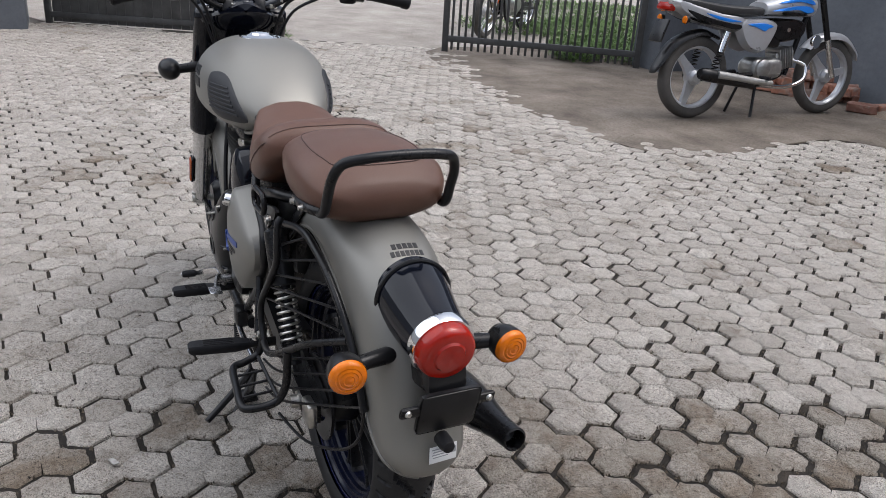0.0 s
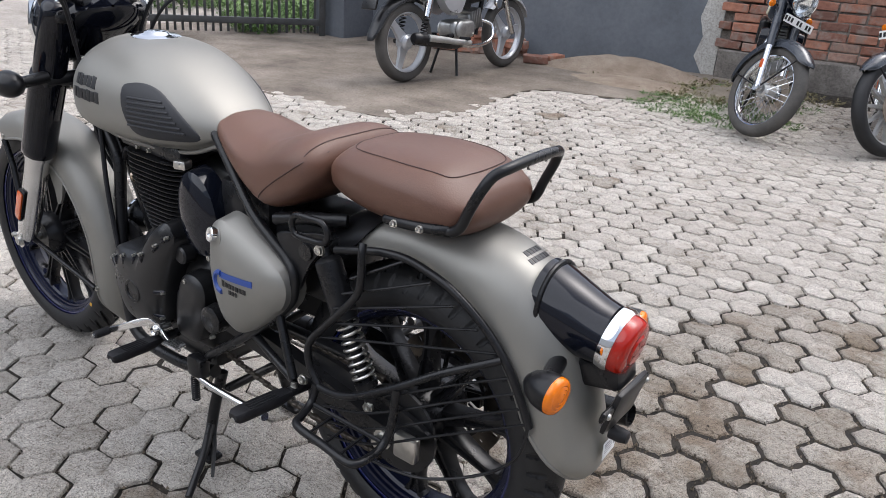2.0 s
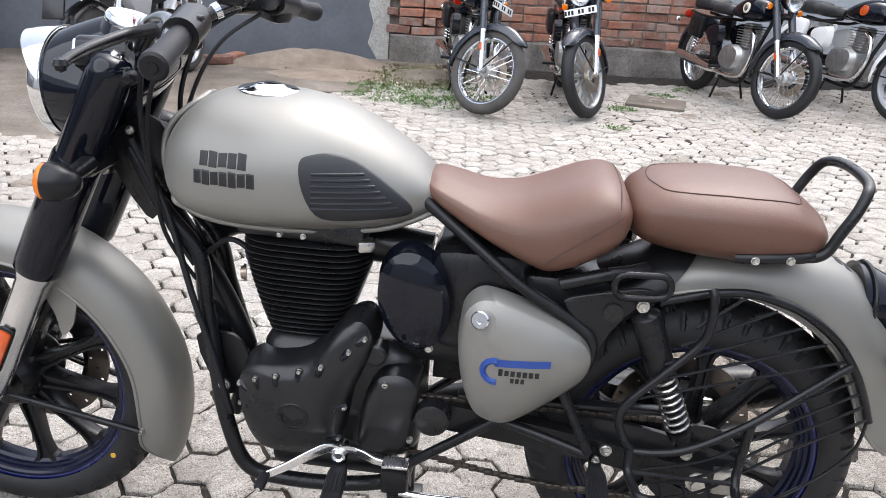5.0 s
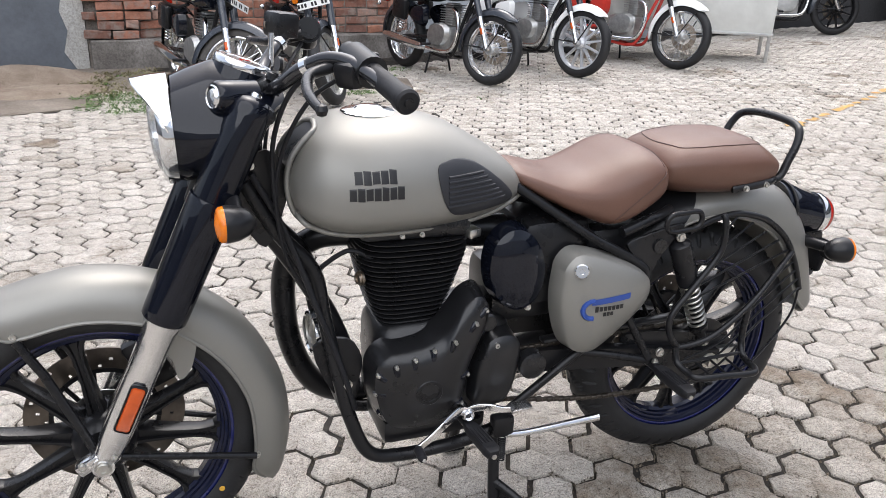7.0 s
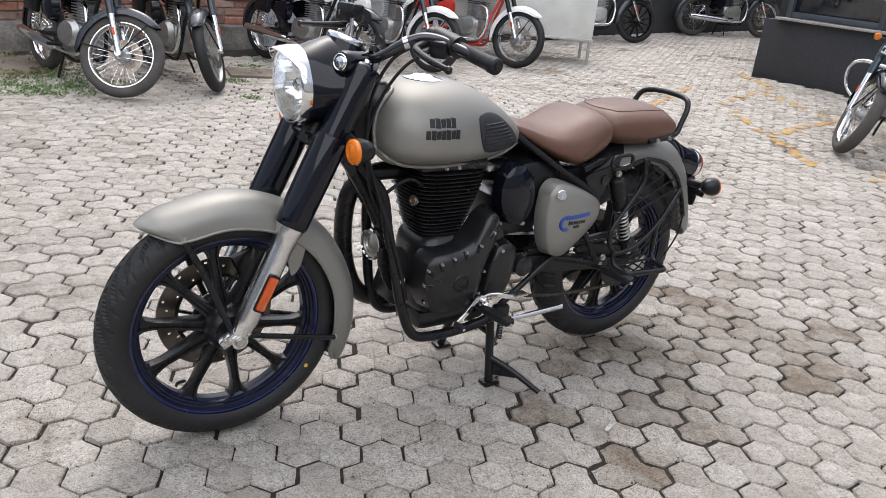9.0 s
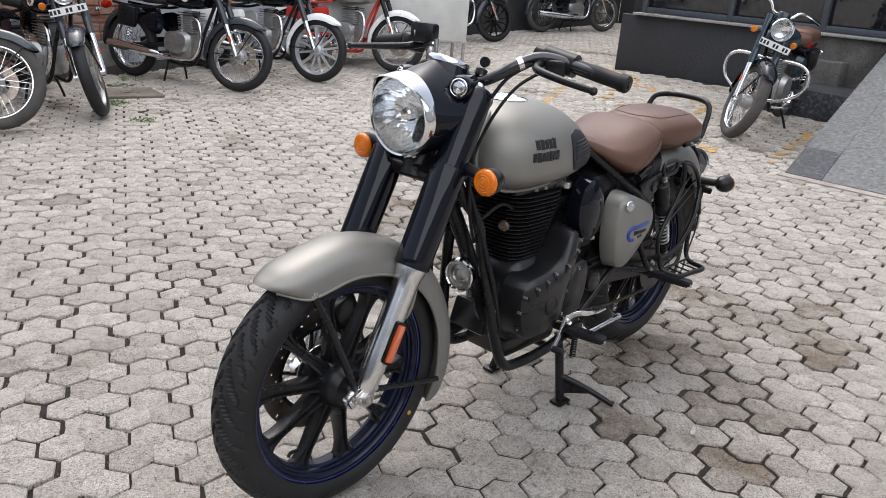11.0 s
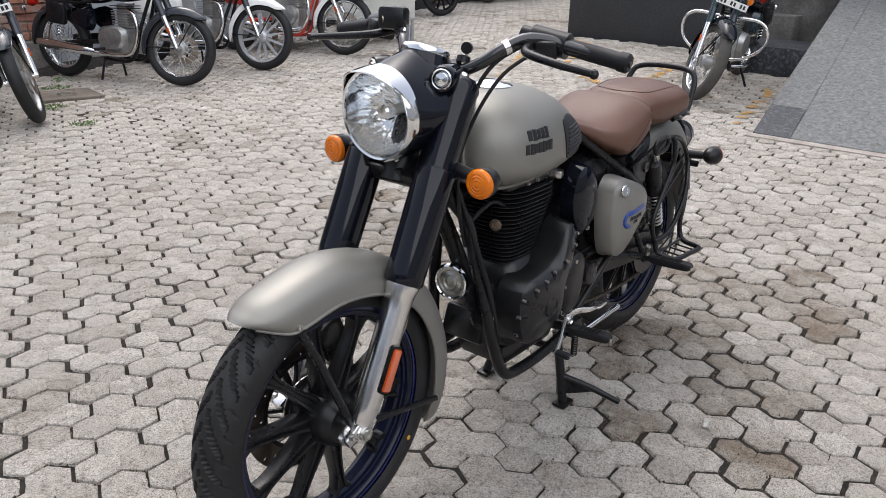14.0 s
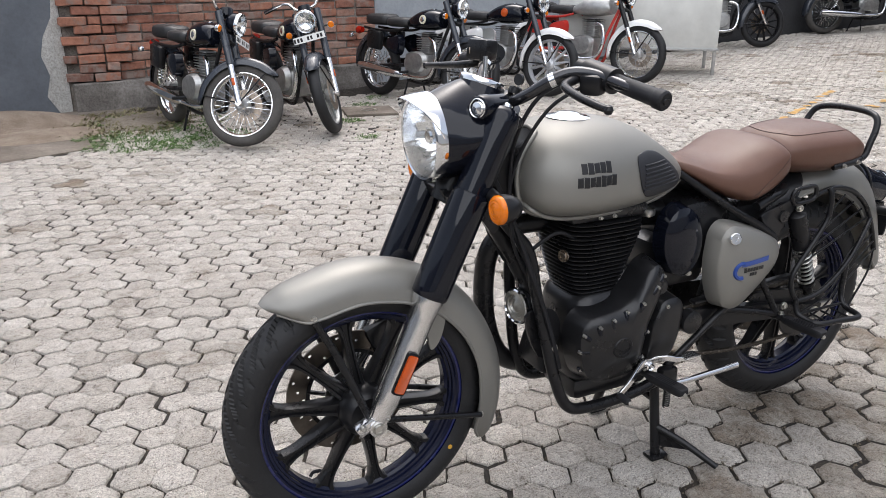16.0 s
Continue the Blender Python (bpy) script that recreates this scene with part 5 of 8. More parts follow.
cov = part("clutch_cover", dome(CLUTCH, 0.070, 0.164, 4, 2.5, 16, 0.44), BLACK_MATT, bike, "satin black left engine cover")
part("cover_cap", lathe([(-0.006, 0.028), (0.002, 0.028), (0.004, 0.026), (0.004, 0.02), (0.0015, 0.019), (0.0015, 0.008), (-0.003, 0.007), (-0.003, 0.0001)], (0.790, 0.161, 0.382), (0, 1, 0), 32), BLACK_SATIN, cov)
cov_tree = bvh_of(cov)
for x, z, tx, tz in ((0.890, 0.426, -0.8, -0.6), (0.857, 0.446, -0.2, -1), (0.820, 0.458, 0, -1), (0.780, 0.470, 0.1, -1), (0.740, 0.488, 0.3, -1), (0.695, 0.519, 0.6, -0.8), (0.670, 0.540, 0.7, -0.6), (0.703, 0.400, 1, 0), (0.713, 0.335, 1, 0.3), (0.893, 0.380, -1, 0.1), (0.880, 0.325, -0.9, 0.5)):
    hit = cov_tree.ray_cast(Vector((x, 0.3, z)), Vector((0, -1, 0)))[0]
    y = hit.y if hit else 0.105
    inner = cov_tree.ray_cast(Vector((x + tx * 0.020, 0.3, z + tz * 0.020)), Vector((0, -1, 0)))[0]
    if inner:
        # proud capsule; its darker gloss black imitates the shade of a recessed slot
        part("dark_slot_bump", tube([(x, y - 0.002, z), (x + tx * 0.011, (y + inner.y) / 2 - 0.002, z + tz * 0.011), (inner.x, inner.y - 0.005, inner.z)], (0.0076, 0.0064), 14, 3), BLACK_GLOSS, cov)
    bolt((x, y + 0.0035, z), cov, r=0.0037)
GEAR = [(0.668, 0.452), (0.650, 0.484), (0.625, 0.495), (0.597, 0.493), (0.578, 0.476), (0.573, 0.446), (0.580, 0.390), (0.601, 0.332), (0.632, 0.319), (0.669, 0.319), (0.684, 0.336), (0.683, 0.378), (0.678, 0.420)]
GEAR = [(x, z - 0.024) for x, z in GEAR]
gc = part("sprocket_cover", dome(GEAR, 0.06, 0.140, 4, 3.4, 12, 0.5), BLACK_MATT, bike, "satin black sprocket cover")
# another proud black capsule in place of a recessed slot
part("dark_slot_bump", tube([(0.635, 0.105, 0.448), (0.635, 0.115, 0.441), (0.635, 0.128, 0.428)], 0.0098, 14), BLACK_SATIN, gc)
bolt((0.635, 0.131, 0.448), gc, r=0.0055)
bolt((0.590, 0.105, 0.321), gc, r=0.005)
part("oil_cap", lathe([(-0.02, 0.02), (0.006, 0.02), (0.01, 0.016), (0.01, 0.0001)], (0.655, 0.12, 0.50), (0, 1, 0), 20), BLACK_MATT, case)
OVAL = [(0.595 + 0.066 * math.cos(a) + 0.010 * math.sin(a), 0.606 + 0.096 * math.sin(a)) for a in (2 * math.pi * k / 14 for k in range(14))]
air = part("throttle_cover", dome(OVAL, 0.085, 0.140, 3, 2.1, 12, 0.42), BLACK_GLOSS, bike, "gloss black oval cover")
bolt((0.565, 0.118, 0.520), air, r=0.006)
part("throttle_body", rod((0.70, 0.0, 0.66), (0.58, 0.0, 0.65), 0.035, 20), BLACK_MATT, bike)
part("airbox", box((0.49, 0, 0.60), (0.17, 0.2, 0.2), bevel=0.04), BLACK_SATIN, bike)
# added black box, darkens the bright see-through gap below the oval cover
part("dark_gap_box", box((0.545, 0, 0.525), (0.17, 0.15, 0.13), bevel=0.03), BLACK_MATT, bike)
part("intake_fitting", box((0.685, 0.085, 0.685), (0.03, 0.03, 0.02), (0, 0, 20), 0.005), STEEL, bike)
part("battery_case", box((0.34, 0, 0.58), (0.16, 0.16, 0.16), bevel=0.02), BLACK_MATT, bike)

COVER = [(0.506, 0.604), (0.500, 0.636), (0.478, 0.657), (0.445, 0.655), (0.393, 0.638), (0.340, 0.616), (0.306, 0.592), (0.296, 0.562), (0.308, 0.528), (0.345, 0.490), (0.395, 0.448), (0.425, 0.432), (0.452, 0.434), (0.478, 0.452), (0.498, 0.50), (0.508, 0.555)]


COVER = [(0.290 + (x - 0.296) * 1.07, 0.408 + (z - 0.432) * 1.05) for x, z in COVER]


def side_cover(s):
    side = part("side_cover", dome(COVER, s * 0.112, s * 0.184, 4, 2.1, 18, 0.40), TANK_PAINT, bike, "matt khaki-silver side cover with a blue emblem")
    if s < 0:
        return
    tree = bvh_of(side)
    at = tree.ray_cast(Vector((0.479, 0.4, 0.612)), Vector((0, -1, 0)))[0] or Vector((0.479, 0.158, 0.612))
    part("lock_dish", lathe([(-0.010, 0.023), (0.0006, 0.0225), (0.0008, 0.019), (-0.002, 0.0001)], at - Vector((0.002, 0.001, 0.006)), (0.3, 1, 0.25), 32), TANK_PAINT, side)
    lk = part("lock", lathe([(-0.01, 0.0155), (0.009, 0.015), (0.011, 0.013), (0.011, 0.006), (0.009, 0.005), (0.009, 0.0001)], at, (0.3, 1, 0.25), 24), CHROME, side, "chrome key lock")
    # blue swept emblem with dark bars in place of its lettering
    def lay(name, pts, r, mat):
        out = []
        for x, z in pts:
            hit = tree.ray_cast(Vector((x, 0.4, z)), Vector((0, -1, 0)))[0]
            if hit:
                out.append(hit + Vector((0, 0.0004, 0)))
        bm = bmesh.new()
        up = [p + Vector((0, 0, r)) for p in out]
        dn = [p - Vector((0, 0, r)) for p in out]
        loft(bm, [[a, b, b + Vector((0, 0.0012, 0)), a + Vector((0, 0.0012, 0))] for a, b in zip(dn, up)])
        part(name, bm, mat, side)
    lay("emblem_bar", [(0.452 - 0.090 * k / 8, 0.5435 + 0.005 * k / 8) for k in range(9)], 0.0062, BLUE_DECAL)
    bm = bmesh.new()
    arc_pts = []
    for k in range(9):
        a = radians(80 + 200 * k / 8)
        hit = tree.ray_cast(Vector((0.450 + 0.020 * -math.cos(a), 0.4, 0.527 + 0.020 * math.sin(a))), Vector((0, -1, 0)))[0]
        if hit:
            arc_pts.append(hit)
    part("emblem_arc", tube(arc_pts, 0.0056, 6, smooth=False), BLUE_DECAL, side)
    for k in range(7):
        x = 0.444 - k * 0.0098
        lay("mark_bar", [(x, 0.5275), (x - 0.0068, 0.5275)], 0.0060 if k == 0 else 0.0046, DARK_DECAL)
    for k in range(3):
        x = 0.424 - k * 0.0085
        lay("mark_bar", [(x, 0.5145), (x - 0.0058, 0.5145)], 0.0040, DARK_DECAL)


mirrored(side_cover)

# ---- frame ----
def frame_side(s):
    part("cradle_tube", tube([(1.110, s * 0.03, 0.80), (1.055, s * 0.040, 0.70), (0.992, s * 0.045, 0.62), (0.976, s * 0.060, 0.52), (0.954, s * 0.080, 0.40), (0.934, s * 0.092, 0.305), (0.898, s * 0.100, 0.222), (0.83, s * 0.100, 0.200), (0.70, s * 0.105, 0.208), (0.585, s * 0.105, 0.235)], 0.0145, 14), BLACK_SATIN, bike)
    part("seat_tube", tube([(0.60, s * 0.07, 0.775), (0.530, s * 0.090, 0.728), (0.430, s * 0.120, 0.661), (0.368, s * 0.128, 0.626), (0.325, s * 0.130, 0.600), (0.298, s * 0.135, 0.575), (0.303, s * 0.135, 0.525), (0.345, s * 0.135, 0.475)], 0.0098, 14), BLACK_SATIN, bike)
    part("rear_stay", tube([(0.345, s * 0.135, 0.476), (0.432, s * 0.125, 0.401), (0.575, s * 0.118, 0.289), (0.60, s * 0.11, 0.262)], 0.0095, 14), BLACK_SATIN, bike)
    part("peg_stay", tube([(0.336, s * 0.138, 0.483), (0.308, s * 0.148, 0.43), (0.278, s * 0.158, 0.375)], 0.0088, 12), BLACK_SATIN, bike)
    part("peg_stay", tube([(0.43, s * 0.12, 0.395), (0.36, s * 0.138, 0.385), (0.275, s * 0.155, 0.368)], 0.0088, 12), BLACK_SATIN, bike)
    part("seat_rail", tube([(0.36, s * 0.12, 0.665), (0.29, s * 0.112, 0.684), (0.25, s * 0.098, 0.688), (0.22, s * 0.080, 0.690)], 0.012, 12), BLACK_SATIN, bike)
    part("gusset_plate", plate([(0.350, 0.640), (0.31, 0.656), (0.272, 0.665), (0.235, 0.674), (0.212, 0.670), (0.232, 0.645), (0.262, 0.605), (0.279, 0.572), (0.294, 0.542), (0.305, 0.56), (0.320, 0.60)], s * 0.122, s * 0.131, 3, bevel=0.03), BLACK_SATIN, bike)
    part("gusset_plug", lathe([(-0.004, 0.017), (0.004, 0.016), (0.005, 0.0001)], (0.270, s * 0.132, 0.630), (0, s, 0), 20), BLACK_MATT, bike)
    # swing arm, rear shock
    part("swing_arm", loft(bmesh.new(), [[Vector((x, s * (y + dy), z + dz)) for dy, dz in ((-0.014, -h), (0.014, -h), (0.014, h), (-0.014, h))] for x, y, z, h in ((0.57, 0.085, 0.378, 0.026), (0.45, 0.095, 0.372, 0.026), (0.25, 0.105, 0.352, 0.022), (0.14, 0.11, 0.332, 0.022), (0.020, 0.112, 0.319, 0.02))]), BLACK_SATIN, bike)
    part("swing_pivot", lathe([(-0.01, 0.032), (0.014, 0.030), (0.018, 0.022), (0.018, 0.0001)], (0.550, s * 0.124, 0.388), (0, s, 0), 24), BLACK_MATT, bike)
    part("axle_nut", lathe([(-0.02, 0.02), (0.0, 0.02), (0.0, 0.014), (0.014, 0.013), (0.014, 0.0001)], (0.080, s * 0.128, 0.319), (0, s, 0), 12), STEEL, bike)
    part("chain_adjuster", box((0.030, s * 0.118, 0.322), (0.05, 0.02, 0.05), bevel=0.006), STEEL, bike)
    top, low = Vector((0.227, s * 0.130, 0.650)), Vector((0.110, s * 0.122, 0.378))
    d = (low - top).normalized()
    sh = part("shock_absorber", lathe([(0.0, 0.008), (0.014, 0.009), (0.018, 0.019), (0.022, 0.0235), (0.030, 0.0245), (0.128, 0.0240), (0.132, 0.020), (0.132, 0.012), (0.26, 0.011)], top, d, 32), BLACK_SATIN, bike, "black rear shock with a chrome coil spring")
    coil = []
    u = d.orthogonal().normalized()
    w = d.cross(u)
    for k in range(9 * 14 + 1):
        a = 2 * math.pi * k / 14
        coil.append(top + d * (0.126 + 0.122 * k / 126) + (u * math.cos(a) + w * math.sin(a)) * 0.0195)
    part("spring", tube(coil, 0.0032, 8, smooth=False), STEEL, sh, "chrome coil spring")
    part("shock_foot", lathe([(0.250, 0.022), (0.262, 0.021), (0.266, 0.013), (0.29, 0.013)], top, d, 24), BLACK_SATIN, sh)
    bolt(top + Vector((0, s * 0.012, 0)), sh, (0, s, 0), 0.0085)
    bolt(low + Vector((0, s * 0.012, 0)), sh, (0, s, 0), 0.0085)
    bolt((0.250, s * 0.160, 0.386), bike, (0, s, 0), 0.0085)
    # foot pegs
    for x, y0, z, L, lean in ((0.704, 0.165, 0.292, 0.118, 0.06), (0.266, 0.180, 0.360, 0.126, 0.06)):
        root = Vector((x, s * y0, z))
        dirp = Vector((-0.06 if x > 0.5 else 0.04, s * 1, lean)).normalized()
        part("peg_mount", tube([root - dirp * 0.055, root], 0.0105, 12), BLACK_SATIN, bike)
        side_v = Vector((dirp.y, -dirp.x, 0)).normalized() * s
        prof = ((-0.017, -0.004), (-0.013, -0.011), (0.013, -0.011), (0.017, -0.004), (0.017, 0.006), (0.014, 0.010), (-0.014, 0.010), (-0.017, 0.006))
        rings = [[root + dirp * f + side_v * u * w + Vector((0, 0, v * w)) for u, v in prof] for f, w in ((0.0, 0.7), (0.012, 0.85), (0.03, 1.0), (L - 0.02, 1.0), (L - 0.006, 0.92), (L, 0.6))]
        pg = part("foot_peg", loft(bmesh.new(), rings), RUBBER, bike, "black ribbed rubber foot peg")
        for k in range(4):
            off = side_v * (k - 1.5) * 0.007 + Vector((0, 0, 0.0105))
            part("peg_rib", rod(root + dirp * 0.034 + off, root + dirp * (L - 0.03) + off, 0.0016, 6), RUBBER, pg)
        part("peg_bolt", lathe([(0, 0.006), (0.006, 0.005), (0.006, 0.0001)], root + dirp * (L - 0.004) - Vector((0, 0, 0.006)), dirp, 10), STEEL, pg)
        bolt(root - dirp * 0.012 + Vector((0, 0, 0.010)), bike, (0, 0, 1), 0.006)


mirrored(frame_side)
part("spine_tube", tube([(1.12, 0, 0.84), (0.9, 0, 0.76), (0.6, 0, 0.745), (0.45, 0, 0.70)], 0.024, 14), BLACK_SATIN, bike)
part("down_tube", tube([(1.145, 0, 0.80), (1.045, 0, 0.66), (0.965, 0, 0.52), (0.925, 0, 0.42)], 0.020, 16), BLACK_SATIN, bike)
part("engine_mount", plate([(1.0, 0.46), (0.93, 0.47), (0.90, 0.42), (0.915, 0.36), (0.96, 0.35)], 0.050, 0.058, 3), BLACK_SATIN, bike)
bolt((0.940, 0.090, 0.383), bike, r=0.0095)
part("head_gusset", plate([(1.15, 0.80), (1.07, 0.86), (1.03, 0.80), (1.06, 0.70), (1.09, 0.68)], 0.030, 0.036, 3), BLACK_SATIN, bike)
bolt((1.10, 0.05, 0.835), bike, r=0.006)
bolt((1.145, 0.062, 0.765), bike, r=0.007)
part("tool_loop", tube([(0.270, 0.157, 0.706), (0.236, 0.157, 0.710), (0.204, 0.157, 0.710), (0.193, 0.157, 0.694), (0.201, 0.157, 0.676), (0.235, 0.157, 0.671), (0.268, 0.157, 0.671), (0.279, 0.157, 0.688)], 0.0058, 10, 5, True), BLACK_SATIN, bike, "black steel loop")
part("swing_cover", plate([(0.30, 0.405), (0.20, 0.40), (0.06, 0.372), (0.0, 0.35), (0.02, 0.338), (0.12, 0.345), (0.29, 0.375)], 0.088, 0.098, 3), BLACK_MATT, bike)
horn = part("horn", lathe([(-0.03, 0.024), (-0.012, 0.04), (0.0, 0.045), (0.008, 0.044), (0.010, 0.040)], (0.985, 0.0, 0.466), (1, 0.12, 0.02), 32, cap=False), BLACK_SATIN, bike, "round black and steel horn")
part("horn_ring", lathe([(0.002, 0.0455), (0.010, 0.044), (0.012, 0.040), (0.009, 0.037)], (0.985, 0.0, 0.466), (1, 0.12, 0.02), 36, cap=False), CHROME, horn)
part("horn_face", lathe([(0.007, 0.041), (0.009, 0.030), (0.005, 0.028), (0.010, 0.018), (0.006, 0.015), (0.011, 0.008), (0.011, 0.0001)], (0.985, 0.0, 0.466), (1, 0.12, 0.02), 32, cap=False), HORN_STEEL, horn)
part("engine_guard_plate", box((0.925, 0.0, 0.335), (0.03, 0.12, 0.08), (0, -18, 0), 0.010), BLACK_MATT, bike)

# chain, its guard and sprocket
part("rear_sprocket", lathe([(-0.003, 0.05), (-0.003, 0.088), (0.003, 0.088), (0.003, 0.05)], (0.080, 0.082, 0.319), (0, 1, 0), 48, closed=True), BLACK_MATT, bike)
for z0, z1, nm in ((0.402, 0.410, "chain"), (0.285, 0.240, "chain")):
    bm = bmesh.new()
    n = 34
    for k in range(n):
        x = 0.60 - 0.49 * k / n
        z = z0 + (z1 - z0) * k / n - (0.018 * math.sin(math.pi * k / n) if z0 < 0.3 else 0)
        box((x, 0.083, z), (0.0168, 0.012 if k % 2 else 0.008, 0.010), bevel=0.002, bm=bm, seg=1)
    tagged(part(nm, bm, CHAIN, bike, "dark drive chain"), kind="stuff")
part("chain_guard", box((0.33, 0.088, 0.425), (0.36, 0.025, 0.010), (0, 2, 0), 0.004), BLACK_MATT, bike)

# gear lever and stands
def flat_bar(pts, wide, thick, name, mat, parent, label=""):
    """A flat bar bent along pts, its faces to the sides."""
    P = spline(pts, 5)
    rings = []
    for i, p in enumerate(P):
        d = (P[min(i + 1, len(P) - 1)] - P[max(i - 1, 0)]).normalized()
        out = Vector((0, 1, 0))
        up = out.cross(d).normalized()
        w = wide[0] + (wide[1] - wide[0]) * i / (len(P) - 1)
        rings.append([p + up * w * a + out * thick * b for a, b in ((-1, -0.6), (-0.8, -1), (0.8, -1), (1, -0.6), (1, 0.6), (0.8, 1), (-0.8, 1), (-1, 0.6))])
    return part(name, loft(bmesh.new(), rings), mat, parent, label)


lever = flat_bar([(0.704, 0.160, 0.318), (0.725, 0.168, 0.330), (0.752, 0.180, 0.322), (0.79, 0.195, 0.303), (0.828, 0.205, 0.285)], (0.011, 0.0065), 0.0035, "gear_lever", ALLOY, bike, "polished heel-and-toe gear lever")
flat_bar([(0.712, 0.160, 0.318), (0.690, 0.166, 0.330), (0.664, 0.178, 0.334), (0.635, 0.186, 0.328), (0.585, 0.192, 0.327)], (0.010, 0.0055), 0.0035, "heel_arm", ALLOY, lever)
part("lever_boss", lathe([(-0.03, 0.012), (0.010, 0.012), (0.012, 0.009), (0.008, 0.006), (0.008, 0.0001)], (0.706, 0.162, 0.316), (0, 1, 0), 20), ALLOY, lever)
part("toe_rubber", lathe([(0, 0.006), (0.003, 0.0095), (0.03, 0.0095), (0.036, 0.008), (0.038, 0.0001)], (0.827, 0.205, 0.286), (0, 1, 0.02), 14), RUBBER, lever)
part("toe_tip", lathe([(0.034, 0.004), (0.041, 0.004), (0.042, 0.0001)], (0.827, 0.205, 0.286), (0, 1, 0.02), 10), CHROME, lever)
pad_h = part("heel_pad", box((0.602, 0.192, 0.333), (0.045, 0.030, 0.006), (0, 2, 0), 0.002), ALLOY, lever)
for k in range(6):
    part("pad_ridge", box((0.588 + k * 0.0056, 0.192, 0.3367), (0.0022, 0.027, 0.0016), (0, 2, 0)), ALLOY, pad_h)
ss = part("side_stand", tube([(0.60, 0.138, 0.228), (0.556, 0.140, 0.226), (0.47, 0.142, 0.229), (0.40, 0.143, 0.232), (0.378, 0.144, 0.234)], (0.0072, 0.0095), 12), CHROME, bike, "folded chrome side stand")
part("stand_pivot", box((0.61, 0.13, 0.25), (0.05, 0.03, 0.05), bevel=0.008), BLACK_SATIN, bike)
part("stand_spring", tube([(0.612 + 0.008 * math.cos(a), 0.140 + 0.008 * math.sin(a), 0.225 - 0.06 * a / 70) for a in (0.6 * k for k in range(117))], 0.0018, 6, smooth=False), BLACK_SATIN, bike)
cs = part("centre_stand", tube([(0.60, 0.075, 0.215), (0.607, 0.098, 0.12), (0.610, 0.118, 0.012)], 0.013, 12), BLACK_SATIN, bike, "black centre stand")
part("stand_leg", tube([(0.60, -0.075, 0.215), (0.608, -0.11, 0.12), (0.612, -0.145, 0.012)], 0.013, 12), BLACK_SATIN, cs)
part("stand_bridge", rod((0.603, -0.09, 0.16), (0.606, 0.085, 0.16), 0.011), BLACK_SATIN, cs)
for y in (0.119, -0.147):
    part("stand_foot", box((0.609, y, 0.006), (0.055, 0.04, 0.012), (0, 0, 0), 0.004), BLACK_SATIN, cs)
part("stand_tang", tube([(0.607, 0.108, 0.085), (0.560, 0.168, 0.055), (0.514, 0.244, 0.014)], (0.011, 0.008), 10), BLACK_SATIN, cs)
part("stand_web", loft(bmesh.new(), [[Vector((0.615, 0.098, 0.10)), Vector((0.617, 0.104, 0.03)), Vector((0.52, 0.18, 0.025)), Vector((0.57, 0.132, 0.062))], [Vector((0.612, 0.092, 0.10)), Vector((0.613, 0.098, 0.03)), Vector((0.516, 0.174, 0.025)), Vector((0.566, 0.126, 0.062))]]), BLACK_SATIN, cs)

# exhaust
part("exhaust_pipe", tube([(0.89, -0.045, 0.655), (0.965, -0.065, 0.645), (1.020, -0.078, 0.595), (1.032, -0.088, 0.50), (1.015, -0.098, 0.38), (0.965, -0.11, 0.28), (0.88, -0.125, 0.235), (0.75, -0.14, 0.235), (0.55, -0.155, 0.255)], 0.0255, 18), BLACK_SATIN, bike, "black exhaust pipe")
md = Vector((-0.86, -0.012, 0.135)).normalized()
part("silencer", lathe([(0, 0.023), (0.06, 0.030), (0.16, 0.043), (0.30, 0.047), (0.62, 0.047), (0.68, 0.042), (0.74, 0.030), (0.78, 0.024), (0.83, 0.0225), (0.832, 0.019), (0.80, 0.018), (0.79, 0.0001)], (0.56, -0.157, 0.253), md, 32), BLACK_SATIN, bike, "black peashooter silencer")

# ---- rear crash guard with thin rods and side step ----
guard = part("wheel_guard", tube([(0.20, 0.130, 0.655), (0.160, 0.122, 0.664), (0.115, 0.116, 0.674), (0.064, 0.112, 0.678), (0.018, 0.110, 0.670), (-0.035, 0.106, 0.650), (-0.096, 0.100, 0.606), (-0.138, 0.094, 0.556), (-0.166, 0.091, 0.508), (-0.190, 0.088, 0.455)], 0.0072, 12), BLACK_SATIN, bike, "black tubular guard beside the rear wheel")
part("guard_tube", tube([(0.126, 0.142, 0.692), (0.122, 0.149, 0.678), (0.120, 0.152, 0.638), (0.129, 0.152, 0.600), (0.176, 0.155, 0.542), (0.226, 0.158, 0.484), (0.237, 0.160, 0.452), (0.228, 0.161, 0.420), (0.208, 0.162, 0.394)], 0.0070, 12), BLACK_SATIN, guard)
part("guard_tube", tube([(0.210, 0.162, 0.392), (0.165, 0.168, 0.398), (0.112, 0.170, 0.417), (0.030, 0.160, 0.466), (-0.045, 0.138, 0.516), (-0.132, 0.098, 0.560)], 0.0070, 12), BLACK_SATIN, guard)
for k in range(5):
    f = k / 4
    part("guard_rod", rod((0.142 + 0.075 * f, 0.154, 0.628 - 0.140 * f), (0.055 - 0.185 * f, 0.111 - 0.016 * f, 0.677 - 0.108 * f), 0.0026, 8), BLACK_SATIN, guard)
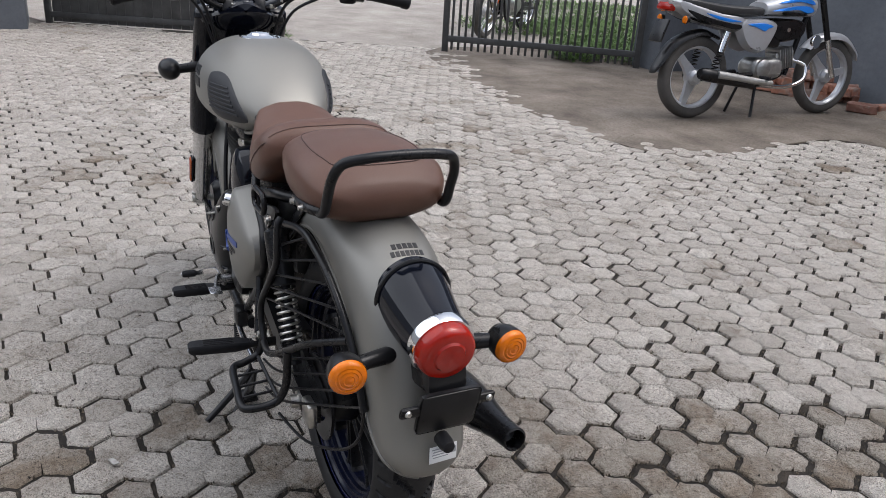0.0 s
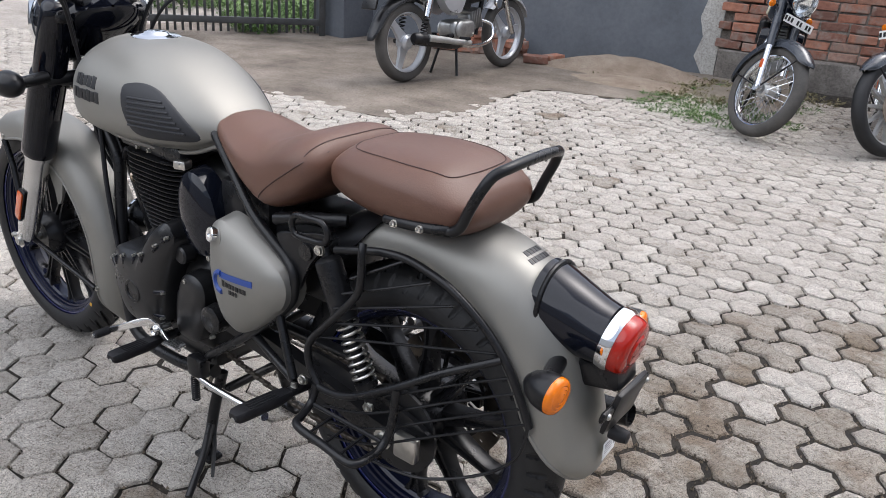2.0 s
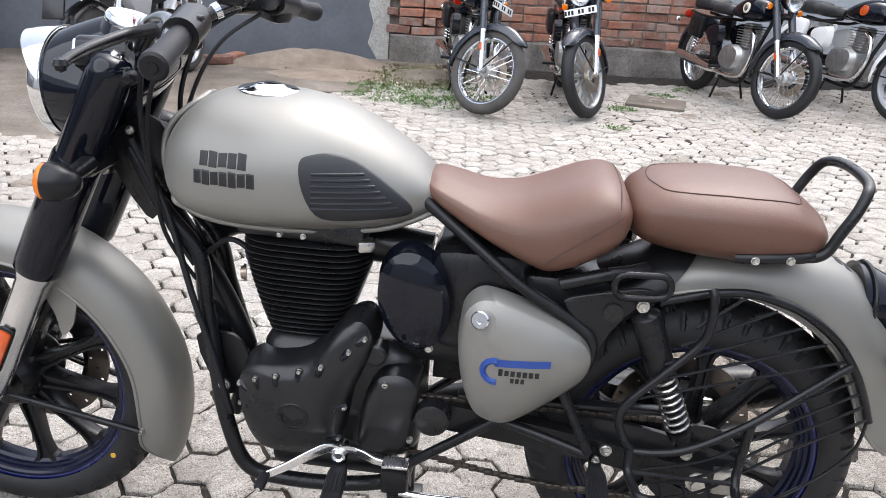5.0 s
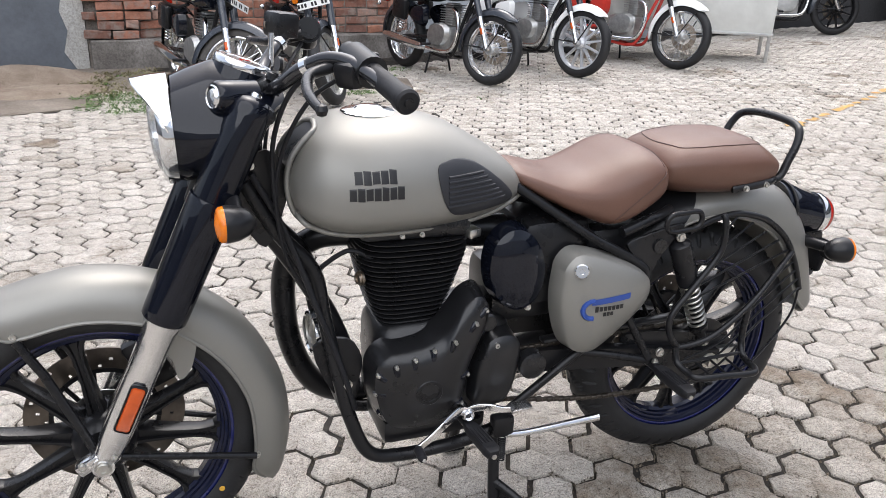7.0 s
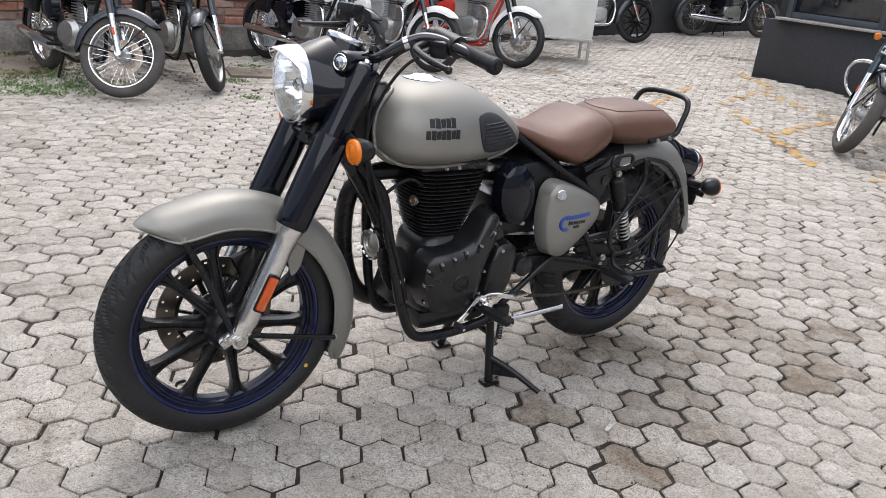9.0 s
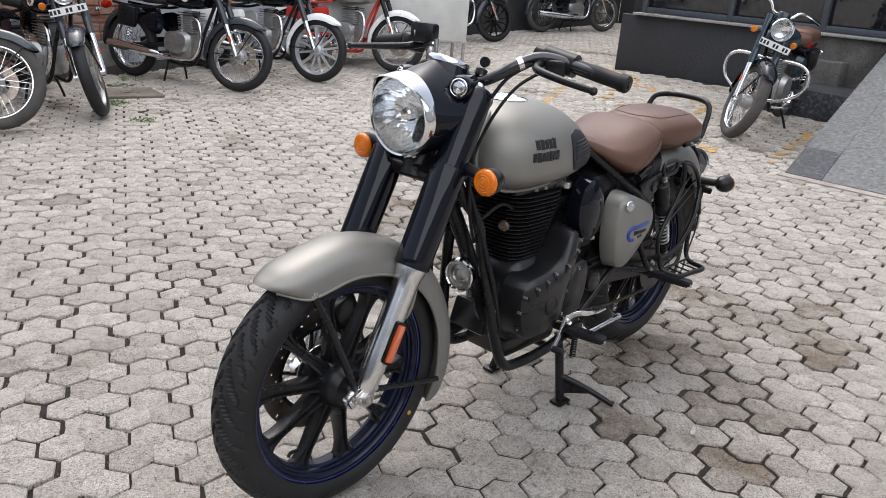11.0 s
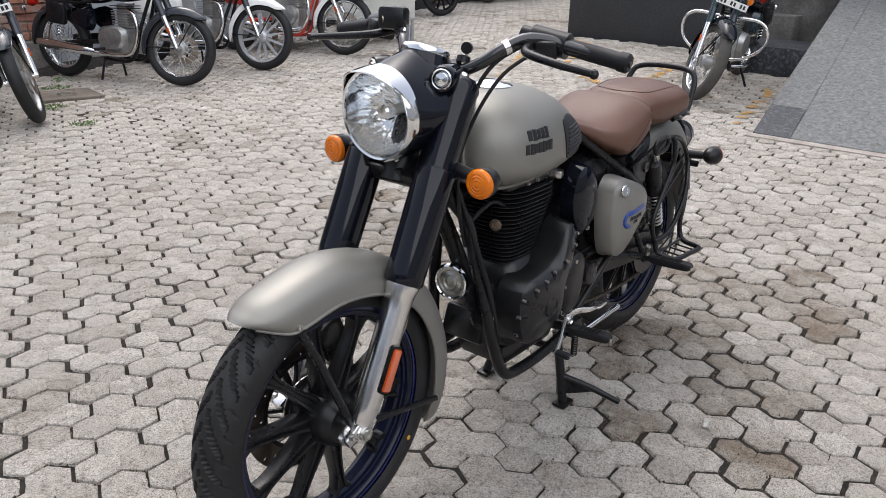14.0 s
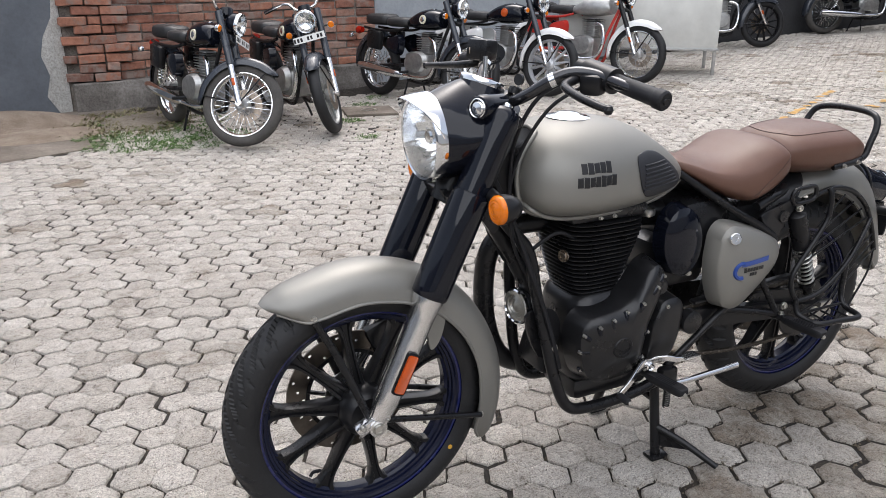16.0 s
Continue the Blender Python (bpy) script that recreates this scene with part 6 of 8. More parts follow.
for k in range(4):
    f = k / 3
    part("guard_rod", tube([(0.195 - 0.02 * f, 0.168, 0.392 - 0.090 * f), (0.08, 0.160, 0.425 - 0.098 * f), (-0.05, 0.115, 0.485 - 0.098 * f), (-0.150 - 0.036 * f, 0.093, 0.534 - 0.072 * f)], 0.0026, 8), BLACK_SATIN, guard)
part("guard_rod", tube([(-0.188, 0.088, 0.458), (-0.178, 0.092, 0.395), (-0.12, 0.105, 0.335), (-0.02, 0.14, 0.295), (0.08, 0.165, 0.298)], 0.0030, 8), BLACK_SATIN, guard)
part("side_step", tube([(0.212, 0.163, 0.396), (0.212, 0.168, 0.376), (0.211, 0.178, 0.360), (0.204, 0.205, 0.352), (0.191, 0.230, 0.350), (0.12, 0.238, 0.349), (0.058, 0.242, 0.347), (0.040, 0.228, 0.348), (0.036, 0.19, 0.352), (0.034, 0.172, 0.366), (0.030, 0.162, 0.40), (0.026, 0.160, 0.466)], 0.0078, 12), BLACK_SATIN, guard, "black tubular side step")
for k in range(3):
    part("step_rod", rod((0.08 + 0.04 * k, 0.176, 0.353), (0.08 + 0.04 * k, 0.240, 0.349), 0.0028, 8), BLACK_SATIN, guard)
part("step_rod", rod((0.212, 0.176, 0.360), (0.035, 0.176, 0.360), 0.004, 8), BLACK_SATIN, guard)

# wiring along the frame
part("wiring", tube([(1.10, 0.05, 0.82), (1.045, 0.055, 0.71), (0.995, 0.08, 0.56), (0.955, 0.092, 0.44), (0.925, 0.098, 0.33)], 0.006, 8), RUBBER, bike)
part("wiring", tube([(1.0, 0.03, 0.60), (0.93, 0.06, 0.66), (0.88, 0.07, 0.64)], 0.005, 8), RUBBER, bike)

# ---- the parked motorcycles round the yard ----
BLUE_PAINT = surface("bright_blue_paint", (0.015, 0.20, 0.72), 0.3, 0.0, 0.3, 0.1)
SILVER_PAINT = surface("silver_paint", (0.47, 0.48, 0.50), 0.3, 0.4, 0.3, 0.08)
WHITE_PAINT = surface("white_paint", (0.78, 0.78, 0.77), 0.3, 0.0, 0.4, 0.05)
RED_PAINT = surface("red_paint", (0.45, 0.03, 0.02), 0.3, 0.0, 0.4, 0.1)
NAVY_PAINT = surface("slate_black_paint", (0.022, 0.026, 0.034), 0.25, 0.0, 0.3, 0.2)
GREEN_PAINT = surface("dark_teal_paint", (0.006, 0.022, 0.032), 0.25, 0.0, 0.3, 0.2)
BLACK_VINYL = surface("black_vinyl", (0.02, 0.02, 0.021), 0.5, 0, 0, 0.2, 10, 0.2, 300, 0.0005)
PLATE_WHITE = surface("white_number_plate", (0.72, 0.72, 0.70), 0.5, 0, 0, 0.08)
GREY_METAL = surface("worn_grey_metal", (0.42, 0.42, 0.41), 0.45, 0.7, 0, 0.2, 15)
CREAM = surface("cream_decal", (0.62, 0.58, 0.45), 0.4)


def yard_wheel(owner, c, R, w, rim_r, style, tyre_mat, rim_mat, steer=None, blades=12):
    hub = part("wheel", lathe([(-0.055, 0.012), (-0.055, 0.035), (-0.035, 0.055), (0.035, 0.055), (0.055, 0.035), (0.055, 0.012)], c, (0, 1, 0), 24), GREY_METAL if style == "wire" else rim_mat, owner)
    part("tyre", tyre_mesh(c, R, w, rim_r - 0.004, n=90, m=14, tread=lambda a, phi: 0.003 if abs(phi) < 1.0 and (a * 22) % 1.0 < 0.18 else 0.0), tyre_mat, hub)
    hw = w * 0.38
    part("rim", lathe([(-hw, rim_r + 0.006), (-hw, rim_r - 0.012), (-hw * 0.5, rim_r - 0.024), (hw * 0.5, rim_r - 0.024), (hw, rim_r - 0.012), (hw, rim_r + 0.006)], c, (0, 1, 0), 64, closed=True), rim_mat, hub)
    if style == "wire":
        bm = bmesh.new()
        for k in range(36):
            a = 2 * math.pi * k / 36
            b = a + (0.35 if k % 2 else -0.35)
            s = 0.045 if (k // 2) % 2 else -0.045
            rod(c + Vector((0.048 * math.cos(b), s, 0.048 * math.sin(b))), c + Vector(((rim_r - 0.02) * math.cos(a), s * 0.12, (rim_r - 0.02) * math.sin(a))), 0.0022, 4, bm)
        tagged(part("wire_spokes", bm, CHROME, hub), kind="stuff")
    else:
        for k in range(blades):
            a = 2 * math.pi * k / blades + 0.2
            d, t = Vector((math.cos(a), 0, math.sin(a))), Vector((-math.sin(a), 0, math.cos(a)))
            wide = 0.011 if blades > 8 else 0.030
            rings = [[c + d * f + t * u * half + Vector((0, v * 0.014, 0)) for u, v in ((-1, -1), (1, -1), (1, 1), (-1, 1))] for f, half in ((0.04, wide * 1.5), (rim_r * 0.5, wide), (rim_r - 0.02, wide * 0.75))]
            part("spoke", loft(bmesh.new(), rings), rim_mat, hub)
    return hub


def yard_disc(owner, c, y, r, mat=BRONZE):
    part("brake_disc", lathe([(-0.002, r * 0.55), (-0.002, r), (0.002, r), (0.002, r * 0.55)], c + Vector((0, y, 0)), (0, 1, 0), 40, closed=True), mat, owner)


def small_indicator(owner, c, d, s):
    g = part("indicator", lathe([(-0.04, 0.006), (-0.03, 0.022), (-0.006, 0.028), (0, 0.028)], c, d, 18), CHROME if s else BLACK_SATIN, owner)
    part("indicator_lens", lathe([(0, 0.027), (0.008, 0.022), (0.012, 0.0001)], c, d, 18), AMBER, g)


def plate_bars(owner, c, d, up, w, h, n=9):
    """A white number plate with plain dark bars."""
    d, up = Vector(d).normalized(), Vector(up).normalized()
    side = d.cross(up).normalized()
    up = side.cross(d)
    c = Vector(c)
    def brick(a, b, z, hh, t0, t1):
        ring = [c + side * a + up * (z - hh), c + side * b + up * (z - hh), c + side * b + up * (z + hh), c + side * a + up * (z + hh)]
        return loft(bmesh.new(), [[p + d * t0 for p in ring], [p + d * t1 for p in ring]])
    pl = part("number_plate", brick(-w / 2, w / 2, 0, h / 2, -0.001, 0.001), PLATE_WHITE, owner, "white number plate with dark bars")
    for k in range(n):
        if k in (2, 5):
            continue
        a = -w / 2 + w * (k + 0.7) / (n + 0.4)
        part("plate_bar", brick(a, a + w / n * 0.6, 0, h * 0.28, 0.001, 0.002), DARK_DECAL, pl)


def roadster(label, place, steer=0, tank_mat=BLACK_GLOSS, fend_mat=NAVY_PAINT, wheel="wire", rim_mat=CHROME, tyre_mat=OLD_TYRE, seat_mat=BLACK_VINYL, engine=CAST_ALLOY, cowl=BLACK_GLOSS, frame_mat=BLACK_SATIN, badge=None, plate=True, guard=False, fork_mat=NAVY_PAINT, side_mat=None, lamp=True, box_mat=None, front_disc=True, boots=False):
    """An upright single-cylinder roadster: x forward, y to its left, standing at its rear wheel."""
    b = thing("motorcycle", label, "motorcycle", "parked motorcycles", place)
    F, Rr = Vector((1.38, 0, 0.325)), Vector((0.02, 0, 0.32))
    yard_wheel(b, Rr, 0.32, 0.105, 0.243, wheel, tyre_mat, rim_mat)
    head = Matrix.Translation((1.14, 0, 0.85)) @ Matrix.Rotation(radians(-25), 4, "Y")
    turned = head @ Matrix.Rotation(radians(steer), 4, "Z") @ head.inverted()
    rear_st = [(*arc(Rr, 0.365, 62), *arc(Rr, 0.315, 62), 0.078), (*arc(Rr, 0.372, 90), *arc(Rr, 0.30, 90), 0.082), (*arc(Rr, 0.375, 120), *arc(Rr, 0.295, 120), 0.082), (*arc(Rr, 0.378, 150), *arc(Rr, 0.30, 150), 0.080), (*arc(Rr, 0.375, 176), *arc(Rr, 0.315, 176), 0.072), (*arc(Rr, 0.37, 186), *arc(Rr, 0.35, 185), 0.04)]
    fender(rear_st, "rear_fender", "", b, fend_mat, 10)
    XF.append(turned)
    fh = yard_wheel(b, F, 0.325, 0.092, 0.255, wheel, tyre_mat, rim_mat)
    if front_disc:
        yard_disc(fh, F, 0.06, 0.135)
    fr_st = [(*arc(F, 0.362, 48), *arc(F, 0.345, 50), 0.03), (*arc(F, 0.367, 55), *arc(F, 0.315, 58), 0.058), (*arc(F, 0.37, 75), *arc(F, 0.305, 75), 0.066), (*arc(F, 0.372, 100), *arc(F, 0.302, 100), 0.068), (*arc(F, 0.372, 130), *arc(F, 0.302, 130), 0.068), (*arc(F, 0.37, 160), *arc(F, 0.305, 160), 0.066), (*arc(F, 0.367, 182), *arc(F, 0.315, 182), 0.058), (*arc(F, 0.362, 190), *arc(F, 0.345, 189), 0.03)]
    fender(fr_st, "front_fender", "", b, fend_mat, 10)
    for s in (1, -1):
        top, mid, low = Vector((1.085, s * 0.095, 0.99)), Vector((1.262, s * 0.095, 0.60)), Vector((1.384, s * 0.097, 0.325))
        part("fork_cover", tube([top, mid], 0.030 if not boots else 0.026, 14), fork_mat, b)
        sl = part("fork_slider", tube([mid, low], 0.025, 14), ALLOY, b)
        part("axle_lug", lathe([(-0.02, 0.024), (0.02, 0.024)], low, (0, 1, 0), 14), ALLOY, sl)
        part("reflector", box(tuple(mid + (low - mid) * 0.45 + Vector((0, s * 0.027, 0))), (0.024, 0.008, 0.06), (0, -24, 0), 0.004), REFLECTOR, sl)
        part("fender_stay", rod(low, arc3(F, 0.31, 60, s * 0.066), 0.006, 8), BLACK_SATIN, b)
        part("fender_stay", rod(low, arc3(F, 0.31, 178, s * 0.06), 0.006, 8), BLACK_SATIN, b)
        part("handlebar", tube([(1.06, 0, 1.01), (1.055, s * 0.08, 1.02), (1.03, s * 0.14, 1.08), (0.98, s * 0.24, 1.085), (0.90, s * 0.37, 1.06)], 0.0115, 10), CHROME, b)
        part("grip", rod((0.955, s * 0.27, 1.078), (0.892, s * 0.385, 1.057), 0.0175, 12), RUBBER, b)
        part("lever", tube([(1.02, s * 0.20, 1.085), (1.02, s * 0.28, 1.075), (0.965, s * 0.37, 1.058)], 0.006, 8), ALLOY, b)
        small_indicator(b, (1.16, s * 0.185, 0.845), (1, 0, 0), True)
        part("indicator_arm", rod((1.15, s * 0.09, 0.85), (1.14, s * 0.17, 0.846), 0.008, 8), BLACK_SATIN, b)
    part("yoke", box((1.165, 0, 0.795), (0.06, 0.23, 0.035), (0, 25, 0), 0.01), BLACK_SATIN, b)
    if lamp:
        hl = part("headlamp", lathe([(-0.11, 0.03), (-0.095, 0.06), (-0.05, 0.086), (0.0, 0.092), (0.012, 0.095), (0.022, 0.09)], (1.225, 0, 0.93), (1, 0, -0.05), 36, cap=False), cowl, b)
        part("lamp_rim", lathe([(-0.005, 0.093), (0.012, 0.097), (0.024, 0.092), (0.022, 0.085)], (1.225, 0, 0.93), (1, 0, -0.05), 36, cap=False), CHROME, hl)
        part("lamp_bowl", lathe([(0.018, 0.086), (-0.02, 0.07), (-0.04, 0.03), (-0.042, 0.0001)], (1.225, 0, 0.93), (1, 0, -0.05), 28, cap=False), LAMP_BOWL, hl)
        part("lamp_glass", lathe([(0.02, 0.086), (0.034, 0.05), (0.038, 0.0001)], (1.225, 0, 0.93), (1, 0, -0.05), 28, cap=False), LAMP_GLASS, hl)
    part("instrument", lathe([(-0.05, 0.05), (0, 0.055), (0.01, 0.05), (0.01, 0.0001)], (1.10, 0.0, 1.03), (-0.3, 0, 1), 24), cowl, b)
    if plate:
        plate_bars(b, (1.285, 0.0, 0.80), (1, 0, 0.15), (-0.15, 0, 1), 0.27, 0.055)
    XF.pop()
    # tank, seats, side boxes
    rings = []
    for i in range(19):
        x = 0.55 + 0.48 * i / 18
        u = i / 18
        w = 0.145 * math.sin(math.pi * min(1, 0.18 + 0.62 * u)) ** 0.8 if u < 0.95 else 0.10
        topz = 0.80 + 0.125 * math.sin(math.pi * min(1, 0.06 + 0.70 * u)) - (0.05 if u > 0.97 else 0)
        lowz = 0.745 - 0.03 * math.sin(math.pi * u)
        zc = lowz + (topz - lowz) * 0.42
        rings.append([Vector((x, w * math.copysign(abs(math.cos(a)) ** 0.85, math.cos(a)), zc + ((topz - zc) if math.sin(a) > 0 else (zc - lowz)) * math.copysign(abs(math.sin(a)) ** 0.8, math.sin(a)))) for a in (2 * math.pi * j / 24 for j in range(24))])
    tk = part("fuel_tank", loft(bmesh.new(), rings), tank_mat, b)
    if badge:
        for s in (1, -1):
            part("badge", lathe([(-0.05, 0.045), (0.0, 0.043), (0.003, 0.040), (0.003, 0.0001)], (0.84, s * 0.1455, 0.825), (0.05, s, 0.1), 24), badge, tk)
            part("badge_core", lathe([(0.003, 0.026), (0.006, 0.020), (0.006, 0.0001)], (0.84, s * 0.1455, 0.825), (0.05, s, 0.1), 20), CHROME if badge is CREAM else REFLECTOR, tk)
    part("fuel_cap", lathe([(-0.02, 0.03), (0.008, 0.03), (0.012, 0.02), (0.012, 0.0001)], (0.86, 0, 0.92), (0, 0, 1), 20), CHROME, tk)
    def pad(name, x0, x1, z0, z1, w):
        rr = []
        for i in range(13):
            u = i / 12
            sw = w * (0.72 + 0.28 * math.sin(math.pi * (0.12 + 0.6 * u)))
            en = 1 - (abs(2 * u - 1)) ** 8 * 0.5
            rr.append([Vector((x0 + (x1 - x0) * u, sw * en * math.copysign(abs(math.cos(a)) ** 0.6, math.cos(a)), (z0 + z1) / 2 + (z1 - z0) / 2 * en * math.copysign(abs(math.sin(a)) ** 0.6, math.sin(a)))) for a in (2 * math.pi * j / 20 for j in range(20))])
        part(name, loft(bmesh.new(), rr), seat_mat, b)
    pad("rider_seat", 0.58, 0.24, 0.735, 0.835, 0.14)
    pad("pillion_seat", 0.25, -0.10, 0.745, 0.865, 0.135)
    sm = side_mat or tank_mat
    for s in (1, -1):
        part("side_box", dome([(0.53, 0.60), (0.50, 0.66), (0.40, 0.655), (0.30, 0.62), (0.29, 0.55), (0.36, 0.48), (0.46, 0.45), (0.52, 0.50)], s * 0.10, s * 0.165, 3, 3.2, 6, 0.6), box_mat or sm, b)
        part("frame_tube", tube([(1.12, s * 0.03, 0.80), (1.0, s * 0.06, 0.50), (0.93, s * 0.08, 0.26), (0.82, s * 0.09, 0.19), (0.58, s * 0.10, 0.21)], 0.0165, 10), frame_mat, b)
        part("frame_tube", tube([(0.58, s * 0.10, 0.735), (0.40, s * 0.12, 0.70), (0.10, s * 0.12, 0.70), (-0.12, s * 0.10, 0.72)], 0.014, 10), frame_mat, b)
        part("swing_arm", tube([(0.55, s * 0.09, 0.36), (0.02, s * 0.11, 0.32)], 0.02, 10), frame_mat, b)
        sh = part("shock_absorber", tube([(0.19, s * 0.13, 0.66), (0.15, s * 0.13, 0.57)], 0.032, 12), BLACK_SATIN, b)
        part("spring", tube([(0.15 - 0.055 * k / 60 + 0.028 * math.cos(k * 0.7), s * 0.13 + 0.028 * math.sin(k * 0.7), 0.575 - 0.18 * k / 60) for k in range(61)], 0.005, 6, smooth=False), CHROME, sh)
        part("foot_peg", rod((0.62, s * 0.14, 0.30), (0.62, s * 0.25, 0.30), 0.014, 10), RUBBER, b)
        small_indicator(b, (-0.33, s * 0.13, 0.63), (-1, 0, 0), True)
        part("tool_case", box((0.12, s * 0.155, 0.60), (0.22, 0.07, 0.20), (0, 6, 0), 0.03), BLACK_SATIN if not box_mat else box_mat, b)
    # engine
    part("crankcase", box((0.70, 0, 0.37), (0.36, 0.22, 0.25), (0, 0, 0), 0.05), engine, b)
    part("engine_cover", dome([(0.86, 0.46), (0.78, 0.51), (0.66, 0.50), (0.56, 0.44), (0.55, 0.34), (0.64, 0.29), (0.78, 0.29), (0.85, 0.36)], 0.10, 0.15, 3, 3, 6, 0.6), engine, b)
    part("engine_cover", dome([(0.86, 0.46), (0.78, 0.51), (0.66, 0.50), (0.56, 0.44), (0.55, 0.34), (0.64, 0.29), (0.78, 0.29), (0.85, 0.36)], -0.10, -0.15, 3, 3, 6, 0.6), engine, b)
    cy = part("cylinder", box((0.79, 0, 0.58), (0.12, 0.12, 0.24), bevel=0.02), engine if engine is not CAST_ALLOY else GREY_METAL, b)
    for k in range(9):
        part("cooling_fin", box((0.79, 0, 0.505 + k * 0.022), (0.185 + 0.003 * k, 0.17, 0.007), bevel=0.002, seg=1), engine if k < 7 else BLACK_MATT, cy)
    part("exhaust_pipe", tube([(0.86, -0.06, 0.65), (0.96, -0.09, 0.60), (0.985, -0.10, 0.45), (0.93, -0.115, 0.29), (0.80, -0.13, 0.25), (0.55, -0.145, 0.26)], 0.02, 12), CHROME, b)
    part("silencer", lathe([(0, 0.022), (0.08, 0.038), (0.2, 0.046), (0.60, 0.046), (0.68, 0.034), (0.70, 0.030)], (0.56, -0.15, 0.26), (-1, -0.02, 0.10), 20), CHROME if engine is CAST_ALLOY else BLACK_SATIN, b)
    part("footboard_bar", tube([(0.90, 0.10, 0.235), (0.80, 0.19, 0.24), (0.70, 0.20, 0.25)], 0.01, 8), CHROME, b)
    part("chain_case", box((0.28, 0.095, 0.36), (0.50, 0.03, 0.10), (0, -4, 0), 0.02), BLACK_SATIN, b)
    part("tail_lamp", lathe([(-0.05, 0.03), (0.0, 0.042), (0.008, 0.042), (0.03, 0.036), (0.035, 0.0001)], (-0.33, 0, 0.68), (-1, 0, -0.1), 24), RED_LENS, b)
    part("stand", tube([(0.58, 0.10, 0.22), (0.56, 0.16, 0.10), (0.54, 0.20, 0.012)], 0.011, 8), BLACK_SATIN, b)
    part("stand", tube([(0.58, -0.09, 0.22), (0.57, -0.12, 0.11), (0.56, -0.14, 0.012)], 0.011, 8), BLACK_SATIN, b)
    if guard:
        part("crash_guard", tube([(0.98, 0.06, 0.30), (1.03, 0.20, 0.34), (1.02, 0.33, 0.44), (1.03, 0.35, 0.58), (1.05, 0.26, 0.66), (1.07, 0.06, 0.66), (1.07, -0.06, 0.66), (1.05, -0.26, 0.66), (1.03, -0.35, 0.58), (1.02, -0.33, 0.44), (1.03, -0.20, 0.34), (0.98, -0.06, 0.30)], 0.0135, 12), CHROME, b, "chrome crash guard")
    return b


def arc3(c, r, deg, y):
    return Vector((c.x + r * math.cos(radians(deg)), y, c.z + r * math.sin(radians(deg))))


def stand_at(front, rear, lean=0.0):
    """A pose that sets a bike's wheels near two places on the ground."""
    f, r = Vector(front), Vector(rear)
    d = (f - r).normalized()
    r = f - d * 1.27
    climb = math.degrees(math.atan2(rise(f.x) - rise(r.x), 1.27))
    return pose(r.x, r.y, rise(r.x), 0, 0, math.degrees(math.atan2(d.y, d.x))) @ pose(0, 0, 0, -lean, -climb) @ Matrix.Scale(0.92, 4)


roadster("black roadster with wire wheels beside the brick wall", stand_at((0.68, -4.24), (1.02, -5.58), 3), 44, badge=CREAM)
roadster("black roadster with ribbed front tyre by the brick wall", stand_at((-0.015, -4.42), (0.085, -5.72), -1), -36, wheel="alloy", rim_mat=GREY_METAL, badge=CREAM, tyre_mat=TYRE)
roadster("black roadster on its stand with cream tank badge", stand_at((-1.52, -4.86), (-1.12, -6.09), 2), 16, badge=CREAM, plate=False, tyre_mat=TYRE)
roadster("black roadster with white fenders and blade-spoke wheels", stand_at((-2.40, -4.90), (-1.94, -6.10), 5), 4, fend_mat=WHITE_PAINT, wheel="alloy", rim_mat=SILVER_PAINT, badge=REFLECTOR, plate=False, box_mat=WHITE_PAINT, tyre_mat=TYRE)
roadster("red-framed grey roadster with white front fender", stand_at((-3.46, -4.91), (-2.97, -6.09), 5), 4, fend_mat=WHITE_PAINT, tank_mat=GREY_METAL, frame_mat=RED_PAINT, badge=None, plate=False, fork_mat=BLACK_SATIN, boots=True, box_mat=RED_PAINT, tyre_mat=TYRE)
roadster("black roadster parked at the dark back wall", stand_at((-6.62, -6.20), (-5.42, -6.70), 5), 4, wheel="alloy", rim_mat=BLACK_SATIN, plate=False, engine=GREY_METAL, tyre_mat=TYRE)
roadster("black roadster far back in the yard", stand_at((-9.62, -6.30), (-8.45, -6.72), 5), 0, plate=True)
roadster("dark teal roadster with chrome crash guard near the ramp", stand_at((-3.65, -1.24), (-4.72, -1.37), 6), 36, tank_mat=GREEN_PAINT, fend_mat=BLACK_GLOSS, fork_mat=GREEN_PAINT, seat_mat=LEATHER, cowl=GREEN_PAINT, guard=True, engine=CAST_ALLOY)
roadster("motorcycle parked on the road outside the gate", stand_at((7.2, -4.08), (8.0, -5.13), 4), 0, plate=False, fend_mat=BLACK_GLOSS)


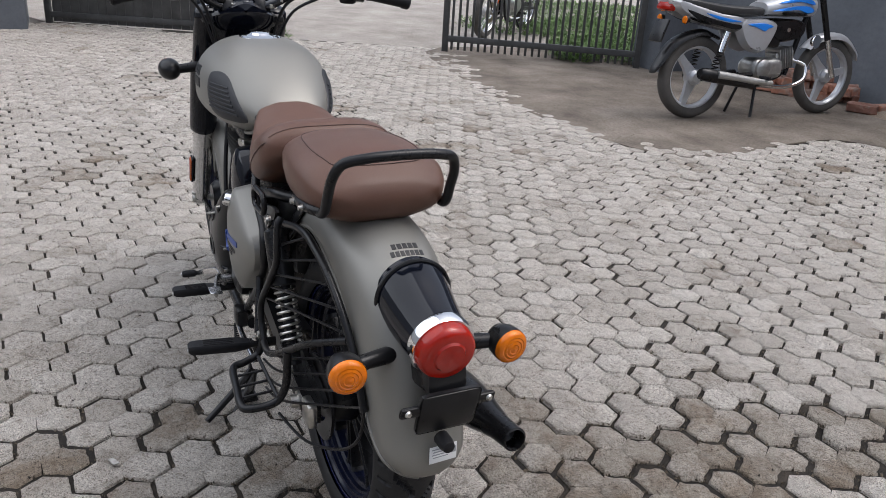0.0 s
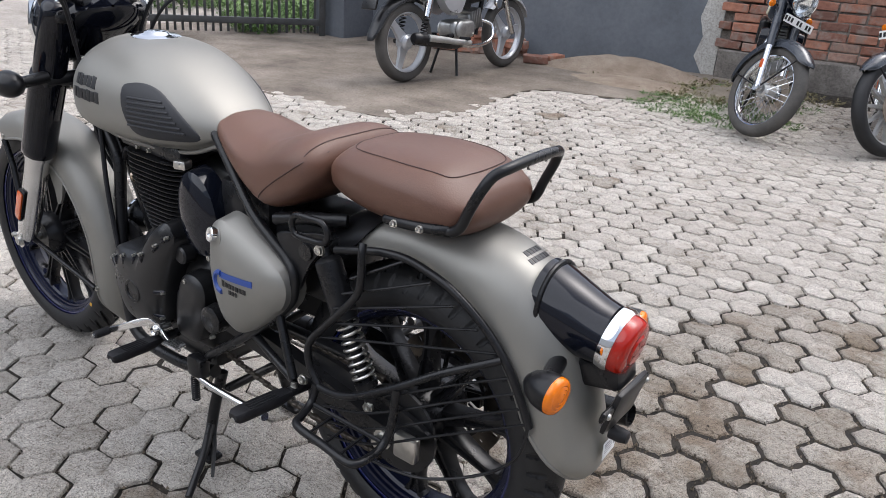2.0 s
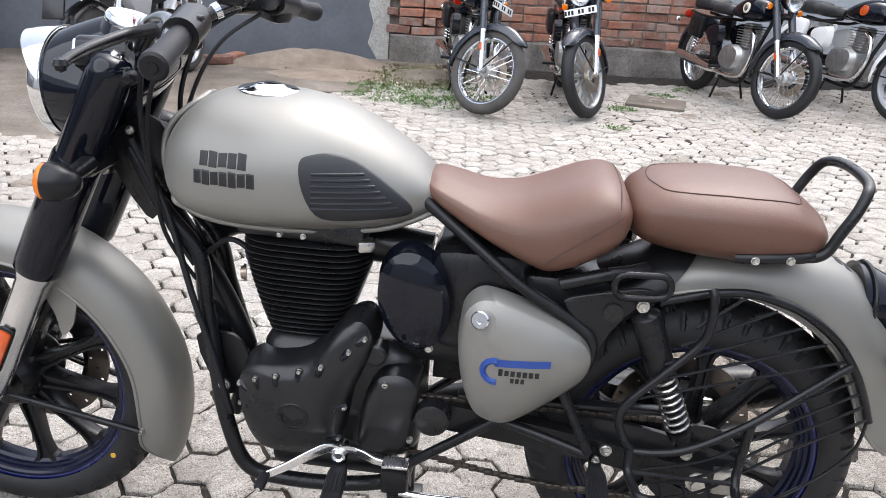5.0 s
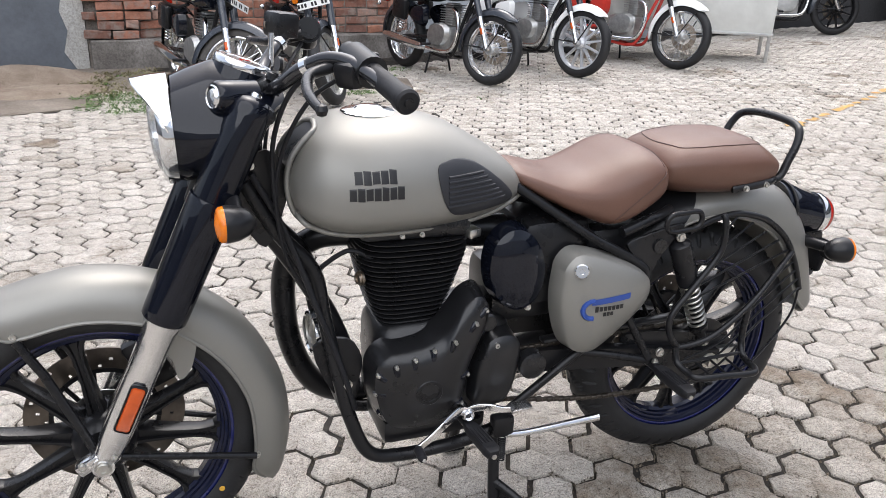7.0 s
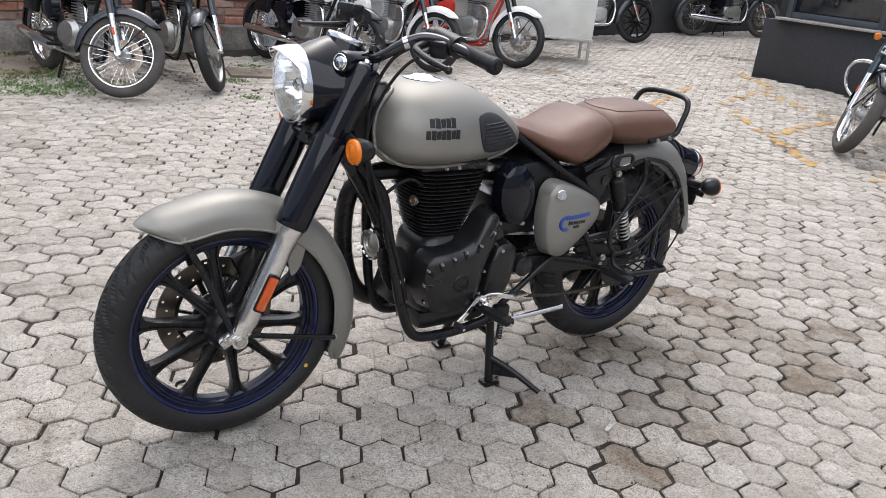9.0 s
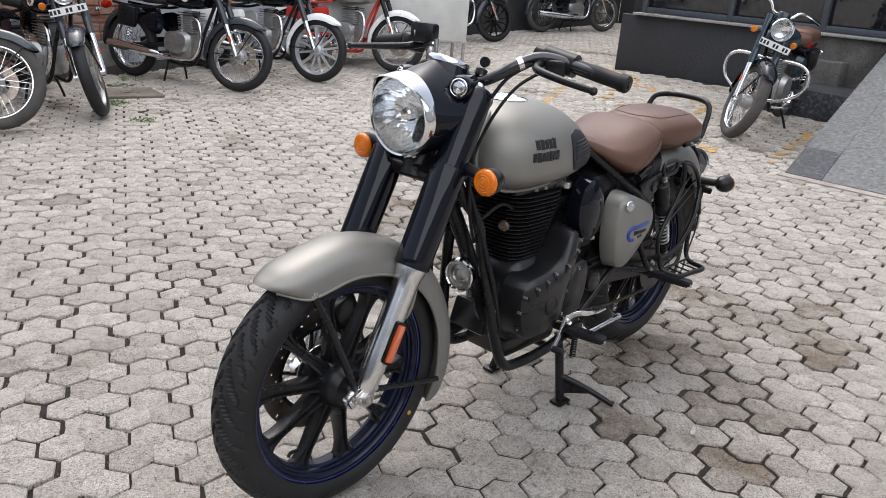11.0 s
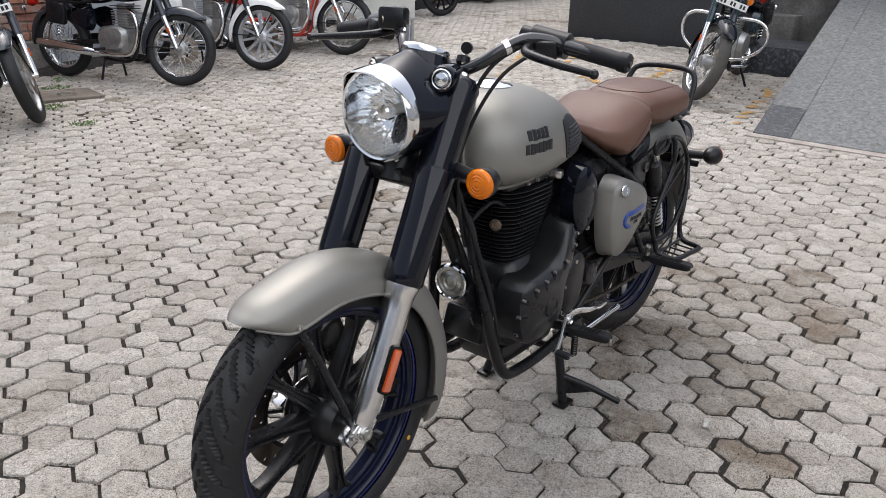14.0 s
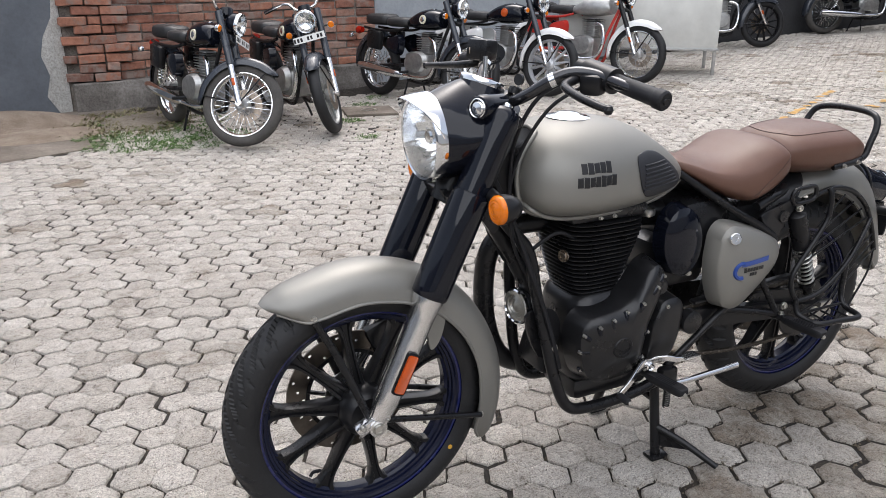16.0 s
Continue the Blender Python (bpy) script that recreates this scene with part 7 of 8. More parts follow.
def commuter(place):
    """A silver and blue commuter motorcycle with three-blade wheels."""
    b = thing("motorcycle", "silver and blue commuter motorcycle with three-blade alloy wheels", "motorcycle", "parked motorcycles", place)
    F, Rr = Vector((1.30, 0, 0.29)), Vector((0.04, 0, 0.295))
    XF.append(pose(0, 0, 0))
    yard_wheel(b, Rr, 0.295, 0.085, 0.225, "alloy", OLD_TYRE, SILVER_PAINT, blades=3)
    fh = yard_wheel(b, F, 0.29, 0.078, 0.225, "alloy", OLD_TYRE, SILVER_PAINT, blades=3)
    fender([(*arc(F, 0.335, 20), *arc(F, 0.32, 24), 0.03), (*arc(F, 0.337, 35), *arc(F, 0.305, 38), 0.05), (*arc(F, 0.338, 70), *arc(F, 0.29, 70), 0.056), (*arc(F, 0.337, 110), *arc(F, 0.29, 110), 0.056), (*arc(F, 0.335, 140), *arc(F, 0.305, 138), 0.05)], "front_fender", "", b, SILVER_PAINT, 10)
    fender([(*arc(Rr, 0.335, 60), *arc(Rr, 0.31, 60), 0.05), (*arc(Rr, 0.34, 90), *arc(Rr, 0.30, 90), 0.055), (*arc(Rr, 0.345, 130), *arc(Rr, 0.30, 130), 0.055), (*arc(Rr, 0.36, 165), *arc(Rr, 0.33, 163), 0.05), (*arc(Rr, 0.37, 175), *arc(Rr, 0.36, 174), 0.03)], "rear_fender", "", b, BLACK_MATT, 10)
    for s in (1, -1):
        part("fork_cover", tube([(1.06, s * 0.085, 0.90), (1.20, s * 0.085, 0.55)], 0.022, 12), BLACK_SATIN, b)
        part("fork_slider", tube([(1.19, s * 0.085, 0.57), (1.30, s * 0.088, 0.29)], 0.023, 12), ALLOY, b)
        part("handlebar", tube([(1.03, 0, 0.98), (1.02, s * 0.10, 1.0), (0.97, s * 0.22, 1.05), (0.90, s * 0.35, 1.03)], 0.011, 10), BLACK_SATIN, b)
        part("grip", rod((0.95, s * 0.26, 1.045), (0.89, s * 0.37, 1.027), 0.017, 10), RUBBER, b)
        sh = part("shock_absorber", tube([(0.20, s * 0.12, 0.62), (0.16, s * 0.12, 0.48)], 0.028, 12), CHROME, b)
        part("spring", tube([(0.16 - 0.05 * k / 50 + 0.026 * math.cos(k * 0.7), s * 0.12 + 0.026 * math.sin(k * 0.7), 0.48 - 0.15 * k / 50) for k in range(51)], 0.005, 6, smooth=False), BLACK_SATIN, sh)
        part("tail_cowl", dome([(0.42, 0.66), (0.36, 0.72), (0.15, 0.745), (-0.10, 0.80), (-0.28, 0.84), (-0.27, 0.78), (-0.10, 0.70), (0.15, 0.65), (0.32, 0.62)], s * 0.06, s * 0.125, 3, 3, 6, 0.6), SILVER_PAINT, b)
        part("cowl_shade", dome([(0.40, 0.655), (0.20, 0.685), (-0.05, 0.735), (-0.25, 0.79), (-0.10, 0.70), (0.15, 0.65), (0.32, 0.62)], s * 0.08, s * 0.1285, 3, 3, 4, 0.7), BLACK_SATIN, b)
        part("cowl_stripe", dome([(0.36, 0.685), (0.20, 0.712), (-0.05, 0.755), (0.05, 0.715), (0.20, 0.685)], s * 0.10, s * 0.131, 3, 3, 4, 0.7), BLUE_PAINT, b)
        part("side_cover", dome([(0.66, 0.66), (0.62, 0.705), (0.46, 0.715), (0.30, 0.70), (0.31, 0.60), (0.40, 0.50), (0.54, 0.47), (0.60, 0.53)], s * 0.08, s * 0.14, 3, 3, 6, 0.6), SILVER_PAINT, b)
        part("cover_stripe", dome([(0.62, 0.665), (0.50, 0.690), (0.33, 0.680), (0.42, 0.655), (0.52, 0.622), (0.56, 0.645)], s * 0.12, s * 0.146, 3, 3, 4, 0.7), BLUE_PAINT, b)
        part("tank_stripe", dome([(0.99, 0.815), (0.95, 0.853), (0.85, 0.866), (0.72, 0.852), (0.62, 0.822), (0.75, 0.836), (0.86, 0.832)], s * 0.10, s * 0.147, 3, 3, 4, 0.75), BLUE_PAINT, b)
        part("tank_stripe", dome([(0.995, 0.775), (0.93, 0.812), (0.80, 0.816), (0.66, 0.796), (0.58, 0.766), (0.72, 0.782), (0.84, 0.774), (0.92, 0.752)], s * 0.10, s * 0.148, 3, 3, 4, 0.75), BLUE_PAINT, b)
        part("knee_shade", dome([(0.93, 0.748), (0.80, 0.766), (0.66, 0.764), (0.72, 0.742), (0.85, 0.736)], s * 0.10, s * 0.146, 3, 3, 4, 0.75), BLACK_SATIN, b)
        part("engine_cowl", dome([(0.94, 0.70), (0.78, 0.715), (0.62, 0.70), (0.60, 0.60), (0.68, 0.55), (0.86, 0.56), (0.95, 0.61)], s * 0.05, s * 0.12, 3, 3, 5, 0.6), BLACK_SATIN, b)
        part("cowl_bolt", lathe([(0, 0.016), (0.006, 0.014), (0.006, 0.0001)], (0.76, s * 0.118, 0.64), (0, s, 0), 12), STEEL, b)
        part("foot_peg", rod((0.56, s * 0.12, 0.30), (0.56, s * 0.22, 0.30), 0.013, 8), RUBBER, b)
        small_indicator(b, (-0.20, s * 0.14, 0.70), (-1, 0, 0), False)
        part("fairing_side", dome([(1.18, 0.95), (1.20, 1.06), (1.08, 1.10), (1.0, 1.02), (1.06, 0.92)], s * 0.04, s * 0.12, 3, 3, 6, 0.6), SILVER_PAINT, b)
    rings = []
    for i in range(17):
        u = i / 16
        x = 0.55 + 0.46 * u
        w = 0.14 * math.sin(math.pi * min(1, 0.2 + 0.55 * u)) ** 0.7
        topz = 0.80 + 0.09 * math.sin(math.pi * min(1, 0.1 + 0.6 * u))
        rings.append([Vector((x, w * math.copysign(abs(math.cos(a)) ** 0.7, math.cos(a)), (topz + 0.73) / 2 + (topz - 0.73) / 2 * math.copysign(abs(math.sin(a)) ** 0.8, math.sin(a)))) for a in (2 * math.pi * j / 24 for j in range(24))])
    part("fuel_tank", loft(bmesh.new(), rings), SILVER_PAINT, b)
    rr = []
    for i in range(15):
        u = i / 14
        x = 0.58 - 0.78 * u
        z = 0.765 + 0.06 * u * u - 0.012 * math.sin(math.pi * u)
        w = 0.12 * (0.75 + 0.25 * math.sin(math.pi * (0.1 + 0.7 * u)))
        en = 1 - abs(2 * u - 1) ** 8 * 0.5
        rr.append([Vector((x, w * en * math.copysign(abs(math.cos(a)) ** 0.6, math.cos(a)), z + 0.038 * en * math.copysign(abs(math.sin(a)) ** 0.6, math.sin(a)))) for a in (2 * math.pi * j / 20 for j in range(20))])
    part("seat", loft(bmesh.new(), rr), BLACK_VINYL, b)
    part("headlamp_cowl", box((1.14, 0, 0.99), (0.14, 0.20, 0.17), (0, -14, 0), 0.05), SILVER_PAINT, b)
    part("crankcase", box((0.66, 0, 0.36), (0.30, 0.18, 0.15), bevel=0.05, seg=4), CAST_ALLOY, b)
    part("engine_cover", lathe([(-0.112, 0.0001), (-0.112, 0.05), (-0.10, 0.066), (0.10, 0.066), (0.112, 0.05), (0.112, 0.0001)], (0.60, 0, 0.36), (0, 1, 0), 28), CAST_ALLOY, b)
    cy = part("cylinder", box((0.83, 0, 0.43), (0.18, 0.12, 0.12), (0, -12, 0), 0.02), CAST_ALLOY, b)
    for k in range(6):
        part("cooling_fin", box((0.77 + k * 0.022, 0, 0.42 + k * 0.005), (0.006, 0.16, 0.15), (0, -12, 0), 0.002, seg=1), CAST_ALLOY, cy)
    part("air_filter", box((0.62, 0, 0.58), (0.2, 0.22, 0.14), bevel=0.03), BLACK_SATIN, b)
    part("exhaust_pipe", tube([(0.90, -0.05, 0.42), (1.0, -0.09, 0.38), (0.97, -0.12, 0.28), (0.80, -0.13, 0.23), (0.52, -0.14, 0.25)], 0.016, 10), CHROME, b)
    part("exhaust_pipe", tube([(0.90, 0.05, 0.42), (1.0, 0.09, 0.38), (0.97, 0.12, 0.28), (0.80, 0.13, 0.23), (0.62, 0.13, 0.22)], 0.012, 10), BLACK_SATIN, b)
    mu = part("silencer", lathe([(0, 0.018), (0.06, 0.034), (0.2, 0.045), (0.5, 0.048), (0.56, 0.04), (0.57, 0.03)], (0.53, -0.15, 0.25), (-1, -0.02, 0.16), 20), BLACK_SATIN, b)
    part("silencer_guard", tube([(0.62, -0.175, 0.262), (0.45, -0.182, 0.282), (0.25, -0.188, 0.312), (0.10, -0.188, 0.332)], (0.022, 0.030), 12), GREY_METAL, mu)
    part("horn", lathe([(-0.03, 0.03), (0, 0.05), (0.008, 0.048), (0.008, 0.0001)], (1.0, -0.16, 0.56), (0.2, -1, 0), 24), CHROME, b)
    part("tail_lamp", box((-0.26, 0, 0.78), (0.06, 0.16, 0.06), (0, 20, 0), 0.02), RED_LENS, b)
    part("plate_hanger", box((-0.30, 0, 0.62), (0.02, 0.14, 0.16), (0, 20, 0), 0.005), BLACK_MATT, b)
    part("stand", tube([(0.55, 0.09, 0.22), (0.50, 0.14, 0.012)], 0.011, 8), BLACK_SATIN, b)
    part("stand", tube([(0.55, -0.09, 0.22), (0.50, -0.14, 0.012)], 0.011, 8), BLACK_SATIN, b)
    part("frame_tube", tube([(1.05, 0, 0.80), (0.96, 0, 0.50), (0.90, 0, 0.30)], 0.02, 10), BLACK_SATIN, b)
    part("swing_arm", tube([(0.50, 0.09, 0.32), (0.04, 0.10, 0.295)], 0.018, 8), BLACK_SATIN, b)
    part("swing_arm", tube([(0.50, -0.09, 0.32), (0.04, -0.10, 0.295)], 0.018, 8), BLACK_SATIN, b)
    XF.pop()
    return b


commuter(pose(3.18, -3.63, 0, 0, 0, -93.5) @ pose(0, 0, 0, -4))

# ---- loose things along the wall ----
def heap(name, pts, h, mat, label, cat, seed=1, n=40, grain=0.012):
    """A low loose heap on the ground over an outline of radii."""
    cx, cy, rx, ry, turn = pts
    bm = bmesh.new()
    rings = []
    for i in range(13):
        f = i / 12
        ring = []
        for j in range(n):
            a = 2 * math.pi * j / n
            wob = 1 + 0.22 * noise.noise(Vector((math.cos(a) * 1.5, math.sin(a) * 1.5, seed)))
            x, y = rx * wob * (1 - f) * math.cos(a), ry * wob * (1 - f) * math.sin(a)
            c, s = math.cos(radians(turn)), math.sin(radians(turn))
            p = Vector((cx + x * c - y * s, cy + x * s + y * c, 0))
            p.z = -0.012 + (h + 0.012) * (0.5 - 0.5 * math.cos(math.pi * min(1, f * 1.15))) + grain * f * noise.noise(p * 9) + grain * f * 0.6 * noise.noise(p * 30)
            ring.append(p)
        rings.append(ring)
    loft(bm, rings)
    return tagged(part(name, bm, mat), label, cat)


sand = heap("mound", (2.30, -5.72, 0.95, 0.42, 15), 0.13, SAND, "low heap of brown sand against the grey wall", "sand heap", 2)
heap("dirt_spread", (2.0, -5.30, 0.75, 0.38, 12), 0.035, SAND, "thin spread of dirt and sand on the concrete", "dirt", 5)
heap("dirt_spread", (1.25, -5.6, 0.55, 0.62, 0), 0.03, SOIL, "bare soil patch under the weeds", "dirt", 8)
rng = random.Random(11)


def brick_mesh(name, seed, L=0.225, W=0.108, H=0.07):
    r = random.Random(seed)
    bm = box((0, 0, 0), (L, W, H), bevel=0.007, seg=1)
    for v in bm.verts:
        v.co += Vector((r.uniform(-1, 1), r.uniform(-1, 1), r.uniform(-1, 1))) * 0.0055
    me = bpy.data.meshes.new(name)
    bm.to_mesh(me)
    bm.free()
    me.materials.append(BRICK)
    return me


loose = [brick_mesh("brick", k) for k in range(5)]
pile = thing("brick_pile", "untidy pile of red clay bricks at the wall", "brick pile")
for k in range(46):
    layer = k // 16
    x = 4.0 - 0.9 * rng.random() * (1 - 0.25 * layer)
    ob = new("brick", loose[k % 5])
    ob.parent = pile
    yb = -5.15 + (x - 5.35) * 0.35 + 0.27
    ob.matrix_basis = pose(x, yb + rng.uniform(-0.10, 0.14) * (1 - 0.3 * layer), 0.036 + layer * 0.072, rng.uniform(-6, 6), rng.uniform(-6, 6), 20 + rng.uniform(-28, 28))
for x, y, a in ((3.02, -5.36, 30), (2.95, -5.55, 80)):
    ob = new("loose_brick", loose[rng.randrange(5)])
    ob.matrix_basis = pose(x, y, 0.038 if x > 1.8 else 0.05, 0, 0, a)
    tagged(ob, "single red brick lying on the ground", "brick")


# weeds: many small leaves on short stems
def weeds(name, patches, label, seed, mat=LEAF, size=0.022, height=0.07):
    r = random.Random(seed)
    v, f = [], []
    for cx, cy, rad, n in patches:
        for _ in range(n):
            d = rad * math.sqrt(r.random())
            a = r.uniform(0, 2 * math.pi)
            bx, by = cx + d * math.cos(a), cy + d * math.sin(a) * 0.8
            hgt = height * r.uniform(0.25, 1.0) * (1 - 0.5 * d / rad)
            for _ in range(r.randint(3, 6)):
                b = r.uniform(0, 2 * math.pi)
                L, w = size * r.uniform(0.6, 1.8), size * r.uniform(0.18, 0.35)
                z = hgt * r.uniform(0.2, 1.0)
                px, py = bx + r.uniform(-0.02, 0.02), by + r.uniform(-0.02, 0.02)
                c, s = math.cos(b), math.sin(b)
                up = r.uniform(-0.2, 0.8) * L
                i = len(v)
                v += [(px, py, max(0.0, z - 0.01)), (px + c * L * 0.5 - s * w, py + s * L * 0.5 + c * w, z + up * 0.6), (px + c * L, py + s * L, z + up), (px + c * L * 0.5 + s * w, py + s * L * 0.5 - c * w, z + up * 0.6)]
                f.append((i, i + 1, i + 2, i + 3))
    me = bpy.data.meshes.new(name)
    me.from_pydata(v, [], f)
    me.materials.append(mat)
    ob = new(name, me)
    return tagged(ob, label, "weeds", kind="stuff")


weeds("weeds", [(1.42, -4.62, 0.34, 150), (1.05, -4.50, 0.30, 170), (1.15, -5.0, 0.42, 170), (0.95, -5.45, 0.40, 110), (1.35, -5.7, 0.35, 70), (0.75, -4.75, 0.25, 90), (1.6, -4.95, 0.2, 80), (-0.35, -4.85, 0.14, 50), (-0.78, -5.6, 0.12, 40), (-1.05, -5.9, 0.16, 60)], "low green weeds growing between the pavers", 3, LEAF, 0.016, 0.024)
weeds("dry_weeds", [(1.35, -5.35, 0.5, 260), (1.6, -5.8, 0.4, 150), (1.0, -5.9, 0.5, 160), (2.0, -5.5, 0.5, 40)], "dry stalks and dead grass by the wall", 4, DRY_GRASS, 0.024, 0.03)
weeds("joint_weeds", [(-0.25, -4.15, 0.10, 26), (-1.3, -4.4, 0.10, 22)], "small green tufts in the paver joints", 6, LEAF, 0.016, 0.025)
weeds("grass", [(5.7, -4.35, 0.28, 220), (6.0, -4.9, 0.7, 700), (7.2, -6.2, 1.6, 2600), (9.4, -7.6, 2.2, 2400), (6.3, -5.6, 0.7, 700), (8.0, -4.9, 0.8, 300), (7.3, -1.62, 0.2, 60)], "tall green grass outside the gate", 9, LEAF, 0.034, 0.20)

# iron drain cover let into the pavers
drain = thing("drain_cover", "worn square concrete drain cover", "drain cover")
part("cover_slab", box((-0.68, -5.22, 0.004), (0.46, 0.44, 0.03), (0.6, 0, -12), 0.008), CONCRETE, drain)
part("cover_ring", lathe([(0, 0.07), (0.004, 0.07), (0.004, 0.055), (0, 0.055)], (-0.68, -5.22, 0.019), (0, 0, 1), 24, closed=True), STEEL, drain)

# white sheet-metal counter on steel legs
stall = thing("counter", "white ribbed sheet-metal counter on thin steel legs", "counter")
a, b = Vector((-4.80, -5.32, 0)), Vector((-3.41, -6.25, 0))
d = (a - b).normalized()
deep = Vector((d.y, -d.x, 0))
turn = math.degrees(math.atan2(d.y, d.x))
mid = (a + b) / 2 - Vector((-d.y, d.x, 0)) * 0.275
L = (a - b).length
part("body", box((mid.x, mid.y, 0.73), (L, 0.55, 0.60), (0, 0, turn), 0.01), COUNTER, stall)
for k in range(26):
    p = b + d * (L * (k + 0.5) / 26)
    q = p + Vector((-d.y, d.x, 0)) * 0.004
    part("rib", box((q.x, q.y, 0.73), (0.02, 0.012, 0.55), (0, 0, turn), 0.003), COUNTER, stall)
part("edge_rail", box((mid.x, mid.y, 0.43), (L + 0.02, 0.57, 0.03), (0, 0, turn), 0.004), GREY_METAL, stall)
for q in (a - d * 0.02, b + d * 0.02, a - d * 0.02 - Vector((-d.y, d.x, 0)) * 0.52, b + d * 0.02 - Vector((-d.y, d.x, 0)) * 0.52):
    part("leg", box((q.x, q.y, 0.60), (0.033, 0.033, 1.0), (0, 0, turn), 0.003), GREY_METAL, stall)

# a stick leaning on the bricks, leaf litter and crumbs on the pavers
stick = part("stick", tube([(-0.62, -6.72, 0.28), (-0.70, -6.86, 0.75), (-0.82, -6.92, 1.3)], 0.012, 8), SOIL)
tagged(stick, "dry wooden stick leaning on the brick wall", "stick")
r = random.Random(21)
v, f = [], []
for _ in range(2600):
    x, y = r.uniform(-2.5, 3.2), r.uniform(-3.5, 1.6)
    if noise.noise(Vector((x * 1.4, y * 1.4, 7))) < 0.05 and r.random() > 0.25:
        continue
    s, a = r.uniform(0.0012, 0.0035), r.uniform(0, 6.28)
    i = len(v)
    for k in range(4):
        q = a + k * 1.57
        v.append((x + s * math.cos(q) * r.uniform(0.6, 1.4), y + s * math.sin(q) * r.uniform(0.6, 1.4), rise(x) - 0.004))
    v.append((x, y, rise(x) + s * 0.9))
    f += [(i + k, i + (k + 1) % 4, i + 4) for k in range(4)]
me = bpy.data.meshes.new("grit")
me.from_pydata(v, [], f)
me.materials.append(JOINT_DIRT)
tagged(new("grit", me), "loose crumbs of dirt on the pavers", "grit", kind="stuff")
bits = [(0.44, 0.47, 20)]
for x, y, a in bits:
    bm = box((x, y, 0.006), (0.036, 0.014, 0.003), (7, 10, a), 0.001, seg=1)
    tagged(part("paper_scrap", bm, PLASTER), "small crumpled pale paper scrap on the pavers", "paper scrap")

# yellow line worn off the pavers
def paint_line(pts, w, seed):
    r = random.Random(seed)
    bm = bmesh.new()
    P = [Vector(p) for p in pts]
    for a, b in zip(P, P[1:]):
        n = max(1, int((b - a).length / 0.06))
        t = (b - a).normalized()
        sd = Vector((-t.y, t.x)) * w / 2
        for k in range(n):
            if r.random() < 0.42:
                continue
            c = a + (b - a) * (k + 0.5) / n + sd * r.uniform(-0.5, 0.5)
            ring = [c + t * r.uniform(0.015, 0.05) * math.cos(q) + sd * r.uniform(0.4, 0.95) * math.sin(q) for q in (k2 * math.pi / 4 for k2 in range(8))]
            vs = [bm.verts.new((p.x, p.y, 0.0042 + rise(p.x))) for p in ring]
            top = bm.faces.new(vs)
    return tagged(part("trim", bm, YELLOW_PAINT), "worn yellow paint line on the pavers", "paint line", kind="structure")


paint_line([(-3.05, -0.72), (-3.95, -0.86), (-4.40, -0.93)], 0.10, 1)
paint_line([(-3.09, -1.12), (-3.57, -1.84), (-4.69, -1.94), (-5.19, -3.03)], 0.12, 2)
paint_line([(-3.57, -1.88), (-4.28, -2.86), (-5.60, -3.2), (-5.96, -4.04)], 0.12, 3)
paint_line([(-2.5, -2.6), (-3.65, -3.05), (-4.6, -3.5)], 0.10, 4)

# ---- bricks of the wall ----
ROWS_B, COURSE = 16, 0.082
wall_ob = bpy.data.objects["wall_south_2"]
wa, wb = Vector(WALL[1]), Vector(WALL[2])
wd = (wb - wa).normalized()
wn = Vector((wd.y, -wd.x))
wturn = math.degrees(math.atan2(wd.y, wd.x))
wl = (wb - wa).length
meshes = [brick_mesh("brick", 40 + k, 0.222, 0.06, 0.068) for k in range(6)]
halves = [brick_mesh("brick", 60 + k, 0.108, 0.06, 0.068) for k in range(3)]
r = random.Random(5)
for row in range(ROWS_B):
    z = 0.25 + 0.045 + row * COURSE
    s = -0.03 + (0.118 if row % 2 else 0.0)
    while s < wl - 0.1:
        half = r.random() < 0.12
        L = 0.120 if half else 0.236
        pier = 0.0 if s > 0.34 else 0.055
        c = wa + wd * (s + L / 2) + wn * (-0.012 + pier + r.uniform(-0.012, 0.010))
        if s + L < wl + 0.02 and s > -0.05:
            ob = new("brick", r.choice(halves) if half else r.choice(meshes))
            ob.parent = wall_ob
            ob.matrix_basis = pose(c.x, c.y, z + r.uniform(-0.005, 0.005), r.uniform(-3, 3), r.uniform(-2, 2), wturn + r.uniform(-2.5, 2.5))
        s += L
bm = bmesh.new()
for row in range(ROWS_B, 27):
    z = 0.25 + 0.045 + row * COURSE
    s = 0.0 if row % 2 else 0.118
    while s < wl - 0.2:
        c = wa + wd * (s + 0.118) + wn * (-0.012 + r.uniform(-0.005, 0.005))
        box((c.x, c.y, z), (0.222, 0.06, 0.068), (0, 0, wturn), 0.005, bm=bm, seg=1)
        s += 0.236
up = part("upper_bricks", bm, BRICK, wall_ob, "red bricks of the upper courses")
tagged(up, kind="stuff")

# ---- pavers: units of three fused hexagons, laid on one lattice ----
PITCH, LAY = 0.1076, radians(34.23)
A1 = Vector((math.cos(LAY), math.sin(LAY))) * PITCH
A2 = Vector((math.cos(LAY + math.pi / 3), math.sin(LAY + math.pi / 3))) * PITCH
PAVE_O = Vector((-0.0245, -0.0112))
CELLS = [(0, 0), (1, 0), (0, 1)]


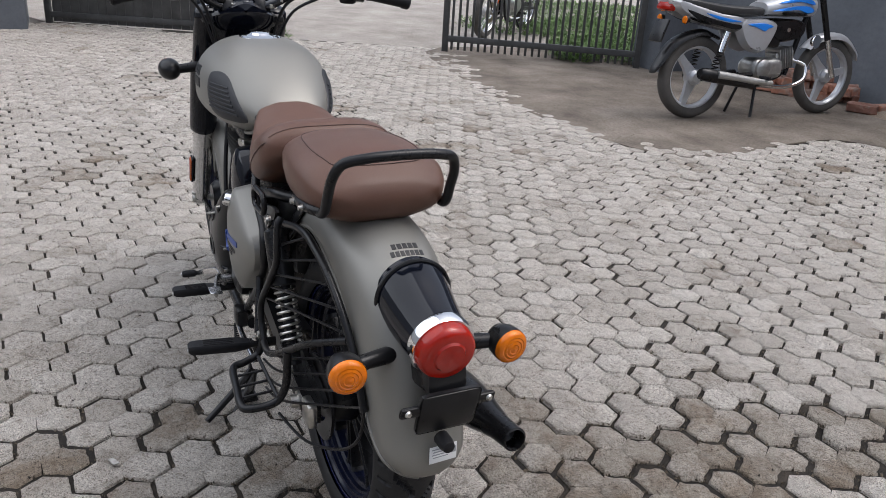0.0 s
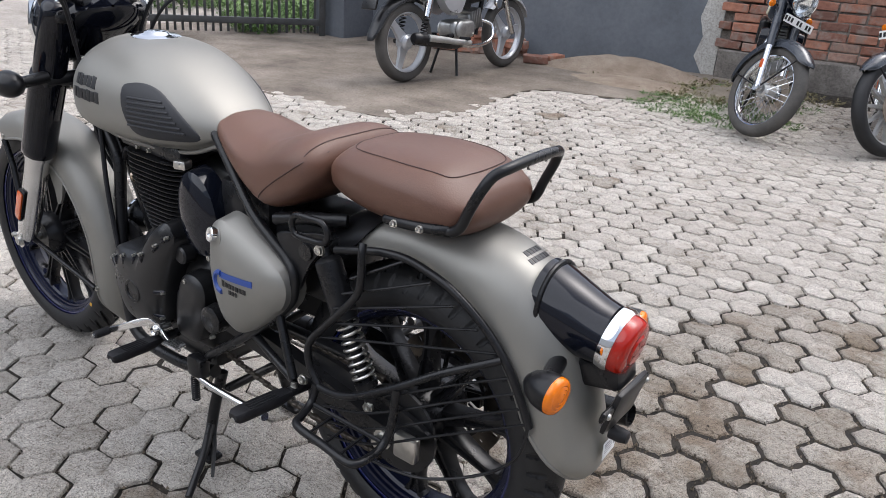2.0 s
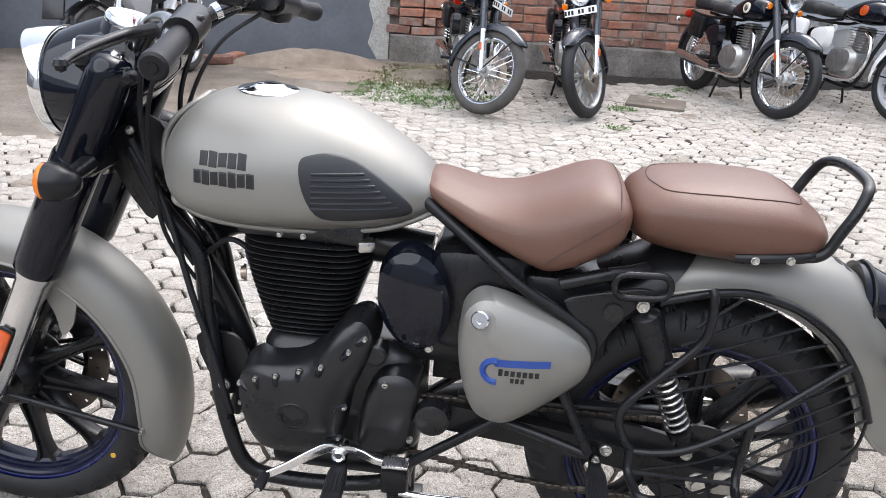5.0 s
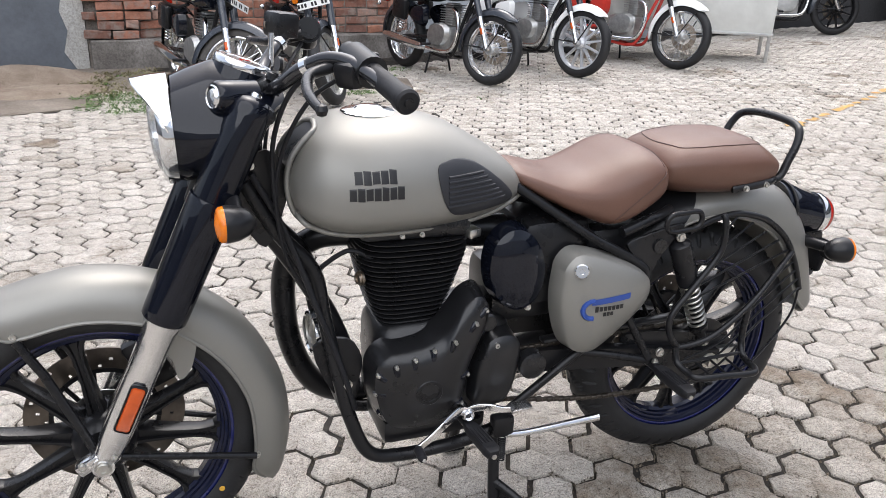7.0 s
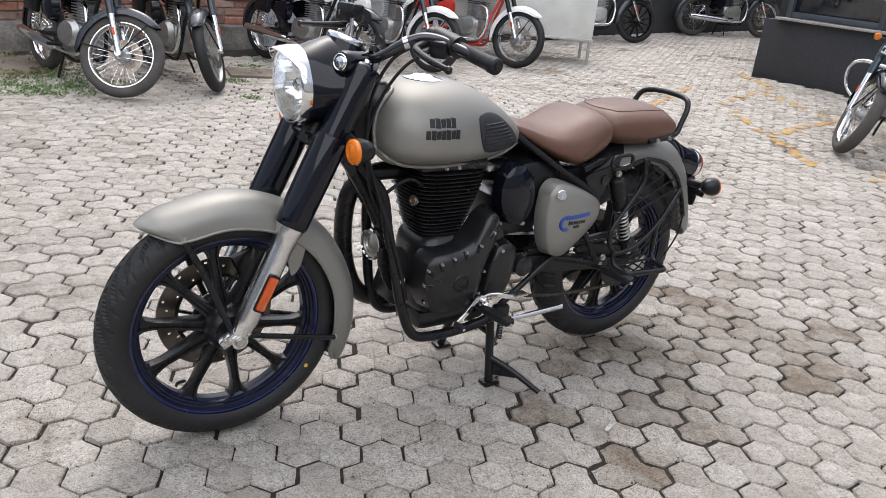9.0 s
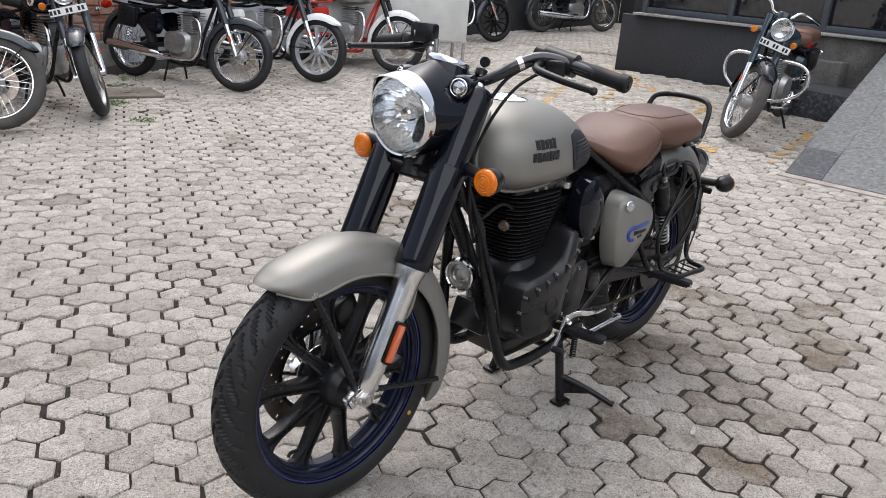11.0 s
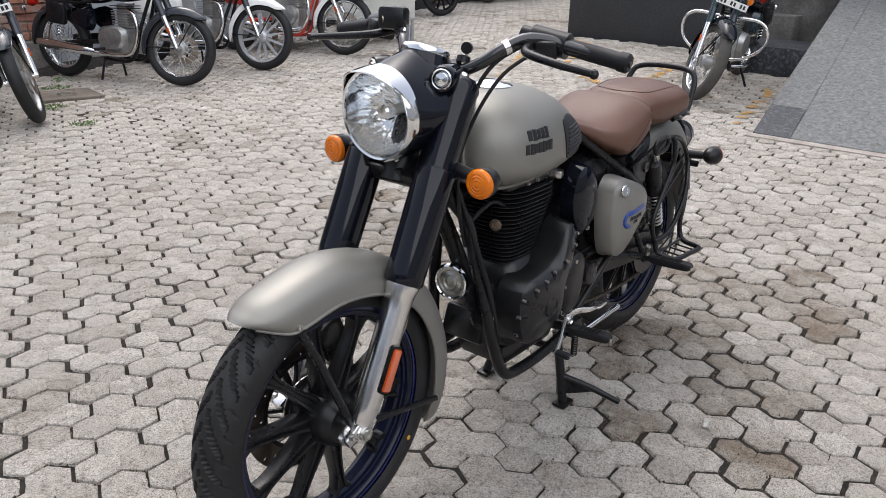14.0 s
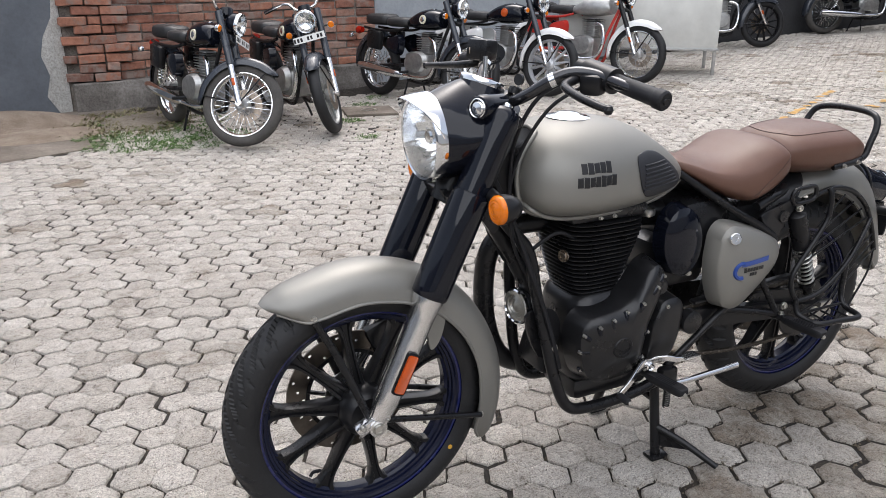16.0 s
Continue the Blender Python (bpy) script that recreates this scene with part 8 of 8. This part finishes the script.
def unit_faces(rng, worn, sub, gap=1.0):
    """Vertices and faces of one unit: ragged worn outer edges, hair-thin seams between its three hexagons."""
    verts, faces = [], []
    for i, j in CELLS:
        mid = A1 * i + A2 * j
        outer, ins = [], []
        for k, nb in enumerate(((1, 0), (0, 1), (-1, 1), (-1, 0), (0, -1), (1, -1))):
            own = (i + nb[0], j + nb[1]) in CELLS
            outer.append(not own)
            ins.append(0.0 if own else gap * rng.uniform(0.0012, 0.0034) + worn * rng.uniform(0.0006, 0.0038))
        def corner(k, extra):
            a0, a1 = LAY + k * math.pi / 3, LAY + (k + 1) * math.pi / 3
            n0, n1 = Vector((math.cos(a0), math.sin(a0))), Vector((math.cos(a1), math.sin(a1)))
            q = (k + 1) % 6
            d0 = PITCH / 2 - ins[k] - (extra if outer[k] else min(extra, 0.0011))
            d1 = PITCH / 2 - ins[q] - (extra if outer[q] else min(extra, 0.0011))
            det = n0.x * n1.y - n0.y * n1.x
            p = Vector(((d0 * n1.y - d1 * n0.y) / det, (n0.x * d1 - n1.x * d0) / det))
            if outer[k] or outer[q]:
                p *= 1 - (0.012 + 0.075 * worn) * (1.0 if outer[k] and outer[q] else 0.55) * rng.uniform(0.5, 1.2)
            return p
        bev = 0.0012 + 0.007 * worn
        base, n = len(verts), 6 * sub
        state = rng.getstate()
        C0 = [corner(k, 0.0) for k in range(6)]
        rng.setstate(state)
        C1 = [corner(k, bev) for k in range(6)]
        low, top = [], []
        for k in range(6):
            p, q, pt, qt = C0[k - 1], C0[k], C1[k - 1], C1[k]
            for s in range(sub):
                f = s / sub
                nick = rng.uniform(-0.3, 1.0) * (0.0014 + 0.0036 * worn) / 0.045 if outer[k] else 0.0
                if s == 0:
                    nick *= 0.4
                low.append(mid + p.lerp(q, f) * (1 - nick))
                top.append(mid + pt.lerp(qt, f) * (1 - nick * 1.2))
        verts += [(p.x, p.y, -0.03) for p in low]
        verts += [(p.x, p.y, -0.0012 - (worn * rng.uniform(0.0025, 0.0075) if outer[k // sub] else 0.0)) for k, p in enumerate(low)]
        verts += [(p.x, p.y, rng.uniform(-0.0006, 0.0003) - worn * rng.uniform(0.0, 0.0014)) for p in top]
        centre = mid + Vector((rng.uniform(-0.01, 0.01), rng.uniform(-0.01, 0.01)))
        verts.append((centre.x, centre.y, 0.0003 + worn * rng.uniform(-0.0005, 0.0015)))
        for k in range(n):
            q = (k + 1) % n
            faces.append((base + k, base + q, base + n + q, base + n + k))
            faces.append((base + n + k, base + n + q, base + 2 * n + q, base + 2 * n + k))
            faces.append((base + 2 * n + k, base + 2 * n + q, base + 3 * n))
    return verts, faces


rng = random.Random(7)
FINE = [unit_faces(rng, w, 4, 1.2) for w in (0.0, 0.08, 0.15, 0.25, 0.4, 0.55, 0.7, 0.85, 1.0)]
MIDDLE = [unit_faces(rng, w, 3, 1.8) for w in (0.0, 0.08, 0.15, 0.25, 0.4, 0.55, 0.7, 0.85, 1.0)]
COARSE = [unit_faces(rng, w, 2, 2.5) for w in (0.0, 0.08, 0.15, 0.25, 0.4, 0.55, 0.7, 0.85, 1.0)]
PAVED = [(7.3, -1.55), (6.4, -3.25), (5.2, -4.75), (5.2, -5.3), (-11.4, -7.6), (-11.4, 4.4), (8.2, 4.4), (8.4, 0.5)]


def paved(x, y):
    if not inside(x, y, PAVED) or inside(x, y, APRON):
        return False
    if x < -2.93 and y > -0.54 + (x + 2.95) * 0.106 or x < -5.12 and y > -2.05 or x < -6.05 and y > -3.9:
        return False
    wall_y = -6.40 + (x - 1.72) * 0.144 if x > -1.41 else -6.85 + (x + 1.41) * 0.03
    return y > wall_y + 0.06 if x < 1.7 else True


near_meshes = []
for v, f in FINE:
    me = bpy.data.meshes.new("paver")
    me.from_pydata(v, [], f)
    me.materials.append(PAVER if len(near_meshes) < 5 else WORN_PAVER)
    me.polygons.foreach_set("use_smooth", [True] * len(me.polygons))
    near_meshes.append(me)
bed = bpy.data.objects["paver_bed"]
INNER = {((0, 0), 0), ((0, 0), 1), ((1, 0), 2), ((1, 0), 3), ((0, 1), 4), ((0, 1), 5)}
crumb_v, crumb_f = [], []


def crumb(x, y, r):
    """One small angular crumb of dirt lying in a joint."""
    s, a, i = r.uniform(0.0014, 0.0048), r.uniform(0, 6.28), len(crumb_v)
    for k in range(4):
        q = a + k * 1.57 + r.uniform(-0.4, 0.4)
        crumb_v.append((x + s * math.cos(q) * r.uniform(0.6, 1.3), y + s * math.sin(q) * r.uniform(0.6, 1.3), rise(x) - 0.007))
    crumb_v.append((x + r.uniform(-0.3, 0.3) * s, y, rise(x) - 0.0025 + s * r.uniform(0.2, 0.9)))
    crumb_f.extend([(i + k, i + (k + 1) % 4, i + 4) for k in range(4)])


far = {True: ([], []), False: ([], [])}
near_n = 0
for i in range(-190, 150):
    for j in range(-190, 150):
        if (i - j) % 3 != 1:
            continue
        p = PAVE_O + A1 * i + A2 * j
        c = p + (A1 + A2) / 3
        if not (-11.4 < c.x < 8.4 and -10.8 < c.y < 4.4) or not paved(c.x, c.y):
            continue
        r = random.Random(i * 7919 + j * 104729)
        sink = 0.010 * max(0.0, noise.noise(Vector((c.x * 1.1, c.y * 1.1, 3.3))) - 0.18)
        m = pose(p.x + r.uniform(-0.0025, 0.0025), p.y + r.uniform(-0.0025, 0.0025), rise(p.x) - sink - 0.001 + r.uniform(-0.0015, 0.0015), r.uniform(-0.9, 0.9), r.uniform(-0.9, 0.9) + (2.58 if p.x < -0.8 else 0), r.uniform(-1.2, 1.2))
        age = 0.22 + 0.55 * noise.noise(Vector((c.x * 0.9, c.y * 0.9, 8.1))) + 0.45 * noise.noise(Vector((c.x * 3.1, c.y * 3.1, 2.7)))
        age += sum(k * math.exp(-((c.x - u) ** 2 + (c.y - w) ** 2) / q) for u, w, q, k in ((-0.05, -0.95, 0.22, 0.75), (0.5, 0.48, 0.10, 0.6), (-0.55, 0.46, 0.14, 0.55), (0.1, 0.2, 0.14, 0.4)))
        pick = max(0, min(8, int(age * 8 + r.uniform(-2.2, 2.2))))
        if -2.0 < c.x < 3.2 and -2.4 < c.y < 2.6:
            for _ in range(9 + pick * 6):
                cell, k, f = CELLS[r.randrange(3)], r.randrange(6), r.random() ** 2 * 0.5
                if (cell, k) in INNER:
                    continue
                a0, a1 = LAY + (k - 0.5) * math.pi / 3, LAY + (k + 0.5) * math.pi / 3
                e = Vector((math.cos(a0), math.sin(a0))).lerp(Vector((math.cos(a1), math.sin(a1))), f if r.random() < 0.5 else 1 - f) * PITCH / math.sqrt(3)
                q = p + A1 * cell[0] + A2 * cell[1] + e
                crumb(q.x + r.gauss(0, 0.0045), q.y + r.gauss(0, 0.0045), r)
        if -1.1 < c.x < 2.2 and -0.55 < c.y < 1.9 and near_n < 300:
            ob = new("paver", near_meshes[pick])
            ob.parent = bed
            ob.matrix_basis = m
            near_n += 1
        else:
            v, f = (FINE if -1.1 < c.x < 2.4 and -1.0 < c.y < 2.6 else MIDDLE if -2.5 < c.x < 3.5 and -2.5 < c.y < 3.0 else COARSE)[pick]
            far_v, far_f = far[pick > 4]
            b = len(far_v)
            far_v += [tuple(m @ Vector(q)) for q in v]
            far_f += [tuple(b + k for k in q) for q in f]
for aged, (far_v, far_f) in far.items():
    me = bpy.data.meshes.new("pavers")
    me.from_pydata(far_v, [], far_f)
    me.materials.append(WORN_PAVER if aged else PAVER)
    me.polygons.foreach_set("use_smooth", [True] * len(me.polygons))
    rest = new("pavers", me)
    rest.parent = bed
    tagged(rest, "worn brownish concrete pavers with rounded edges" if aged else "pale grey concrete pavers of three fused hexagons", kind="stuff")
me = bpy.data.meshes.new("joint_crumbs")
me.from_pydata(crumb_v, [], crumb_f)
me.materials.append(CRUMB)
litter = new("joint_crumbs", me)
litter.parent = bed
tagged(litter, "dark brown crumbs of dirt and moss along the paver joints", kind="stuff")
